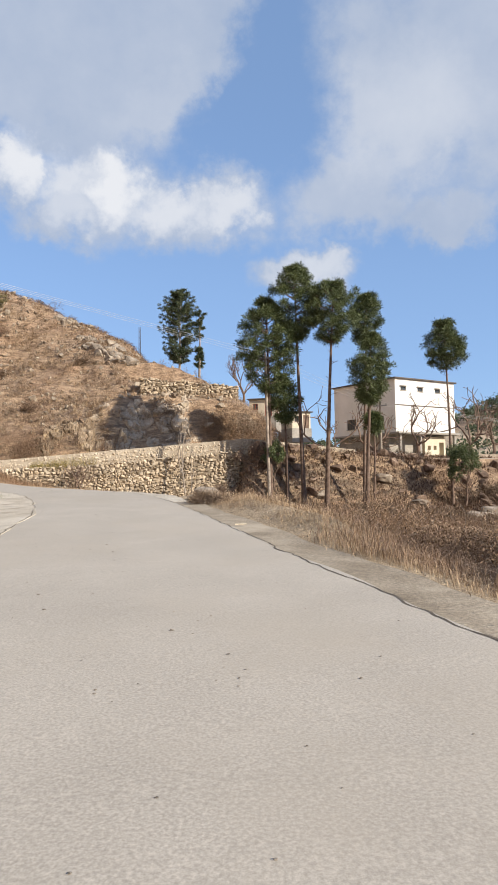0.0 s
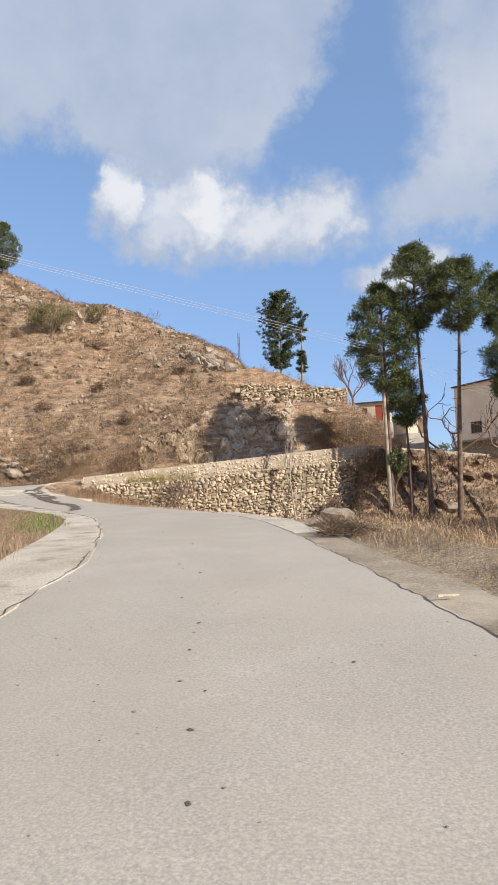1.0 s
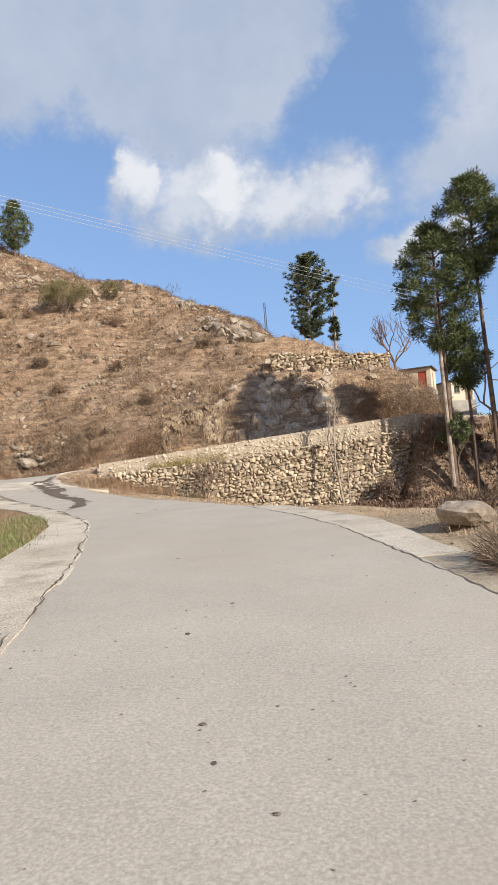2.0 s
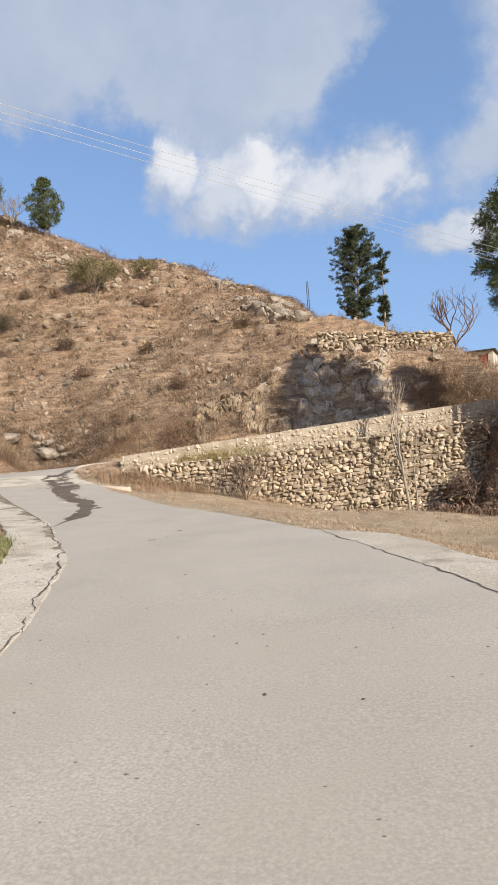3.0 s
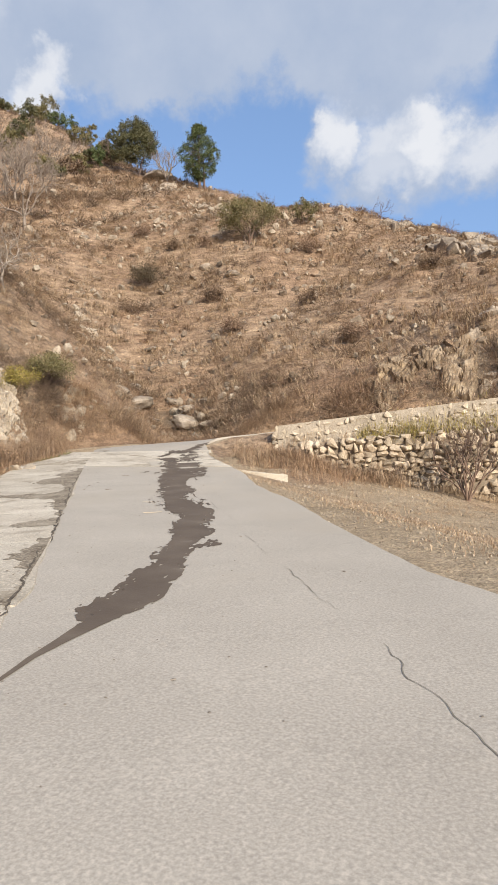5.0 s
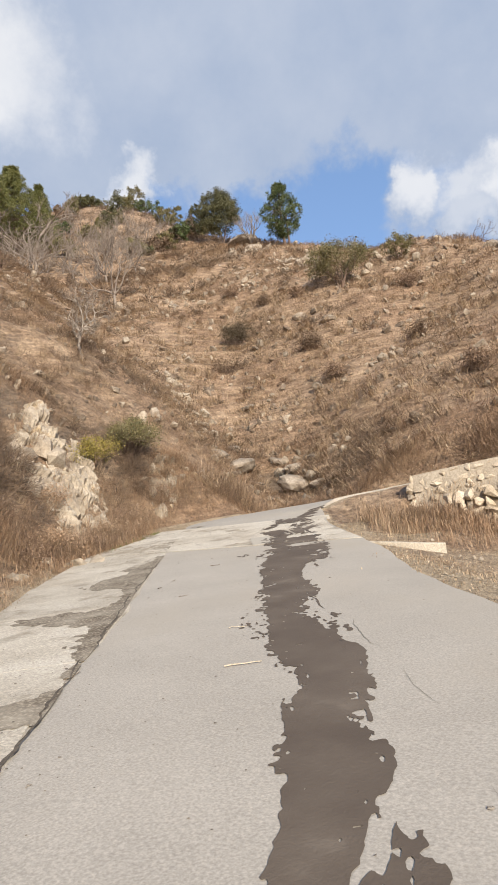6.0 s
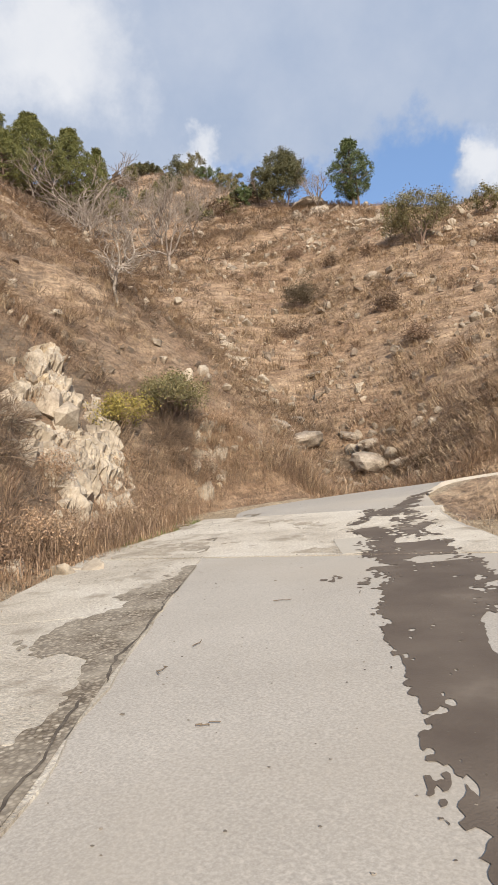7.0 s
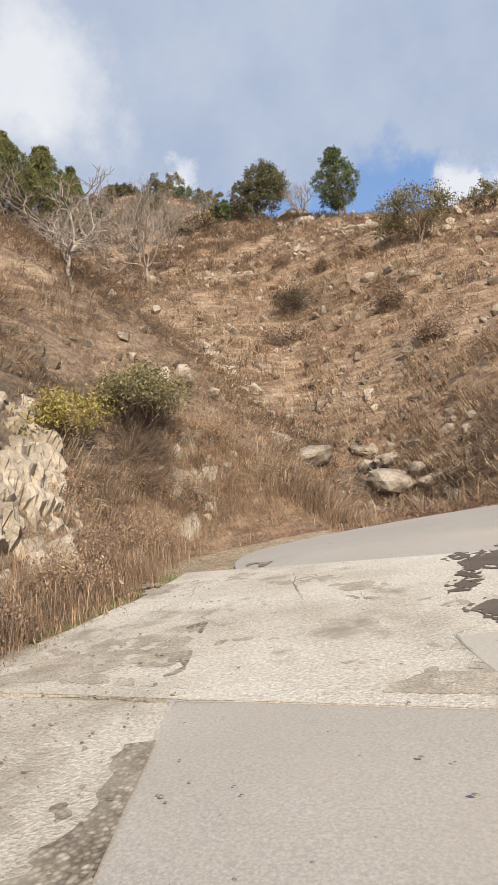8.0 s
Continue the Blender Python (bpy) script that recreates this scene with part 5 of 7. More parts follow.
class Wood:
    """Collects limbs into one mesh."""

    def __init__(self):
        self.verts, self.faces, self.ends, self.thick = [], [], [], []

    def limb(self, points, radii, sides=6):
        v, f = tube(points, radii, sides)
        k = len(self.verts)
        self.verts += v
        self.faces += [tuple(i + k for i in q) for q in f]
        self.thick += [radii[0]] * len(f)

    def grow(self, r, base, way, length, radius, depth, fork=(2, 4), bend=0.25, spread=0.7, lift=0.12, shrink=0.68, taper=0.58):
        """A crooked limb that forks into thinner ones."""
        n = 4 if depth > 1 else 3
        pts, p, d = [Vector(base)], Vector(base), Vector(way).normalized()
        for _ in range(n):
            d = (d + Vector(r.normal(0, bend, 3)) + Vector((0, 0, lift))).normalized()
            p = p + d * (length / n)
            pts.append(p.copy())
        if radius < 0.012:
            self.limb([pts[0], pts[n // 2], pts[-1]], np.linspace(radius, radius * (taper + 0.03), 3), 3)
        else:
            self.limb(pts, np.linspace(radius, radius * (taper + 0.03), n + 1), 6 if depth > 3 else 5 if depth > 2 else 4 if depth > 1 else 3)
        if depth <= 1:
            self.ends.append((p, d))
            return
        for i in range(int(r.integers(fork[0], fork[1] + 1))):
            start = pts[-1] if i < 2 else pts[int(r.integers(max(1, n - 2), n))]
            out = Vector(r.normal(0, 1, 3))
            out = (out - d * out.dot(d)).normalized()
            self.grow(r, start, d + out * spread * r.uniform(0.6, 1.3), length * shrink * r.uniform(0.75, 1.15), radius * taper, depth - 1, fork, bend, spread, lift, shrink, taper)


def needles(centres, radius, per, length, width, r, up=0.25, squash=0.8):
    """Long thin needles that radiate from each centre."""
    c = np.repeat(np.asarray(centres, float), per, 0)
    n = len(c)
    way = r.normal(size=(n, 3))
    way[:, 2] = way[:, 2] * squash + up
    way /= np.linalg.norm(way, axis=1, keepdims=True)
    start = c + way * radius * r.uniform(0.05, 0.8, (n, 1))
    side = np.cross(way, r.normal(size=(n, 3)))
    side /= np.linalg.norm(side, axis=1, keepdims=True) + 1e-9
    size = r.uniform(0.6, 1.3, (n, 1))
    w = side * width * size / 2
    verts = np.stack([start - w, start + w, start + way * length * size], 1).reshape(-1, 3)
    return verts, np.arange(3 * n).reshape(n, 3)


def leaves(centres, radius, per, size, r):
    """Small flat leaves scattered about each centre."""
    c = np.repeat(np.asarray(centres, float), per, 0)
    n = len(c)
    p = c + r.normal(size=(n, 3)) * radius * 0.5
    a = r.normal(size=(n, 3))
    a /= np.linalg.norm(a, axis=1, keepdims=True)
    b = np.cross(a, r.normal(size=(n, 3)))
    b /= np.linalg.norm(b, axis=1, keepdims=True) + 1e-9
    s = size * r.uniform(0.6, 1.4, (n, 1))
    verts = np.stack([p - a * s, p + b * s * 0.45, p + a * s, p - b * s * 0.45], 1).reshape(-1, 3)
    return verts, np.arange(4 * n).reshape(n, 4)


def pine(x, y, tall, bare, wide, seed, lean=(0.0, 0.0), label="tall pine with a bare trunk and a dense crown", foot=None, thick=0.2, group="pines below the house", peaked=0.4, twin=False, leaf=None):
    """A pine: bare is the height at which the crown begins, wide its width."""
    r = np.random.default_rng(seed + 1000)
    z = place(x, y) - 0.15 if foot is None else foot
    ob = thing("pine_tree", (x, y, z), label, "tree", group)
    w = Wood()
    bends = [Vector((lean[0] * t + 0.12 * math.sin(3 * t + seed) * t, lean[1] * t + 0.1 * math.cos(2.3 * t + seed) * t, tall * 0.97 * t)) for t in np.linspace(0, 1, 11)]
    w.limb(bends, [thick * (1.25 - 0.3 * min(1, t * 8)) * (1 - 0.85 * t) + 0.02 for t in np.linspace(0, 1, 11)], 8)
    if twin:
        w.limb([p + Vector((0.7, 0.2, 0)) for p in bends[:6]], [thick * 0.8 * (1 - 0.5 * t) for t in np.linspace(0, 1, 6)], 7)

    def along(h):
        t = h / (tall * 0.97)
        k = min(int(t * 10), 9)
        return bends[k].lerp(bends[k + 1], t * 10 - k)

    centres = []
    deep = tall - bare
    for _ in range(int(60 + deep * wide * 5.0)):
        t = r.uniform(0.0, 1.0)
        h = bare + deep * t
        shape = math.sqrt(max(0.02, 1 - ((peaked - t) / peaked) ** 2.2)) if t < peaked else max(0.1, 1 - ((t - peaked) / (1 - peaked)) ** (1.5 if peaked > 0.2 else 1.0)) ** 0.8
        a = r.uniform(0, 2 * math.pi)
        reach = wide / 2 * shape * r.uniform(0.12, 1.0) ** 0.5 * (0.9 + 0.3 * noise.noise(Vector((math.cos(a) * 1.6 + seed, math.sin(a) * 1.6, t * 3.5))))
        base = along(min(max(h - 0.25 * reach, bare * 0.97), tall * 0.94))
        end = along(min(h, tall * 0.96)) + Vector((math.cos(a) * reach, math.sin(a) * reach, 0.12 * reach))
        if r.random() < 0.3:
            mid = base.lerp(end, 0.5) + Vector((0, 0, -0.08 * reach))
            w.limb([base, mid, end], [0.05, 0.035, 0.015], 4)
        centres.append(tuple(end + Vector(r.normal(0, 0.1, 3))))
    for k in range(6):
        centres.append(tuple(along(tall * 0.955) + Vector((r.normal(0, 0.22), r.normal(0, 0.22), 0.1 - 0.14 * k))))
    # Stubs of dead branches on the bare trunk
    for _ in range(9):
        h = r.uniform(bare * 0.45, bare)
        a = r.uniform(0, 6.28)
        p = along(h)
        w.limb([p, p + Vector((math.cos(a), math.sin(a), 0.25)) * r.uniform(0.3, 0.8)], [0.03, 0.012], 4)
    solid("trunk", w.verts, w.faces, BARK, ob, smooth=True)
    fine = (150, 0.20, 0.052) if y < 62 else (55, 0.26, 0.095)
    bulk("crown", *needles(centres, 0.5, *fine, r), NEEDLES if leaf is None else leaf, ob, "dense dark green clumps of needles")
    return ob


def bare_tree(x, y, tall, spread, seed, material=None, depth=5, label="leafless tree with crooked grey branches", name="bare_tree", thick=0.16, lean=(0, 0), foot=None, stems=1, fork=(2, 4), bend=0.28, group="bare trees", trunk_share=0.3, lift=0.1, flare=1.0, low_fork=0):
    r = np.random.default_rng(seed + 2000)
    z = place(x, y) - 0.1 if foot is None else foot
    ob = thing(name, (x, y, z), label, "tree", group)
    share = 1.0
    for turn in range(2):
        # Grown once to learn its height, then again at its true size.
        r, w = np.random.default_rng(seed + 2000), Wood()
        for k in range(stems):
            a = 2 * math.pi * k / stems + seed
            out = 0.0 if stems == 1 else 0.45
            if low_fork:
                # A short trunk that divides near the ground into wide limbs
                knee = Vector((lean[0] * 0.3, lean[1] * 0.3, 1)) * tall * 0.16
                w.limb([(0, 0, 0), knee * 0.5 + Vector((0.04, 0, 0)), knee], [thick * 1.25, thick * 1.05, thick], 8)
                for j in range(low_fork):
                    b = 2 * math.pi * (j + r.uniform(-0.2, 0.2)) / low_fork + seed
                    w.grow(r, knee, (lean[0] + math.cos(b) * spread, lean[1] + math.sin(b) * spread, 0.75), tall * trunk_share * share, thick * 0.66, depth - 1, fork, bend, 0.8, lift, 0.76, 0.68)
            else:
                w.grow(r, (0, 0, 0), (lean[0] + out * math.cos(a), lean[1] + out * math.sin(a), 1), tall * trunk_share * share, thick, depth, fork, bend, spread, lift, 0.74, 0.66)
        share = tall / max(v[2] for v in w.verts)
    wider = [1 + (flare - 1) * min(1.0, v[2] / (0.3 * tall)) for v in w.verts]
    verts = [(v[0] * q, v[1] * q, v[2]) for v, q in zip(w.verts, wider)]
    for piece_name, lo, hi in (("trunk", 0.6, 9.0), ("limb_wood", 0.25, 0.6), ("twig_wood", 0.0, 0.25)):
        chosen = [f for f, t in zip(w.faces, w.thick) if lo * thick <= t < hi * thick]
        if chosen:
            used = sorted({i for f in chosen for i in f})
            index = {i: k for k, i in enumerate(used)}
            limb = solid(piece_name, [verts[i] for i in used], [tuple(index[i] for i in f) for f in chosen], PALE_BARK if material is None else material, ob, smooth=True)
            if piece_name != "trunk":
                tagged(limb, kind="stuff")
    return ob


def leafy(x, y, tall, wide, seed, leaf, bark, label, name="tree", clumps=70, per=38, size=0.11, stems=1, foot=None, low=0.25, group="", flat=1.0, category="tree", clump=0.5):
    """A broad tree or bush: limbs, and leaves in clumps of an uneven outline."""
    r = np.random.default_rng(seed + 3000)
    z = place(x, y) - 0.1 if foot is None else foot
    ob = thing(name, (x, y, z), label, category, group)
    w = Wood()
    for k in range(stems):
        a = 2 * math.pi * k / max(stems, 1) + seed
        out = 0.0 if stems == 1 else 0.5
        w.grow(r, (0, 0, 0), (out * math.cos(a), out * math.sin(a), 1), tall * 0.33, 0.03 * tall ** 0.7, 4, (2, 3), 0.22, 0.8, 0.15, 0.72)
    centres = []
    while len(centres) < clumps:
        p = r.normal(size=3)
        p /= np.linalg.norm(p)
        p *= r.uniform(0.35, 1.0) ** 0.5 * (0.72 + 0.34 * noise.noise(Vector(p * 2.1) + Vector((seed, 0, 0))) + 0.12)
        h = low + (1 - low) * (p[2] * 0.5 + 0.5)
        if r.random() < 0.12 + 0.9 * h:
            centres.append((p[0] * wide / 2, p[1] * wide / 2, tall * h))
    solid("trunk", w.verts, w.faces, bark, ob, smooth=True)
    bulk("crown", *leaves(centres, clump * wide / 5, per, size, r), leaf, ob)
    return ob


def twig_bush(x, y, tall, wide, seed, leaf, label, name="bush", stems=9, depth=4, per=26, size=0.04, tuft=0.14, bark=None, group="", category="bush", start=0.0, keep=1.0, foot=None, thick=0.03, low=0.45):
    """An airy bush or small tree: forking twigs, with leaves about their tips."""
    r = np.random.default_rng(seed + 6000)
    ob = thing(name, (x, y, place(x, y) - 0.1 if foot is None else foot), label, category, group)
    w = Wood()
    base = Vector((0, 0, tall * start))
    if start:
        w.limb([(0, 0, 0), (0.03 * tall, 0, tall * start * 0.5), base], [thick * 2.2, thick * 1.9, thick * 1.7], 7)
    for k in range(stems):
        a = 2 * math.pi * k / stems + r.uniform(-0.3, 0.3)
        out = r.uniform(0.25, 1.1)
        w.grow(r, base, (out * math.cos(a), out * math.sin(a), 1), (tall - base.z) * 0.36 * r.uniform(0.75, 1.2), thick, depth, (2, 3), 0.2, 0.75, 0.1, 0.74, 0.62)
    v = np.array(w.verts)
    across = np.percentile(np.hypot(v[:, 0], v[:, 1]), 97) * 2
    grow = np.array([wide / across, wide / across, 1.0])
    high = base.z + (v[:, 2] - base.z) * np.where(v[:, 2] > base.z, (tall - base.z) / max(v[:, 2].max() - base.z, 0.01), 1.0)
    grown = np.stack([v[:, 0] * grow[0], v[:, 1] * grow[1], high], 1)
    solid("trunk", grown, w.faces, TWIG if bark is None else bark, ob, smooth=True)
    up = (tall - base.z) / max(v[:, 2].max() - base.z, 0.01)
    tips = np.array([(p.x * grow[0], p.y * grow[1], base.z + (p.z - base.z) * up) for p, _ in w.ends if r.random() < keep])
    inner = grown[(grown[:, 2] > tall * low) & (r.random(len(grown)) < 0.12)]
    inner = inner[r.permutation(len(inner))[:len(tips) // 2]]
    bulk("crown", *leaves(np.concatenate([tips, inner]), tuft * 2, per, size, r), leaf, ob)
    return ob


def cedar(x, y, tall, wide, seed, label, foot=None, thin=False):
    """A conifer with feathery boughs that point up and out."""
    r = np.random.default_rng(seed + 4000)
    z = place(x, y) - 0.2 if foot is None else foot
    ob = thing("conifer", (x, y, z), label, "tree", "conifers on the terrace")
    w = Wood()
    w.limb([(0.15 * math.sin(2.5 * t), 0.1 * t, tall * 0.98 * t) for t in np.linspace(0, 1, 9)], [0.17 * (1 - 0.9 * t) + 0.015 for t in np.linspace(0, 1, 9)], 7)
    centres = []
    for k in range(60 if thin else 190):
        t = r.uniform(0.12, 0.97)
        if thin and 0.42 < t < 0.70 and r.random() < 0.75:
            continue
        reach = wide / 2 * (1 - (abs(t - 0.55) / (0.55 if t < 0.55 else 0.47)) ** 1.8) ** 0.7 * r.uniform(0.45, 1.1)
        if isinstance(reach, complex):
            reach = 0.1
        if thin:
            reach = wide / 2 * (1.0 if t > 0.7 else 0.45) * (1.05 - t) ** 0.3 * r.uniform(0.5, 1.2)
        a = r.uniform(0, 6.28)
        b = Vector((0.15 * math.sin(2.5 * t), 0.1 * t, tall * t))
        e = b + Vector((math.cos(a) * reach, math.sin(a) * reach, 0.42 * reach))
        w.limb([b, b.lerp(e, 0.5) + Vector((0, 0, -0.06 * reach)), e], [0.03, 0.02, 0.01], 3)
        for q in (1.0, 0.8, 0.6, 0.4):
            centres.append(tuple(b.lerp(e, q) + Vector(r.normal(0, 0.07, 3))))
    solid("trunk", w.verts, w.faces, PALE_BARK, ob, smooth=True)
    bulk("crown", *needles(centres, 0.3, 70, 0.28, 0.06, r, 0.45, 0.6), NEEDLES_DARK, ob, "feathery dark green boughs")
    return ob


# Pines below the house
pine(1.9, 52.9, 16.95, 8.75, 5.4, 1, (-0.1, 0), foot=-0.55, thick=0.15)
pine(3.3, 53.5, 10.2, 6.4, 2.9, 2, (-0.1, 0), foot=-0.6, thick=0.13, label="slim pine with a narrow drooping crown", peaked=0.55)
pine(4.6, 52.8, 20.9, 14.2, 4.6, 3, (-0.4, 0.2), foot=-1.7, thick=0.19, peaked=0.5)
pine(6.25, 51.6, 19.25, 13.95, 4.9, 4, (0.9, 0), foot=-1.85, thick=0.2, peaked=0.5)
pine(9.7, 54.1, 19.2, 14.4, 3.0, 5, (0.5, 0), foot=-2.2, thick=0.14, peaked=0.5)
pine(9.15, 50.0, 14.4, 8.7, 3.7, 6, (0.55, 0), foot=-1.8, thick=0.17, label="pine with an uneven crown and broken side branches", peaked=0.5)
pine(9.9, 51.0, 8.0, 6.6, 1.2, 7, (0.2, 0), foot=-1.8, thick=0.12, label="thin dead-topped pine stem")
pine(18.0, 57.0, 17.2, 12.6, 4.2, 8, (-0.2, 0), foot=-1.9, thick=0.15, label="slender pine with a rounded crown on a long bare trunk", peaked=0.3)
leafy(18.8, 56.0, 5.6, 3.2, 9, NEEDLES, BARK, "young pine bush beside the slender trunk", "pine_bush", 60, 130, 0.07, foot=-1.4, low=0.35, category="bush")
leafy(2.2, 53.2, 4.2, 2.2, 10, NEEDLES, BARK, "young pine sprouting among the trunks", "pine_bush", 40, 110, 0.065, foot=0.2, low=0.45, category="bush")
# Conifers on the terrace
cedar(-9.8, 94.6, 12.6, 6.4, 1, "feathery dark green conifer behind the terrace wall", foot=16.4)
cedar(-6.9, 94.9, 9.6, 3.2, 2, "thin sparse conifer with a tufted top", foot=16.2, thin=True)
bare_tree(-0.3, 77.2, 6.2, 0.6, 1, TWIG, 6, "small leafless tree beside the hut", thick=0.13, foot=10.2, low_fork=5, trunk_share=0.3, bend=0.16, fork=(2, 3), lift=0.14)
# Crest of the hill
pine(-60.0, 110.2, 9.7, 1.5, 6.5, 11, (0, 0), label="dense round-topped pine with two stems on the crest", group="trees on the crest", peaked=0.4, twin=True, thick=0.22)
leafy(-74.0, 113.8, 10.0, 7.6, 12, DARK_OLIVE, BARK, "olive-green tree with an irregular spiky crown on the crest", "tree", 190, 130, 0.125, low=0.2, clump=0.4, group="trees on the crest")
bare_tree(-66.3, 110.8, 6.6, 0.9, 3, GREY_TWIG, 6, "grey leafless shrubby tree on the crest", thick=0.14, low_fork=6, trunk_share=0.3, bend=0.16, fork=(2, 3), group="trees on the crest")
leafy(-40.0, 86.7, 4.7, 7.8, 13, OLIVE, TWIG, "wide olive-green bush with a short forked stem", "bush", 130, 80, 0.08, stems=3, low=0.36, category="bush", clump=0.36)
leafy(-36.5, 93.5, 2.8, 4.0, 14, OLIVE, TWIG, "grey-green bush on the skyline", "bush", 50, 70, 0.075, stems=3, low=0.2, category="bush", clump=0.4)
# Gully and left slope
bare_tree(-35.3, 50.85, 3.8, 0.8, 12, PALE_BARK, 7, "gnarled pale leafless tree leaning over the slope", lean=(0.14, 0.12), thick=0.085, trunk_share=0.3, fork=(3, 3), bend=0.2, lift=0.05)
bare_tree(-64.3, 79.8, 9.6, 0.8, 5, GREY_TWIG, 8, "twiggy brown leafless tree in the gully", thick=0.15, fork=(2, 3), trunk_share=0.3, bend=0.16, lift=0.12, low_fork=4)
bare_tree(-91.0, 89.2, 13.0, 1.0, 6, GREY_TWIG, 7, "spreading leafless tree with dense twigs", thick=0.24, fork=(2, 3), trunk_share=0.3, bend=0.16, lift=0.1, low_fork=6, flare=1.25)
bare_tree(-74.5, 88.0, 9.0, 0.85, 7, GREY_TWIG, 7, "grey leafless tree high in the gully", thick=0.14, fork=(2, 3), trunk_share=0.3, bend=0.16, lift=0.12, low_fork=5)
twig_bush(-30.8, 49.1, 1.75, 2.7, 15, OLIVE, "airy olive-green bush over the rock ledge", "bush", 13, 5, 16, 0.036, 0.12, TWIG, thick=0.022, keep=0.85)
twig_bush(-30.15, 46.65, 1.15, 1.9, 16, YELLOWISH, "sparse yellow-green bush on the bank", "bush", 10, 4, 26, 0.034, 0.11, TAN_TWIG, thick=0.014, keep=0.8)
twig_bush(-45.7, 76.6, 3.4, 3.2, 20, DARK_SCRUB, "dark twiggy shrub with few leaves on the slope", "shrub", 10, 5, 12, 0.06, 0.2, TWIG, "shrubs on the slope", "shrub", thick=0.04, low=0.3)
for k, (x, y, h, w) in enumerate([(-53.1, 86.6, 1.5, 2.6), (-36.5, 73.4, 1.3, 2.0), (-32.4, 69.4, 1.2, 2.0), (-43.2, 72.0, 1.6, 2.6), (-33.0, 86.0, 1.5, 2.4), (-47.5, 84.2, 1.2, 1.6), (-43.4, 83.6, 1.2, 1.5), (-28.6, 75.0, 1.2, 2.0), (-22.0, 65.5, 1.2, 2.0), (-20.0, 78.0, 1.3, 2.0)]):
    twig_bush(x, y, h, w, 21 + k, (RUSSET, UMBER_LEAF)[k % 2], "low brown twiggy shrub on the slope", "shrub", 9, 4, 10, 0.06, 0.2, TWIG, "shrubs on the slope", "shrub", thick=0.02)
# Before the retaining wall
bare_tree(-4.9, 52.0, 7.4, 0.5, 40, PALE_BARK, 4, "slim pale forked sapling before the stone wall", "sapling", 0.09, foot=-1.35, fork=(2, 3), trunk_share=0.48, bend=0.06, lift=0.3, group="")
bare_tree(-4.5, 52.3, 5.4, 0.3, 41, PALE_BARK, 3, "thin pale sapling before the stone wall", "sapling", 0.05, foot=-1.4, fork=(2, 2), trunk_share=0.5, bend=0.06, lift=0.3, group="")
bare_tree(-13.0, 49.7, 2.9, 0.7, 42, TWIG, 5, "dark bushy leafless shrub against the stone wall", "shrub", 0.038, stems=8, fork=(2, 3), bend=0.14, lift=0.2, group="shrubs by the wall")
bare_tree(-1.6, 53.6, 2.2, 0.8, 43, TWIG, 5, "tangled leafless thicket at the wall end", "thicket", 0.07, stems=5, fork=(3, 4), group="shrubs by the wall")
bare_tree(0.8, 54.2, 2.6, 0.8, 44, TWIG, 5, "tangled leafless thicket on the bank", "thicket", 0.07, stems=5, fork=(3, 4), group="shrubs by the wall")
# Leafless fruit trees about the house
for k, (x, y, h, z) in enumerate([(8.3, 64.5, 8.0, 2.6), (17.6, 66.5, 6.6, 3.2), (22.5, 65.0, 7.6, 3.0), (26.0, 68.0, 5.6, 3.4), (13.0, 66.5, 5.4, 3.2)]):
    bare_tree(x, y, h, 0.85, 50 + k, TWIG, 5, "leafless gnarled fruit tree by the white house", thick=0.17, foot=z, fork=(2, 3), bend=0.22, group="fruit trees by the house", lift=0.06, trunk_share=0.3, low_fork=4)
# Woods high on the far slope to the left
r = np.random.default_rng(77)
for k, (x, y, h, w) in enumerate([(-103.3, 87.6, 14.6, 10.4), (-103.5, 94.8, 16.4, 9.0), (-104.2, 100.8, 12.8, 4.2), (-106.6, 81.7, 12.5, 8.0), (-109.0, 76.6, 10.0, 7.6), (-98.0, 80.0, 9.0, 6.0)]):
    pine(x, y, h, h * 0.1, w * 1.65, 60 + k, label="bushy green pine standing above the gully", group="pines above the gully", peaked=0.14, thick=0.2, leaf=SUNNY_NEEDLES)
for k in range(16):
    b, d = 42 + 15 * ((k * 0.618 + 0.2) % 1), r.uniform(84, 112)
    bare_tree(-14.1 - d * math.sin(radians(b)), 34.2 + d * math.cos(radians(b)), r.uniform(4.5, 8.0), 0.85, 130 + k, GREY_TWIG, 6, "grey-brown leafless tree high on the slope", thick=0.11, low_fork=5, trunk_share=0.3, bend=0.16, fork=(2, 3))
for k in range(34):
    b, d = 37.5 + 20 * ((k * 0.618) % 1), r.uniform(100, 150)
    x, y = -14.1 - d * math.sin(radians(b)), 34.2 + d * math.cos(radians(b))
    leafy(x, y, r.uniform(2.0, 5.5) if k % 5 else 7.5, r.uniform(2.4, 5.0), 80 + k, (OLIVE, DARK_OLIVE, OLIVE, NEEDLES)[k % 4], BARK, "small round green tree on the distant slope", "tree", 40, 50, 0.165, low=0.1, group="trees on the distant slope")
for k in range(30):
    b, d = 38 + 20 * ((k * 0.618 + 0.37) % 1), 96 + 66 * ((k * 0.377) % 1)
    x, y = -14.1 - d * math.sin(radians(b)), 34.2 + d * math.cos(radians(b))
    leafy(x, y, r.uniform(1.6, 3.4), r.uniform(2.6, 4.6), 160 + k, (OLIVE, UMBER_LEAF, DARK_OLIVE)[k % 3], TWIG, "low olive-brown scrub bush on the distant slope", "bush", 22, 34, 0.2, stems=3, low=0.05, group="scrub on the distant slope", category="bush")
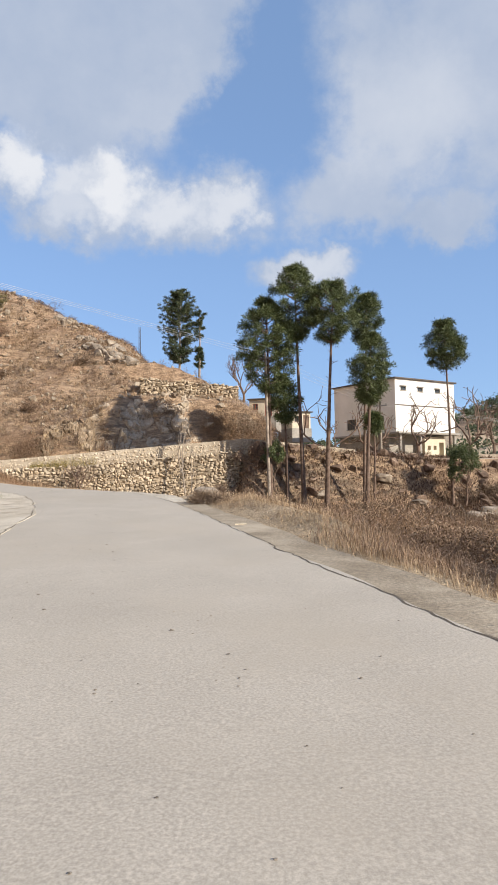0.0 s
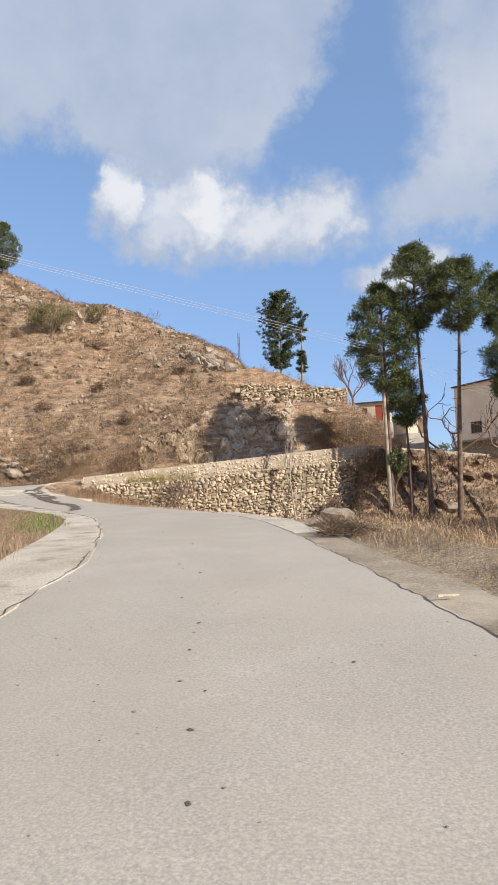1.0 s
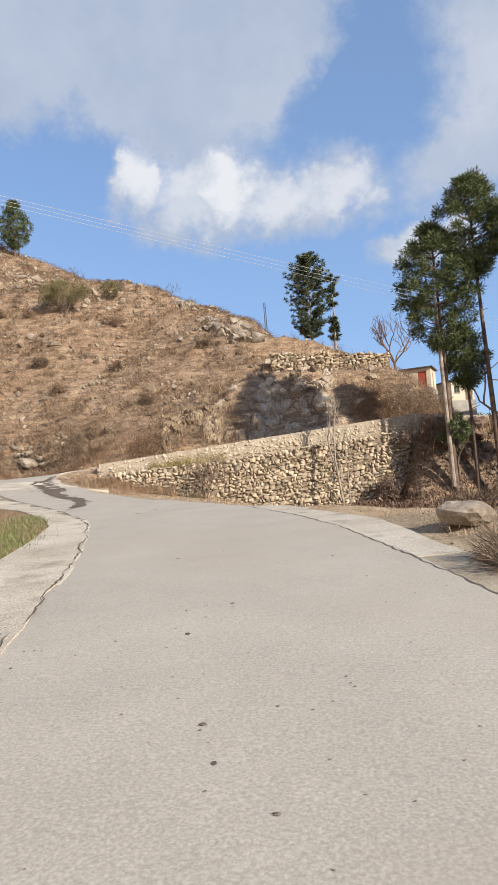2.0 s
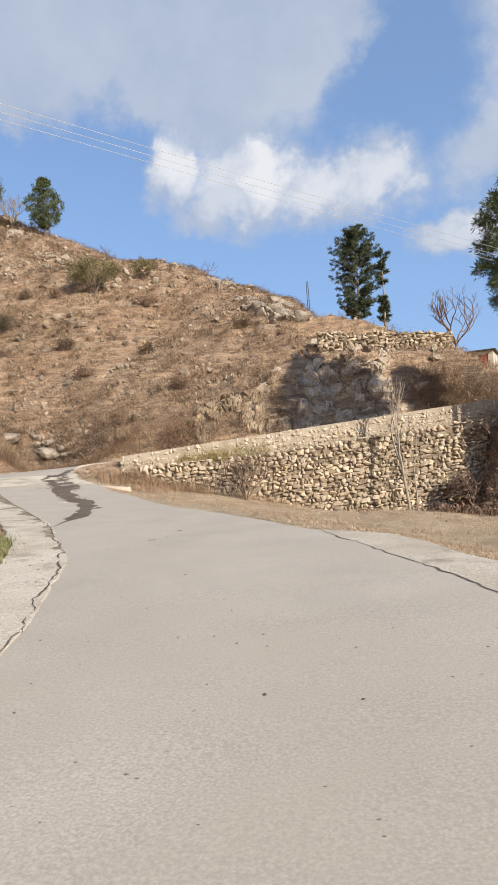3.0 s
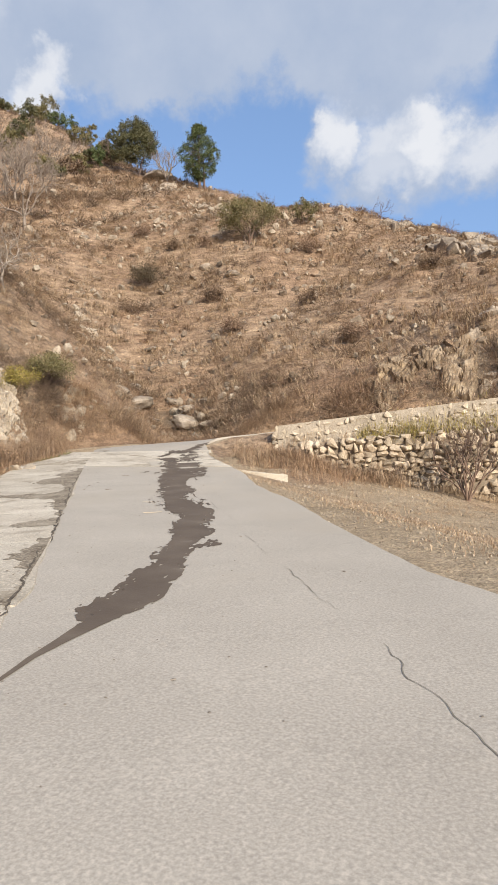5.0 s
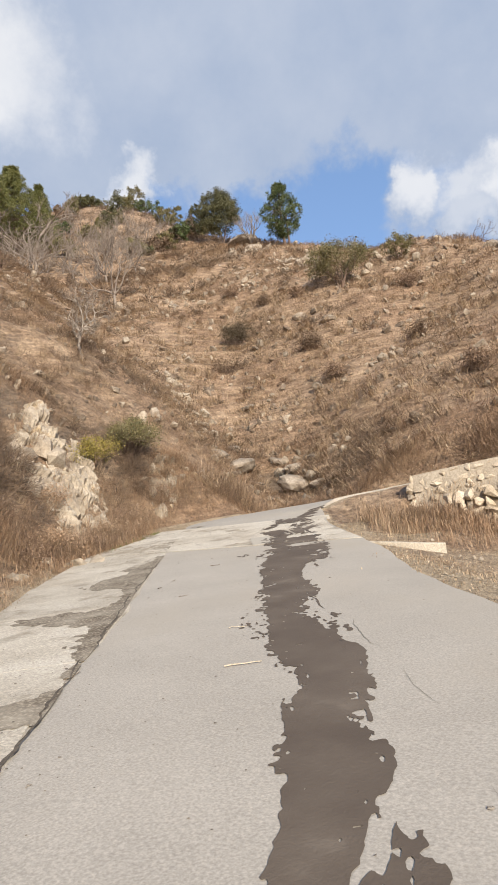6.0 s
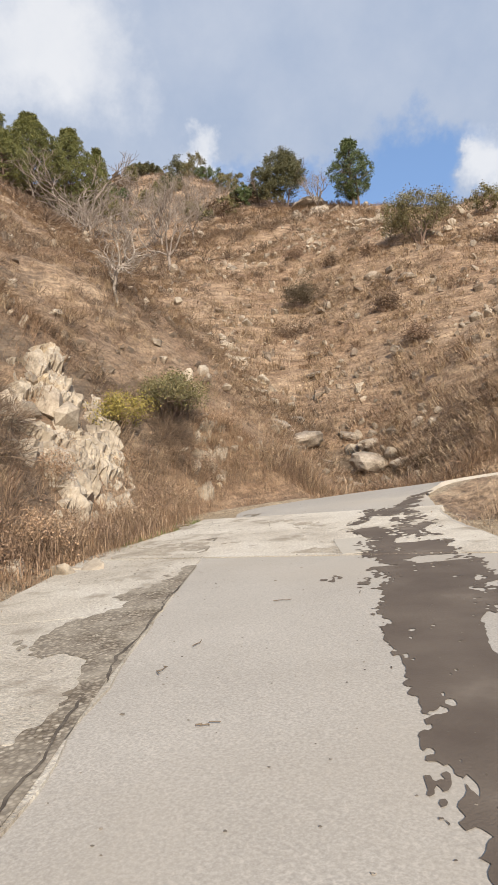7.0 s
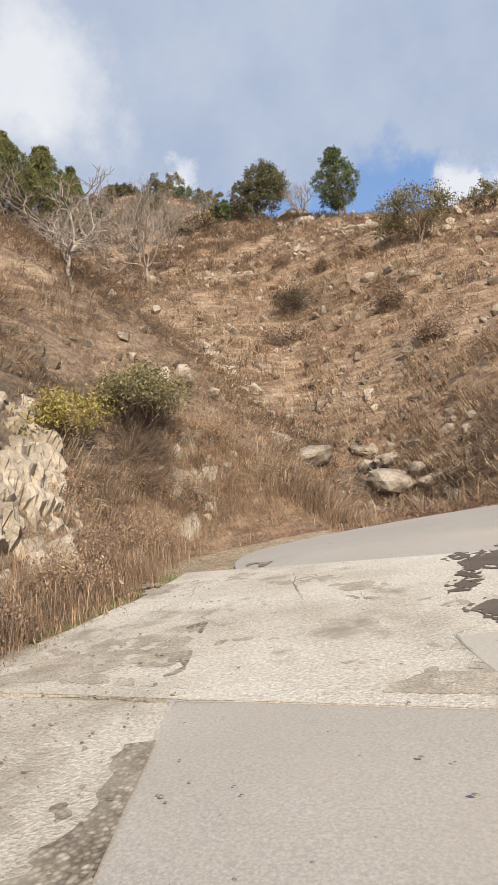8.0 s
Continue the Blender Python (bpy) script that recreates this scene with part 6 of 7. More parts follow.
for k, (x, y) in enumerate([(-33.5, 96.8), (-30.0, 99.0), (-25.8, 97.4), (-21.0, 90.0), (-46.0, 103.5), (-44.0, 101.5)]):
    bare_tree(x, y, r.uniform(1.4, 2.6), 0.8, 110 + k, TWIG, 4, "small leafless sapling on the skyline", "sapling", 0.035, stems=2, fork=(2, 4), group="saplings on the skyline")


# ---------------------------------------------------------------- grass
def grass(name, x, y, blades, tall, wide, tuft, droop, material, label, seed, sink=0.02, z=None, mat=0.25):
    """Tufts of blades at x, y, each blade bent over in two steps and drooping downhill."""
    r = np.random.default_rng(seed)
    gx, gy = slope_of(x, y)
    z = ground(x, y) if z is None else z
    n = len(x) * blades
    rep = lambda a: np.repeat(a, blades)
    size = np.repeat(r.uniform(0.55, 1.35, len(x)), blades)
    bx, by = rep(x) + r.normal(0, tuft, n) * size, rep(y) + r.normal(0, tuft, n) * size
    bz = rep(z) + rep(gx) * (bx - rep(x)) + rep(gy) * (by - rep(y)) - sink
    h = tall * size * r.uniform(0.5, 1.2, n)
    a = r.uniform(0, 2 * np.pi, n)
    lean = np.abs(r.normal(mat, 0.3, n))
    ux, uy = np.cos(a) * lean - rep(gx) * droop, np.sin(a) * lean - rep(gy) * droop
    sx, sy = -np.sin(a), np.cos(a)
    w = wide * r.uniform(0.6, 1.4, n) / 2
    p0 = np.stack([bx, by, bz], 1)
    p1 = p0 + np.stack([ux * h * 0.35, uy * h * 0.35, h * 0.62], 1)
    p2 = p0 + np.stack([ux * h, uy * h, h * (1.0 - 0.35 * np.hypot(ux, uy))], 1)
    side = np.stack([sx * w, sy * w, 0 * w], 1)
    verts = np.stack([p0, p1 + side, p1 - side, p2], 1).reshape(-1, 3)
    k = 4 * np.arange(n)[:, None]
    faces = np.concatenate([k + [0, 1, 2], k + [2, 1, 3]], 0)
    return bulk(name, verts, faces, material, None, label, "grass", "stuff")


def scatter(n, x0, x1, y0, y1, r):
    return r.uniform(x0, x1, n), r.uniform(y0, y1, n)


def wall_front(x, y):
    return (x - WALL_A[0]) * WALL_NORMAL[0] + (y - WALL_A[1]) * WALL_NORMAL[1]


UMBER = foliage("umber_growth", (0.085, 0.05, 0.034), (0.24, 0.15, 0.10), 0.85)
g = np.random.default_rng(5)
# The hillside: matted grass that hangs over level folds
x, y = scatter(50000, -80, 2, 56, 114, g)
d = road_near(x, y)[0]
fold = np.mod((ground(x, y) + 0.45 * rough(x, y, 5.0, 144) + 0.2 * rough(x, y, 1.6, 149)) / 0.72, 1.0)
bald = rough(x, y, 3.0, 141) + 0.6 * rough(x, y, 1.1, 142)
k = (d > 3.3) & (wall_front(x, y) > 4.8) & (bald + g.uniform(-1, 1, len(x)) > -0.6) & ((fold < 0.3) | (g.random(len(x)) < 0.14))
k &= ~((np.hypot((x + 8.8) / 5.0, (y - 61.9) / 2.6) < 1) & (g.random(len(x)) < 0.75))
x, y = x[k], y[k]
half = rough(x, y, 8.0, 143) + g.normal(0, 0.6, len(x)) > 0.0
grass("hill_grass", x[half], y[half], 11, 0.5, 0.034, 0.22, 1.0, TANNED, "reddish dry grass over the hillside", 1, mat=1.1)
grass("hill_grass", x[~half], y[~half], 11, 0.5, 0.034, 0.22, 1.0, STRAW, "straw-coloured dry grass over the hillside", 2, mat=1.1)
x, y = scatter(8000, -140, -66, 50, 140, g)
k = (rough(x, y, 4.0, 148) + g.uniform(-1, 1, len(x)) > -0.4) & (x < -70)
grass("hill_grass", x[k], y[k], 6, 0.5, 0.07, 0.4, 0.7, STRAW_RED, "dry grass over the upper slope", 15, mat=0.55)
x, y = scatter(1400, -140, -60, 60, 140, g)
mounds = np.stack([x, y, ground(x, y) + 0.2], 1)
bulk("hill_scrub", *needles(mounds, 1.0, 50, 0.6, 0.07, g, 0.5, 0.7), SCRUB, None, "brown leafless scrub on the upper slope", "scrub", "stuff")
# Low brown scrub in patches
x, y = scatter(7500, -80, 0, 57, 112, g)
k = (road_near(x, y)[0] > 4.2) & (wall_front(x, y) > 5.5) & (rough(x, y, 1.7, 145) + 0.5 * rough(x, y, 7.0, 146) + g.uniform(-0.2, 0.2, len(x)) > 0.55)
x, y = x[k], y[k]
mounds = np.stack([x, y, ground(x, y) + 0.12], 1)
bulk("hill_scrub", *needles(mounds, 0.55, 46, 0.34, 0.03, g, 0.5, 0.7), SCRUB, None, "low brown leafless scrub on the hillside", "scrub", "stuff")
# Hanging growth over the foot of the slope
run = g.uniform(-6, 26, 900)
p = WALL_A + WALL_DIR * run[:, None] + WALL_NORMAL * (g.normal(7.3, 0.9, 900) + 0.6 * rough(run, run * 0, 3.0, 147))[:, None]
k = (road_near(p[:, 0], p[:, 1])[0] > 3.8) & (np.hypot((p[:, 0] + 8.8) / 5, (p[:, 1] - 61.6) / 2.6) > 1) & ((np.hypot((p[:, 0] + 16.4) / 3.0, (p[:, 1] - 59.6) / 1.7) > 1) | (g.random(900) < 0.25))
p = p[k]
mounds = np.stack([p[:, 0], p[:, 1], ground(p[:, 0], p[:, 1]) + 0.2], 1)
bulk("slope_scrub", *needles(mounds, 0.6, 44, 0.5, 0.022, g, 0.2, 0.8), RUSSET, None, "russet leafless scrub over the foot of the slope", "scrub", "stuff")
# Tall reeds hanging over the foot of the slope
run = g.uniform(-9, 28, 2600)
p = WALL_A + WALL_DIR * run[:, None] + WALL_NORMAL * (6.6 + np.abs(g.normal(0, 1.0, 2600)) + 0.6 * rough(run, run * 0, 3.0, 147))[:, None]
k = (road_near(p[:, 0], p[:, 1])[0] > 4.3) & (np.hypot((p[:, 0] + 8.8) / 4.6, (p[:, 1] - 61.6) / 2.4) > 1) & ((np.hypot((p[:, 0] + 16.4) / 3.0, (p[:, 1] - 59.6) / 1.7) > 1) | (g.random(2600) < 0.25)) & (np.hypot(p[:, 0] + 32.0, p[:, 1] - 59.6) > 2.6)
p = p[k]
pale = rough(p[:, 0], p[:, 1], 2.0, 158) + g.normal(0, 0.4, len(p)) > -0.1
grass("slope_weeds", p[pale, 0], p[pale, 1], 13, 0.8, 0.017, 0.2, 0.5, STRAW_RED, "tall russet dry grass over the foot of the slope", 41, mat=0.8)
grass("slope_weeds", p[~pale, 0], p[~pale, 1], 13, 0.8, 0.017, 0.2, 0.45, TANNED, "tan weeds over the foot of the slope", 42, mat=0.8)
# The nearer slope on the left
x, y = scatter(7600, -52, -24, 36, 64, g)
d, side, _, _ = road_near(x, y)
k = (d > 3.3) & (side > 0) & (rough(x, y, 2.0, 151) + 0.5 * rough(x, y, 0.8, 152) + g.uniform(-1, 1, len(x)) > -0.45)
k &= ~((np.hypot((x + 29.3) / 1.9, (y - 44.6) / 2.2) < 1) & (g.random(len(x)) < 0.96))
x, y = x[k], y[k]
half = rough(x, y, 5.0, 153) + g.normal(0, 0.4, len(x)) > 0
grass("slope_grass", x[half], y[half], 22, 0.26, 0.013, 0.17, 0.7, STRAW_RED, "reddish dry grass on the slope beside the road", 3, mat=0.75)
grass("slope_grass", x[~half], y[~half], 22, 0.26, 0.013, 0.17, 0.7, TANNED, "straw-coloured dry grass on the slope beside the road", 4, mat=0.75)
x, y = scatter(4200, -46, -25, 38, 62, g)
k = (road_near(x, y)[0] > 3.6) & (road_near(x, y)[1] > 0) & (rough(x, y, 3.0, 155) + g.uniform(-0.5, 0.5, len(x)) > 0.05) & (np.hypot(x + 29.3, y - 44.6) > 2)
mounds = np.stack([x[k], y[k], ground(x[k], y[k]) + 0.1], 1)
bulk("slope_scrub", *needles(mounds, 0.32, 50, 0.26, 0.014, g, 0.5, 0.7), SCRUB, None, "low brown leafless scrub on the slope beside the road", "scrub", "stuff")
# Tussocks that break up the slopes
x, y = scatter(5200, -48, -25, 38, 63, g)
d, side, _, _ = road_near(x, y)
k = (d > 4.2) & (side > 0) & (rough(x, y, 1.5, 157) + g.uniform(-0.4, 0.4, len(x)) > 0.2) & (np.hypot((x + 29.3) / 1.8, (y - 44.5) / 2.1) > 1)
x, y = x[k], y[k]
half = g.random(len(x)) < 0.5
grass("slope_tussocks", x[half], y[half], 26, 0.48, 0.013, 0.07, 0.75, STRAW, "pale drooping grass tussocks on the slope beside the road", 61, mat=0.75)
grass("slope_tussocks", x[~half], y[~half], 26, 0.42, 0.013, 0.07, 0.75, RUSSET, "russet drooping tussocks on the slope beside the road", 62, mat=0.75)
x, y = scatter(6000, -78, 0, 57, 112, g)
k = (road_near(x, y)[0] > 4.6) & (wall_front(x, y) > 6.0) & (rough(x, y, 2.2, 159) + g.uniform(-0.4, 0.4, len(x)) > 0.25)
x, y = x[k], y[k]
half = g.random(len(x)) < 0.55
grass("hill_tussocks", x[half], y[half], 20, 0.62, 0.034, 0.09, 0.9, STRAW, "pale drooping grass tussocks on the hillside", 63, mat=0.75)
grass("hill_tussocks", x[~half], y[~half], 20, 0.55, 0.034, 0.09, 0.9, RUSSET, "russet drooping tussocks on the hillside", 64, mat=0.75)
# Weeds along the left ditch
s, lat = g.uniform(26, 66, 7000), np.abs(g.normal(0, 1.1, 7000))
lat = lat + 0.15 + np.array([shoulder_left(S_START + v) for v in s])
lat = np.where(s > 54.5, lat + np.interp(s, [54.5, 57], [0.1, 1.6]), lat)
x, y, _ = road_point(S_START + s, lat, 0)
k = rough(x, y, 1.6, 161) + g.uniform(-0.8, 0.8, len(x)) > -0.3
grass("ditch_grass", x[k & (s > 48.5)], y[k & (s > 48.5)], 12, 0.3, 0.008, 0.14, 0.1, STRAW_RED, "reddish weeds along the ditch", 5, mat=0.9)
grass("ditch_grass", x[k & (s <= 48.5)], y[k & (s <= 48.5)], 12, 0.17, 0.008, 0.14, 0.1, TANNED, "short tan weeds along the ditch", 54, mat=0.9)
s, lat = g.uniform(43, 63, 3600), np.abs(g.normal(0, 0.9, 3600))
lat = lat ** 0.8 + 0.3 + np.array([shoulder_left(S_START + v) for v in s]) + np.interp(s, [43, 48, 50, 54.5, 57], [1.1, 0.9, 0.0, 0.1, 1.6])
x, y, _ = road_point(S_START + s, lat, 0)
pick = rough(x, y, 1.2, 162) + g.normal(0, 0.3, len(x))
a, b, c = pick > 0.25, (pick <= 0.25) & (pick > -0.25), pick < -0.45
grass("ditch_grass", x[a], y[a], 12, 0.66, 0.007, 0.16, 0.15, STRAW_RED, "tall reddish weeds in the ditch", 51, mat=0.8)
grass("ditch_grass", x[b], y[b], 12, 0.6, 0.007, 0.16, 0.15, TANNED, "tall straw-coloured grass in the ditch", 52, mat=0.8)
grass("ditch_grass", x[c], y[c], 12, 0.6, 0.008, 0.14, 0.15, RUSSET, "dark russet weeds in the ditch", 53, mat=0.8)
for k in range(26):
    a = 43 + 17 * ((k * 0.618) % 1)
    q = shoulder_left(S_START + a) + 0.55 + abs(float(g.normal(0, 0.7))) + float(np.interp(a, [43, 48, 50, 54.5, 57], [1.1, 0.9, 0.0, 0.1, 1.6]))
    x0, y0, _ = road_point(S_START + a, q, 0)
    h = float(g.uniform(0.6, 1.15))
    twig_bush(float(x0), float(y0), h, h * 1.1, 300 + k, (STRAW_RED, TANNED, RUSSET)[k % 3], "dry brown weed with many thin stalks in the ditch", "weed", 11, 4, 7, 0.022, 0.09, TAN_TWIG, "weeds in the ditch", "weed", thick=0.008, keep=0.8)
s = g.uniform(4, 40, 6500)
lat = np.array([shoulder_left(S_START + v) for v in s]) + 0.12 + np.abs(g.normal(0, 1.5, 6500))
x, y, _ = road_point(S_START + s, lat, 0)
near = s < 18
grass("verge_grass", x[near], y[near], 11, 0.3, 0.008, 0.12, 0.1, TANNED, "dry straw grass on the verge", 6, mat=0.5)
grass("verge_grass", x[~near], y[~near], 11, 0.13, 0.008, 0.12, 0.1, TANNED, "short trampled grass on the verge", 65, mat=0.9)
# The verge on the right, falling away to the pines
s, lat = g.uniform(-4, 25, 8500), -3.15 - np.abs(g.normal(0, 2.6, 8500))
x, y, _ = road_point(S_START + s, lat, 0)
thick_here = rough(x, y, 2.4, 171) + 0.5 * rough(x, y, 0.9, 172)
k = (lat < -3.45 + 0.45 * rough(x, y, 1.3, 165) - np.interp(s, [18, 25], [0, 1.6])) & (thick_here + g.uniform(-0.7, 0.7, len(x)) > -0.5)
x, y, thick_here = x[k], y[k], thick_here[k]
a = thick_here + g.normal(0, 0.5, len(x)) - np.interp(s[k], [9, 16], [-0.25, 0.55]) - np.interp(lat[k], [-4.6, -3.6], [0, 0.8])
grass("verge_grass", x[a > 0.35], y[a > 0.35], 12, 0.36, 0.008, 0.16, 0.1, RUSSET, "tall brownish dry grass on the verge", 7, mat=0.8)
b = (a <= 0.35) & (a > -0.25)
far_on = s[k] > 12.5
grass("verge_grass", x[b & ~far_on], y[b & ~far_on], 11, 0.28, 0.008, 0.16, 0.1, TANNED, "straw-coloured dry grass on the verge", 19, mat=0.8)
grass("verge_grass", x[b & far_on], y[b & far_on], 11, 0.3, 0.008, 0.16, 0.1, STRAW, "pale straw grass on the verge", 69, mat=0.8)
grass("verge_grass", x[a <= -0.25], y[a <= -0.25], 11, 0.16, 0.008, 0.16, 0.1, STRAW, "low flattened dry grass on the verge", 20, mat=0.8)
# Leafless shrubs standing in it
for k in range(50):
    a = 3 + 11 * ((k * 0.618) % 1)
    q = -4.4 - abs(float(g.normal(0, 1.6))) - 0.04 * a
    x0, y0, _ = road_point(S_START + a, q, 0)
    h = float(g.uniform(0.6, 1.15)) * (1.3 if q < -6 else 1.0) * (1.15 if a < 15 else 0.8)
    twig_bush(float(x0), float(y0), h, h * 1.2, 200 + k, (RUSSET, UMBER_LEAF, TANNED)[k % 3], "dry russet shrub with bare twigs on the verge", "shrub", 12, 4, 4, 0.022, 0.12, (TAN_TWIG, TWIG, GREY_TWIG)[k % 3], "shrubs on the verge", "shrub", thick=0.015, keep=0.7)
s, lat = g.uniform(22, 27, 300), g.normal(2.6, 0.3, 300)
x, y, _ = road_point(S_START + s, lat, 0)
grass("green_grass", x, y, 12, 0.16, 0.008, 0.10, 0.0, GREEN, "fresh green grass at the concrete edge", 16)
s = g.uniform(27, 31.5, 420)
x, y, _ = road_point(S_START + s, np.array([shoulder_left(S_START + v) for v in s]) + 0.12 + np.abs(g.normal(0, 0.5, 420)), 0)
grass("green_grass", x, y, 14, 0.15, 0.009, 0.12, 0.0, GREEN, "fresh green grass beside the concrete strip", 71)
s, lat = g.uniform(51, 55, 160), g.normal(2.45, 0.2, 160)
x, y, _ = road_point(S_START + s, lat, 0)
grass("green_grass", x, y, 12, 0.14, 0.008, 0.09, 0.0, GREEN, "fresh green grass by the slab", 17)
# Weeds among the rocks by the bend
x, y = g.normal(-32.2, 2.0, 420), g.normal(59.6, 1.2, 420)
k = (road_near(x, y)[0] > 3.5) & (np.hypot(x + 32.4, y - 60.8) > 0.9)
grass("ditch_grass", x[k], y[k], 14, 0.36, 0.012, 0.14, 0.2, STRAW_RED, "dry weeds among the rocks by the bend", 30, mat=0.5)
# Tufts rooted in the joints of the rock cutting
x, y = g.normal(-29.3, 0.9, 46), g.normal(44.5, 1.2, 46)
grass("tussock_grass", x, y, 26, 0.34, 0.008, 0.09, 0.8, TANNED, "dry grass tufts in the joints of the rock", 28, mat=0.7, z=ground(x, y) + 0.22)
# Drooping tussocks over the top of the rock cutting
x, y = g.normal(-31.2, 0.9, 130), g.normal(43.6, 1.3, 130)
k = road_near(x, y)[0] > 5.5
grass("tussock_grass", x[k], y[k], 22, 0.55, 0.010, 0.14, 0.85, STRAW_RED, "long drooping grass over the rock cutting", 18, mat=0.9)
x, y = np.r_[g.normal(-29.9, 0.6, 90), g.normal(-30.5, 0.35, 34)], np.r_[g.normal(42.0, 0.6, 90), g.normal(48.8, 0.45, 34)]
mounds = np.stack([x, y, ground(x, y) + 0.2], 1)
bulk("slope_scrub", *needles(mounds, 0.5, 110, 0.4, 0.010, g, 0.3, 0.8), SCRUB, None, "dark leafless brush beside the rock cutting", "scrub", "stuff")
x, y = g.normal(-27.6, 0.9, 70), g.normal(41.5, 0.7, 70)
k = road_near(x, y)[0] > 4.6
mounds = np.stack([x[k], y[k], ground(x[k], y[k]) + 0.2], 1)
bulk("slope_scrub", *needles(mounds, 0.45, 100, 0.34, 0.012, g, 0.2, 0.8), SCRUB, None, "dark tangled brush hanging beside the rock cutting", "scrub", "stuff")
# Cut brush heaped on the verge
x, y = g.normal(-1.1, 0.3, 28), g.normal(18.25, 0.26, 28)
x, y = np.clip(x, -1.5, -0.7), np.clip(y, 17.85, 18.65)
mounds = np.stack([x, y, ground(x, y) + 0.04 + 0.26 * g.random(28) * np.exp(-(((x + 1.1) / 0.45) ** 2))], 1)
bulk("brush_pile", *needles(mounds, 0.2, 70, 0.24, 0.009, g, 0.15, 0.6), SCRUB, None, "heap of cut dry brushwood on the verge", "brushwood", "stuff")
# Between the road and the wall
x, y = scatter(11000, -21, 14, 28, 54, g)
d, side, _, _ = road_near(x, y)
f = wall_front(x, y)
k = (d > 2.9) & (f < -0.7) & (side < 0) & (rough(x, y, 2.6, 181) + 0.5 * rough(x, y, 0.9, 182) + g.uniform(-0.7, 0.7, len(x)) > -0.45 - 0.05 * np.maximum(x + 10, 0))
grass("waste_grass", x[k], y[k], 9, 0.09, 0.014, 0.2, 0.1, STRAW, "sparse trampled dry grass below the wall", 8, mat=1.0)
pale = k & (rough(x, y, 1.6, 189) > 0.1)
grass("waste_grass", x[pale], y[pale] + 0.1, 9, 0.07, 0.014, 0.3, 0.1, STRAW, "pale flattened straw below the wall", 68, mat=1.0)
k &= rough(x, y, 1.1, 187) + 0.4 * rough(x, y, 4.0, 188) > 0.3
grass("waste_grass", x[k] + 0.2, y[k], 12, 0.11, 0.009, 0.2, 0.1, TANNED, "brown tufts of dry grass below the wall", 29, mat=0.95)
x, y = g.normal(-18.9, 1.4, 800), g.normal(48.6, 1.0, 800)
k = (road_near(x, y)[0] > 4.3) & (wall_front(x, y) < -0.25)
grass("waste_grass", x[k], y[k], 11, 0.5, 0.010, 0.14, 0.0, STRAW_RED, "tall dry weeds at the end of the wall", 9, mat=0.7)
x, y = g.normal(-20.0, 0.9, 620), g.normal(47.9, 1.0, 620)
k = (road_near(x, y)[0] > 4.4) & (wall_front(x, y) < -0.6)
half = g.random(len(x)) < 0.5
grass("waste_grass", x[k & half], y[k & half], 13, 0.6, 0.010, 0.18, 0.1, TANNED, "tall pale weeds on the inside of the bend", 66, mat=0.5)
grass("waste_grass", x[k & ~half], y[k & ~half], 13, 0.34, 0.010, 0.18, 0.1, STRAW, "pale straw grass on the inside of the bend", 67, mat=0.6)
run = g.uniform(-1, 31, 1100)
p = WALL_A + WALL_DIR * run[:, None] - WALL_NORMAL * (0.6 + np.abs(g.normal(0, 0.35, 1100)))[:, None]
k = rough(run, run * 0, 1.8, 185) + g.uniform(-0.5, 0.5, 1100) > 0
grass("waste_grass", p[k, 0], p[k, 1], 10, 0.4, 0.011, 0.12, 0.0, STRAW, "dry weeds at the foot of the wall", 13)
run = g.uniform(-0.5, 4.5, 260)
p = WALL_A + WALL_DIR * run[:, None] - WALL_NORMAL * (0.55 + np.abs(g.normal(0, 0.4, 260)))[:, None]
grass("waste_grass", p[:, 0], p[:, 1], 12, 0.7, 0.011, 0.16, 0.0, TANNED, "tall dry weeds against the end of the wall", 33, mat=0.6)
# Weeds that hang over the walls
run = g.uniform(0.5, 20, 420)
p = WALL_A + WALL_DIR * run[:, None] - WALL_NORMAL * g.uniform(0.1, 0.4, 420)[:, None]
grass("wall_weeds", p[:, 0], p[:, 1], 8, 0.24, 0.010, 0.08, 0.0, STRAW, "weeds on the ledge of the retaining wall", 10, z=np.array([ledge(q) for q in run]) - 0.08)
run = g.uniform(1.5, 19.5, 230)
high = g.uniform(0.1, 0.95, 230)
k = rough(run, high * 3, 1.6, 190) + g.uniform(-0.4, 0.4, 230) > 0.05
run, high = run[k], high[k]
p = WALL_A + WALL_DIR * run[:, None] - WALL_NORMAL * 0.58
grass("wall_weeds", p[:, 0], p[:, 1], 11, 0.26, 0.009, 0.16, 0.5, RUSSET, "brown dry weeds rooted in the joints of the wall", 70, mat=0.6, z=np.array([foot(a) + (ledge(a) - foot(a)) * b for a, b in zip(run, high)]))
run = g.uniform(3.0, 8.0, 260)
p = WALL_A + WALL_DIR * run[:, None] - WALL_NORMAL * g.uniform(0.05, 0.4, 260)[:, None]
grass("wall_weeds", p[:, 0], p[:, 1], 12, 0.24, 0.012, 0.1, 0.0, YELLOWISH, "yellow-green grass on the wall's ledge", 14, z=np.array([ledge(q) for q in run]) + 0.03)
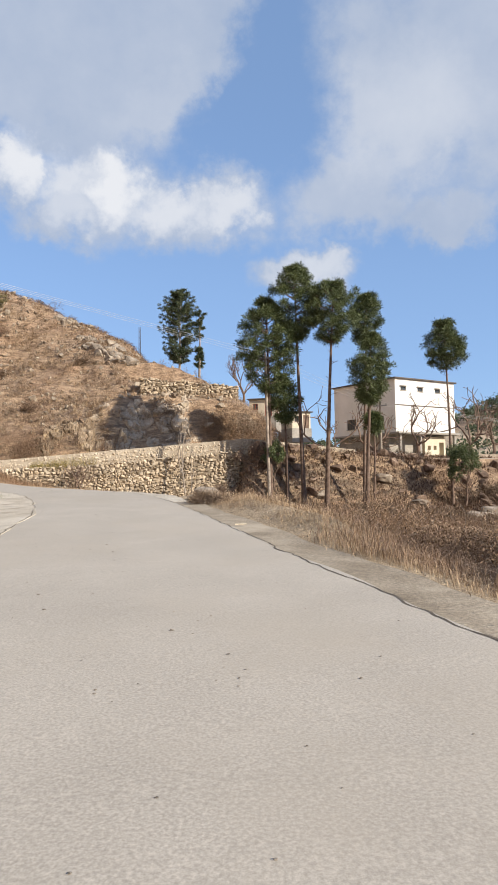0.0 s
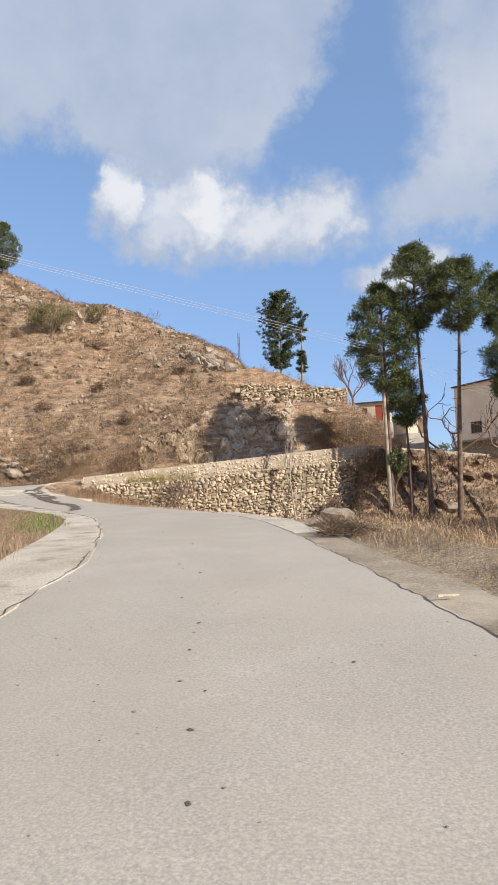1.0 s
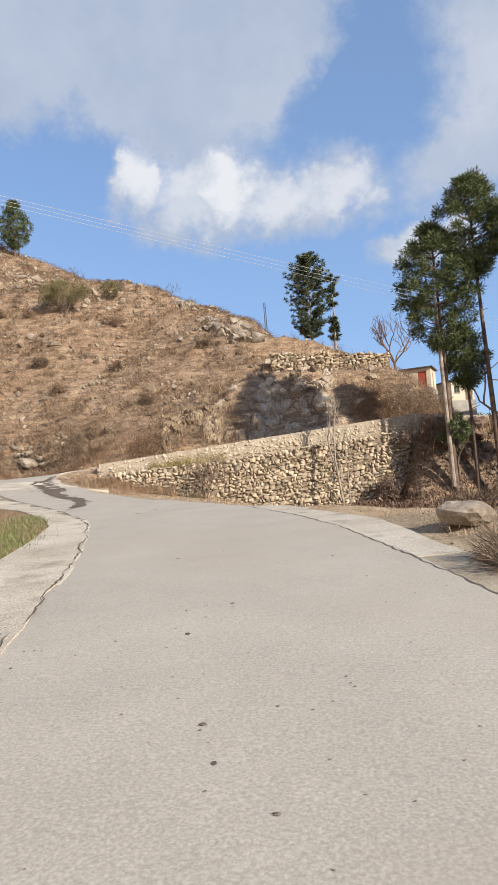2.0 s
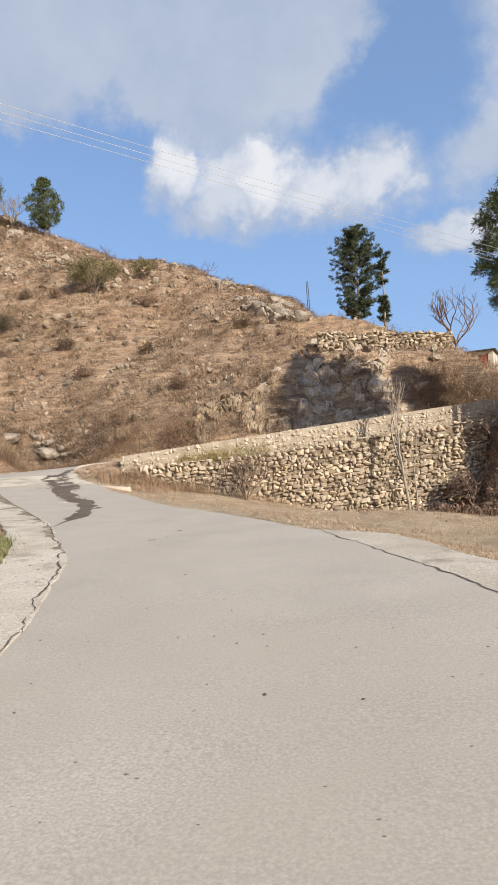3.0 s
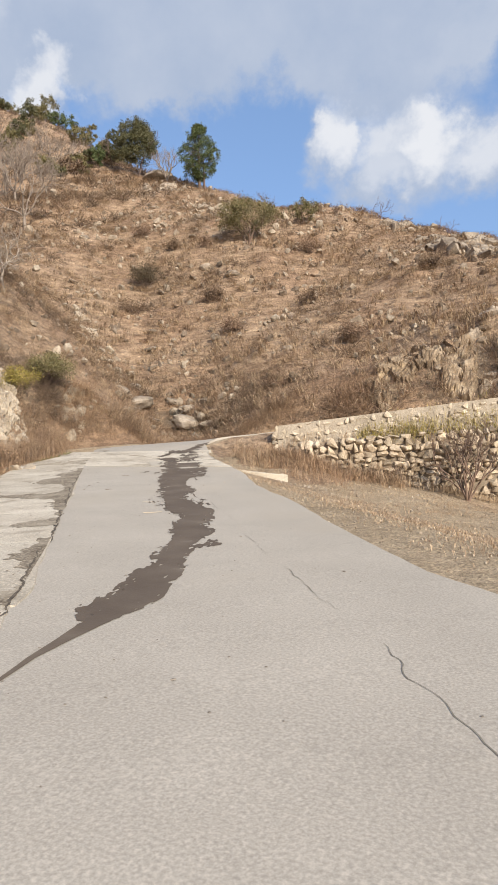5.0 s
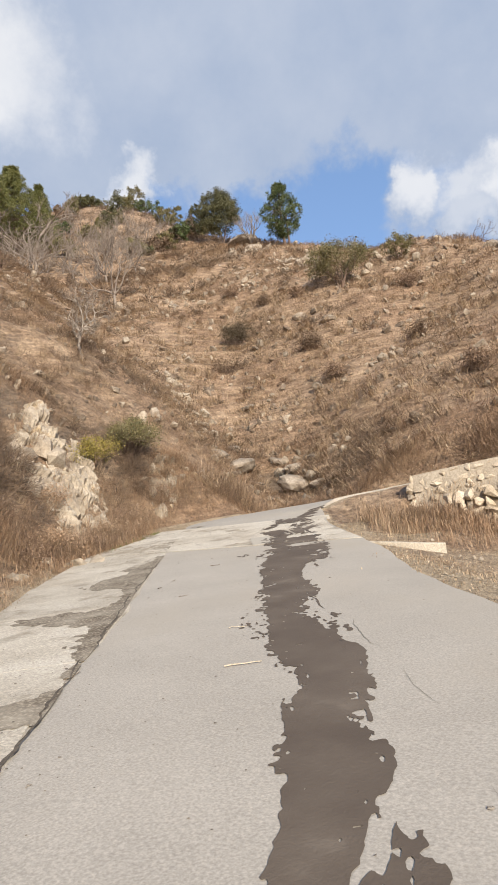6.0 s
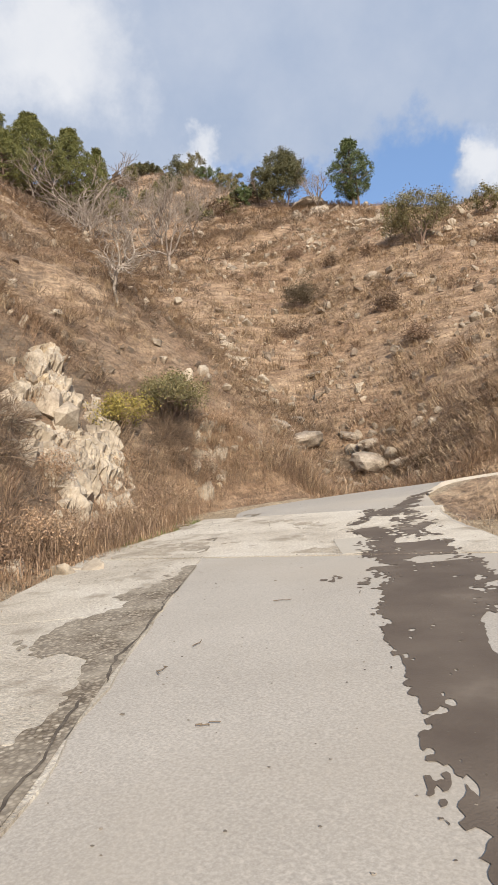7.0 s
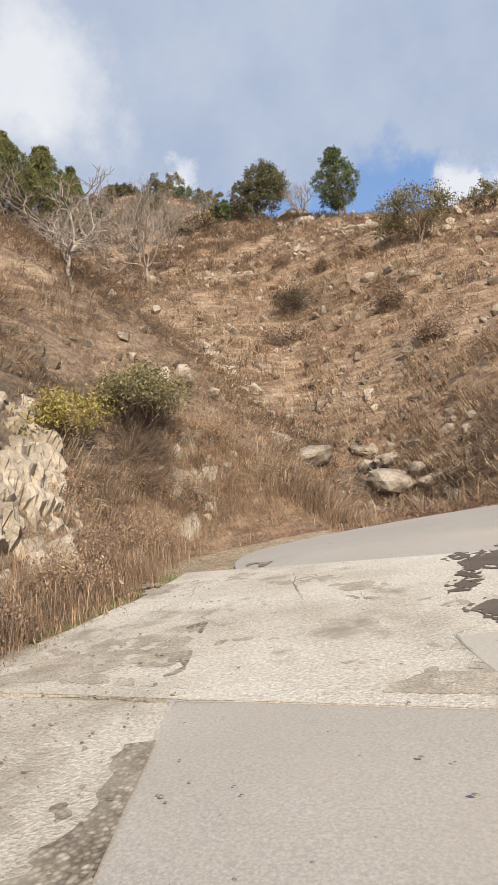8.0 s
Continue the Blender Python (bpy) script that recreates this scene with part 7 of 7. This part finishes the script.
# The bank below the house
x, y = scatter(20000, -4, 34, 44, 70, g)
k = (wall_front(x, y) < -0.6) | (x > 9)
k &= rough(x, y, 4, 191) + g.uniform(-0.8, 0.8, len(x)) > -0.55
k &= road_near(x, y)[0] > 3
grass("bank_grass", x[k], y[k], 7, 0.38, 0.07, 0.28, 0.3, UMBER, "dark reddish dry growth over the bank below the house", 11, mat=0.8)
x, y = scatter(4600, -5, 40, 43, 72, g)
k = ((wall_front(x, y) < -0.8) | (x > 9)) & (road_near(x, y)[0] > 6.0) & (x > 1.0) & (rough(x, y, 4.0, 195) + g.uniform(-0.6, 0.6, len(x)) > -0.05)
mounds = np.stack([x[k], y[k], ground(x[k], y[k]) + 0.25], 1)
bulk("bank_scrub", *needles(mounds, 0.75, 70, 0.45, 0.045, g, 0.5, 0.8), SCRUB, None, "brown leafless scrub on the bank below the house", "scrub", "stuff")
x, y = scatter(1300, 0.5, 16, 49, 61, g)
k = (wall_front(x, y) < -1.0) & (road_near(x, y)[0] > 9.0)
mounds = np.stack([x[k], y[k], ground(x[k], y[k]) + 0.15], 1)
bulk("bank_scrub", *needles(mounds, 0.6, 90, 0.4, 0.025, g, 0.5, 0.8), SCRUB, None, "dense brown brushwood under the pines", "scrub", "stuff")
x, y = scatter(1500, 3, 24, 8, 46, g)
k = road_near(x, y)[0] > 6.5
mounds = np.stack([x[k], y[k], ground(x[k], y[k]) + 0.25], 1)
bulk("bank_scrub", *needles(mounds, 0.55, 80, 0.28, 0.010, g, 0.5, 0.8), RUSSET, None, "brown leafless scrub on the low ground", "scrub", "stuff")


# ---------------------------------------------------------------- house, hut, pole, cables
PLASTER = surface("white_plaster", [(0.3, (0.70, 0.69, 0.66)), (0.6, (0.80, 0.79, 0.77)), (0.8, (0.84, 0.83, 0.81))], 0.5, 0.85, 6, 0.12, 0.15, 0.01, stain=((0.55, 0.53, 0.48), 0.35, 0.62, 0.85))
GREY_PLASTER = surface("grey_block_wall", [(0.3, (0.25, 0.235, 0.21)), (0.6, (0.34, 0.32, 0.29)), (0.8, (0.42, 0.40, 0.36))], 0.7, 0.92, 8, 0.3, 0.3, 0.02)
CREAM = surface("cream_plaster", [(0.3, (0.52, 0.46, 0.36)), (0.7, (0.66, 0.60, 0.48))], 0.8, 0.88, 8, 0.2, 0.2, 0.01)
ROOF = surface("dark_roof_edge", [(0.3, (0.06, 0.05, 0.045)), (0.7, (0.12, 0.10, 0.09))], 1.0, 0.8, 10)
RED_PAINT = surface("red_paint", [(0.3, (0.30, 0.055, 0.035)), (0.7, (0.42, 0.09, 0.05))], 2.0, 0.6, 20, 0.2)
FRAME = surface("dark_window_frame", [(0.3, (0.07, 0.055, 0.045)), (0.7, (0.13, 0.10, 0.08))], 2.0, 0.6, 20, 0.2)
STEEL = surface("galvanised_steel", [(0.3, (0.32, 0.33, 0.34)), (0.7, (0.45, 0.46, 0.47))], 3.0, 0.5, 30, 0.2, metal=0.6)
WIRE = surface("aluminium_wire", [(0.3, (0.55, 0.55, 0.54)), (0.7, (0.7, 0.7, 0.69))], 3.0, 0.4, 30, 0.1, metal=0.4)


def glass():
    m, nt, bsdf = nodes_of("window_glass")
    bsdf.inputs["Base Color"].default_value = (0.05, 0.06, 0.07, 1)
    bsdf.inputs["Roughness"].default_value = 0.08
    return m


GLASS = glass()


def wall_with_holes(length, height, thick, holes):
    """A wall in the xz plane from the origin, from y = 0 (outer face) to y = thick, cut by openings (x0, z0, x1, z1)."""
    xs = sorted({0.0, length, *(v for h in holes for v in (h[0], h[2]))})
    specs = []
    for a, b in zip(xs, xs[1:]):
        c = (a + b) / 2
        z = 0.0
        for h in sorted((h for h in holes if h[0] < c < h[2]), key=lambda h: h[1]):
            if h[1] > z:
                specs.append((a, 0, z, b, thick, h[1]))
            z = h[3]
        if z < height:
            specs.append((a, 0, z, b, thick, height))
    bm = boxes(*specs)
    bmesh.ops.remove_doubles(bm, verts=bm.verts[:], dist=0.0005)
    return bm


def window(parent, m, x0, z0, x1, z1, bars=2, thick=0.25, frame_material=None):
    """A window set back in its opening: frame with bars, pane, sill."""
    fm = FRAME if frame_material is None else frame_material
    t = 0.06
    specs = [(x0, 0.08, z0, x0 + t, 0.14, z1), (x1 - t, 0.08, z0, x1, 0.14, z1), (x0 + t, 0.08, z0, x1 - t, 0.14, z0 + t), (x0 + t, 0.08, z1 - t, x1 - t, 0.14, z1)]
    for k in range(bars):
        c = x0 + (x1 - x0) * (k + 1) / (bars + 1)
        specs.append((c - 0.03, 0.085, z0 + t, c + 0.03, 0.135, z1 - t))
    w = part("window", boxes(*specs), fm, parent)
    w.matrix_basis = m
    part("pane", boxes((x0 + t, 0.105, z0 + t, x1 - t, 0.115, z1 - t)), GLASS, w)
    part("sill", boxes((x0 - 0.06, -0.07, z0 - 0.07, x1 + 0.06, 0.06, z0 - 0.002), bevel=0.01), GREY_PLASTER, w)
    return w


def house():
    ob = thing("house", (16.9, 73.1, 3.4), "white plastered two-storey house on a grey block basement", "house", turn=33.0)
    W, L, base, top = 10.1, 10.5, 2.8, 8.9
    side = Matrix.Translation((0, L, base)) @ Matrix.Rotation(-math.pi / 2, 4, "Z")
    face = Matrix.Translation((0, 0, base))
    small = [(0.9, 4.8, 1.8, 5.25), (3.7, 4.8, 4.6, 5.25), (6.7, 4.8, 7.6, 5.25)]
    wall = part("wall", wall_with_holes(W, 6.1, 0.25, small), PLASTER, ob)
    wall.matrix_basis = face
    for h in small:
        window(ob, face, *h, bars=1)
        part("hood", boxes((h[0] - 0.12, -0.3, h[3] + 0.06, h[2] + 0.12, -0.002, h[3] + 0.13), bevel=0.01), PLASTER, ob, "small plastered hood over the window").matrix_basis = face
    big = [(2.3, 0.7, 4.0, 1.95), (7.0, 0.7, 8.6, 1.95)]
    wall = part("wall", wall_with_holes(L - 0.25, 6.1, 0.25, big), PLASTER, ob)
    wall.matrix_basis = side
    for h in big:
        window(ob, side, *h, bars=3)
    part("wall", boxes((W - 0.25, 0.25, base, W, L, top)), PLASTER, ob)
    part("wall", boxes((0.25, L - 0.25, base, W - 0.25, L, top)), PLASTER, ob)
    part("floor", boxes((-0.3, -0.7, base - 0.22, W + 0.2, L + 0.2, base - 0.002), bevel=0.02), GREY_PLASTER, ob, "grey overhanging floor slab")
    part("cornice", boxes((-0.05, -0.05, base + 3.05, W + 0.05, -0.002, base + 3.16)), ROOF, ob, "thin dark string course")
    part("roof", boxes((-0.25, -0.25, top + 0.002, W + 0.25, L + 0.25, top + 0.16), bevel=0.02), ROOF, ob, "flat roof slab with a dark edge")
    door_hole = [(4.3, -0.3, 5.6, 2.0)]
    part("basement", boxes((0.4, 1.5, -1.2, W - 0.2, L - 0.4, base - 0.224)), GREY_PLASTER, ob, "grey block basement wall")
    part("annex", wall_with_holes(3.6, 2.5, 1.2, [(0.5, 1.0, 1.0, 1.5), (1.5, 1.0, 2.0, 1.5), (2.5, 0.02, 3.3, 1.9)]), CREAM, ob, "cream plastered porch wall").matrix_basis = Matrix.Translation((4.9, 0.2, -0.2))
    part("annex_base", boxes((4.7, 0.0, -1.6, 8.8, 1.45, -0.202)), GREY_PLASTER, ob)
    for k in (0.15, 3.4, 9.4):
        part("pillar", boxes((k, -0.45, -1.4, k + 0.3, -0.15, base - 0.224)), GREY_PLASTER, ob)
    return ob


house()


def hut(x, y, z, turn, wide, deep, tall, label, paint, door_label):
    ob = thing("hut", (x, y, z), label, "hut", turn=turn)
    holes = [(wide * 0.12, 0.9, wide * 0.12 + 0.75, 1.75), (wide * 0.6, 0.0, wide * 0.6 + 0.95, 1.95)]
    part("wall", wall_with_holes(wide, tall, 0.22, holes), CREAM, ob)
    window(ob, Matrix(), *holes[0], bars=1, frame_material=paint)
    part("door", boxes((wide * 0.6 + 0.02, 0.06, 0.0, wide * 0.6 + 0.93, 0.11, 1.93), bevel=0.01), paint, ob, door_label)
    side = Matrix.Translation((wide, 0, 0)) @ Matrix.Rotation(math.pi / 2, 4, "Z")
    dh = [(deep * 0.3, 0.0, deep * 0.3 + 0.95, 1.9)]
    part("wall", wall_with_holes(deep, tall, 0.22, dh), CREAM, ob).matrix_basis = side @ Matrix.Translation((0.23, 0, 0)) @ Matrix.Scale((deep - 0.23) / deep, 4, (1, 0, 0))
    d = part("door", boxes((deep * 0.3 + 0.1, 0.06, 0.0, deep * 0.3 + 1.2, 0.11, 1.9)), paint, ob, door_label)
    d.matrix_basis = side
    part("wall", boxes((0, 0.222, 0, 0.22, deep, tall)), CREAM, ob)
    part("wall", boxes((0.222, deep - 0.22, 0, wide - 0.222, deep, tall)), CREAM, ob)
    part("roof", boxes((-0.3, -0.35, tall + 0.002, wide + 0.3, deep + 0.3, tall + 0.14), bevel=0.02), ROOF, ob, "flat dark roof slab")
    part("foundation", boxes((-0.1, -0.1, -2.0, wide + 0.1, deep + 0.1, -0.002)), GREY_PLASTER, ob)
    return ob


hut(0.4, 88.5, 9.6, -12, 3.6, 4.2, 2.3, "small cream hut with red window and flat roof", RED_PAINT, "red painted door")
hut(6.5, 92.0, 8.2, 25, 3.0, 4.0, 2.3, "small cream outbuilding with a dark roof edge", TWIG, "dark brown wooden door")


def shed():
    ob = thing("water_tank", (-13.2, 92.5, place(-13.2, 92.5) - 0.25), "black plastic water tank on the ridge", "tank")
    bm = bmesh.new()
    bmesh.ops.create_cone(bm, segments=20, radius1=0.75, radius2=0.75, depth=1.2, cap_ends=True, matrix=Matrix.Translation((0, 0, 0.6)))
    bmesh.ops.create_cone(bm, segments=20, radius1=0.75, radius2=0.28, depth=0.25, cap_ends=True, matrix=Matrix.Translation((0, 0, 1.33)))
    part("body", bm, ROOF, ob, smooth=False)
    bm = bmesh.new()
    bmesh.ops.create_cone(bm, segments=16, radius1=0.3, radius2=0.28, depth=0.12, cap_ends=True, matrix=Matrix.Translation((0, 0, 1.5)))
    part("lid", bm, ROOF, ob)


shed()


ARM = -38.0


def pole(x, y, z, tall, label, lean=0.0, lattice=False):
    ob = thing("utility_pole", (x, y, z), label, "pole")
    if lattice:
        w = Wood()
        for a in (-0.14, 0.14):
            for b in (-0.14, 0.14):
                w.limb([(a, b, 0), (a * 0.7, b * 0.7, tall)], [0.035, 0.03], 4)
        for k in range(10):
            z0, z1 = tall * k / 10, tall * (k + 1) / 10
            s = -1 if k % 2 else 1
            w.limb([(-0.12 * s, -0.12, z0), (0.12 * s, -0.12, z1)], [0.02, 0.02], 4)
            w.limb([(-0.12 * s, 0.12, z0), (0.12 * s, 0.12, z1)], [0.02, 0.02], 4)
        solid("post", w.verts, w.faces, STEEL, ob)
    else:
        v, f = tube([(lean * t, 0, tall * t) for t in np.linspace(0, 1, 5)], np.linspace(0.15, 0.10, 5), 10)
        f.append(tuple(range(40, 50)))
        solid("post", v, f, PALE_BARK, ob, "weathered pale post", smooth=False)
    if lattice:
        return ob
    arm = part("crossarm", boxes((-0.72, -0.05, tall - 0.5, 0.72, 0.05, tall - 0.4)), STEEL, ob)
    arm.matrix_basis = Matrix.Translation((lean, 0, 0)) @ Matrix.Rotation(radians(ARM), 4, "Z")
    for k in (-0.62, 0.0, 0.62):
        bm = bmesh.new()
        bmesh.ops.create_cone(bm, segments=8, radius1=0.06, radius2=0.035, depth=0.16, cap_ends=True, matrix=Matrix.Translation((k, 0, tall - 0.32)))
        part("insulator", bm, GREY_PLASTER, ob).matrix_basis = arm.matrix_basis
    return ob


pole(1.75, 52.6, -0.2, 11.7, "leaning pale wooden utility pole carrying power lines", -0.15)
pole(-16.4, 99.4, 20.2, 4.6, "thin steel lattice pole on the ridge", 0, True)
pole(12.4, 59.8, 1.0, 7.2, "short pale wooden utility pole by the bank", 0.0)


def cable(a, b, sag):
    a, b = Vector(a), Vector(b)
    pts = [a.lerp(b, t) - Vector((0, 0, 4 * sag * t * (1 - t))) for t in np.linspace(0, 1, 25)]
    v, f = tube(pts, [0.007] * len(pts), 5)
    ob = solid("power_line", v, f, WIRE)
    return tagged(ob, "thin bare aluminium power line", "cable", "power lines")


for k in range(3):
    o = (-0.62, 0.0, 0.62)[k]
    ax, ay = o * math.cos(radians(ARM)), o * math.sin(radians(ARM))
    cable((1.6 + ax, 52.6 + ay, 11.24), (-47.0 + ax, -8.0 + ay, 14.0), 0.1 + 0.15 * k)
    cable((1.6 + ax, 52.6 + ay, 11.24), (12.4 + ax, 59.8 + ay, 7.94), 0.25)
    cable((12.4 + ax, 59.8 + ay, 7.94), (70.0 + ax, 78.0 + ay, 4.0), 0.8)


# Far woods on the hills beyond the house
def far_woods():
    r = np.random.default_rng(31)
    b, d = r.uniform(-34, -2, 2600), r.uniform(240, 900, 2600)
    x, y = -d * np.sin(np.radians(b)), d * np.cos(np.radians(b))
    k = rough(x, y, 90, 201) + r.uniform(-0.6, 0.6, len(x)) > 0.45 - 0.5 * ramp(d, 420, 700)
    x, y = x[k], y[k]
    z = ground(x, y)
    h = r.uniform(6, 13, len(x))
    tops = []
    for a in range(5):
        tops.append(np.stack([x + r.normal(0, 1.6, len(x)), y + r.normal(0, 1.6, len(x)), z + h * r.uniform(0.3, 0.85, len(x))], 1))
    bulk("far_woods", *leaves(np.concatenate(tops), 2.8, 8, 1.35, r), NEEDLES_DARK, None, "dark pine woods on the distant hills", "woods", "stuff")


far_woods()


# ---------------------------------------------------------------- pieces of the walls
NEAR = 300
for owner, stones, cut, own, rest_material in ((retaining, laid, 10.5, RUBBLE, STONE_REST), (parapet, capped, 15.5, SQUARED, DRESSED_REST), (terrace, stacked, 99, RUBBLE, STONE_REST)):
    near = [m for c, m in stones if c < cut][:NEAR]
    rest = [m for c, m in stones if c >= cut] + [m for c, m in stones if c < cut][NEAR:]
    pick = np.random.default_rng(21)
    for m in near:
        piece("stone", own[int(pick.integers(0, 10))], m, owner)
    if rest:
        joined("stones", [(HULLS[int(pick.integers(0, 10))], m) for m in rest], rest_material, owner)
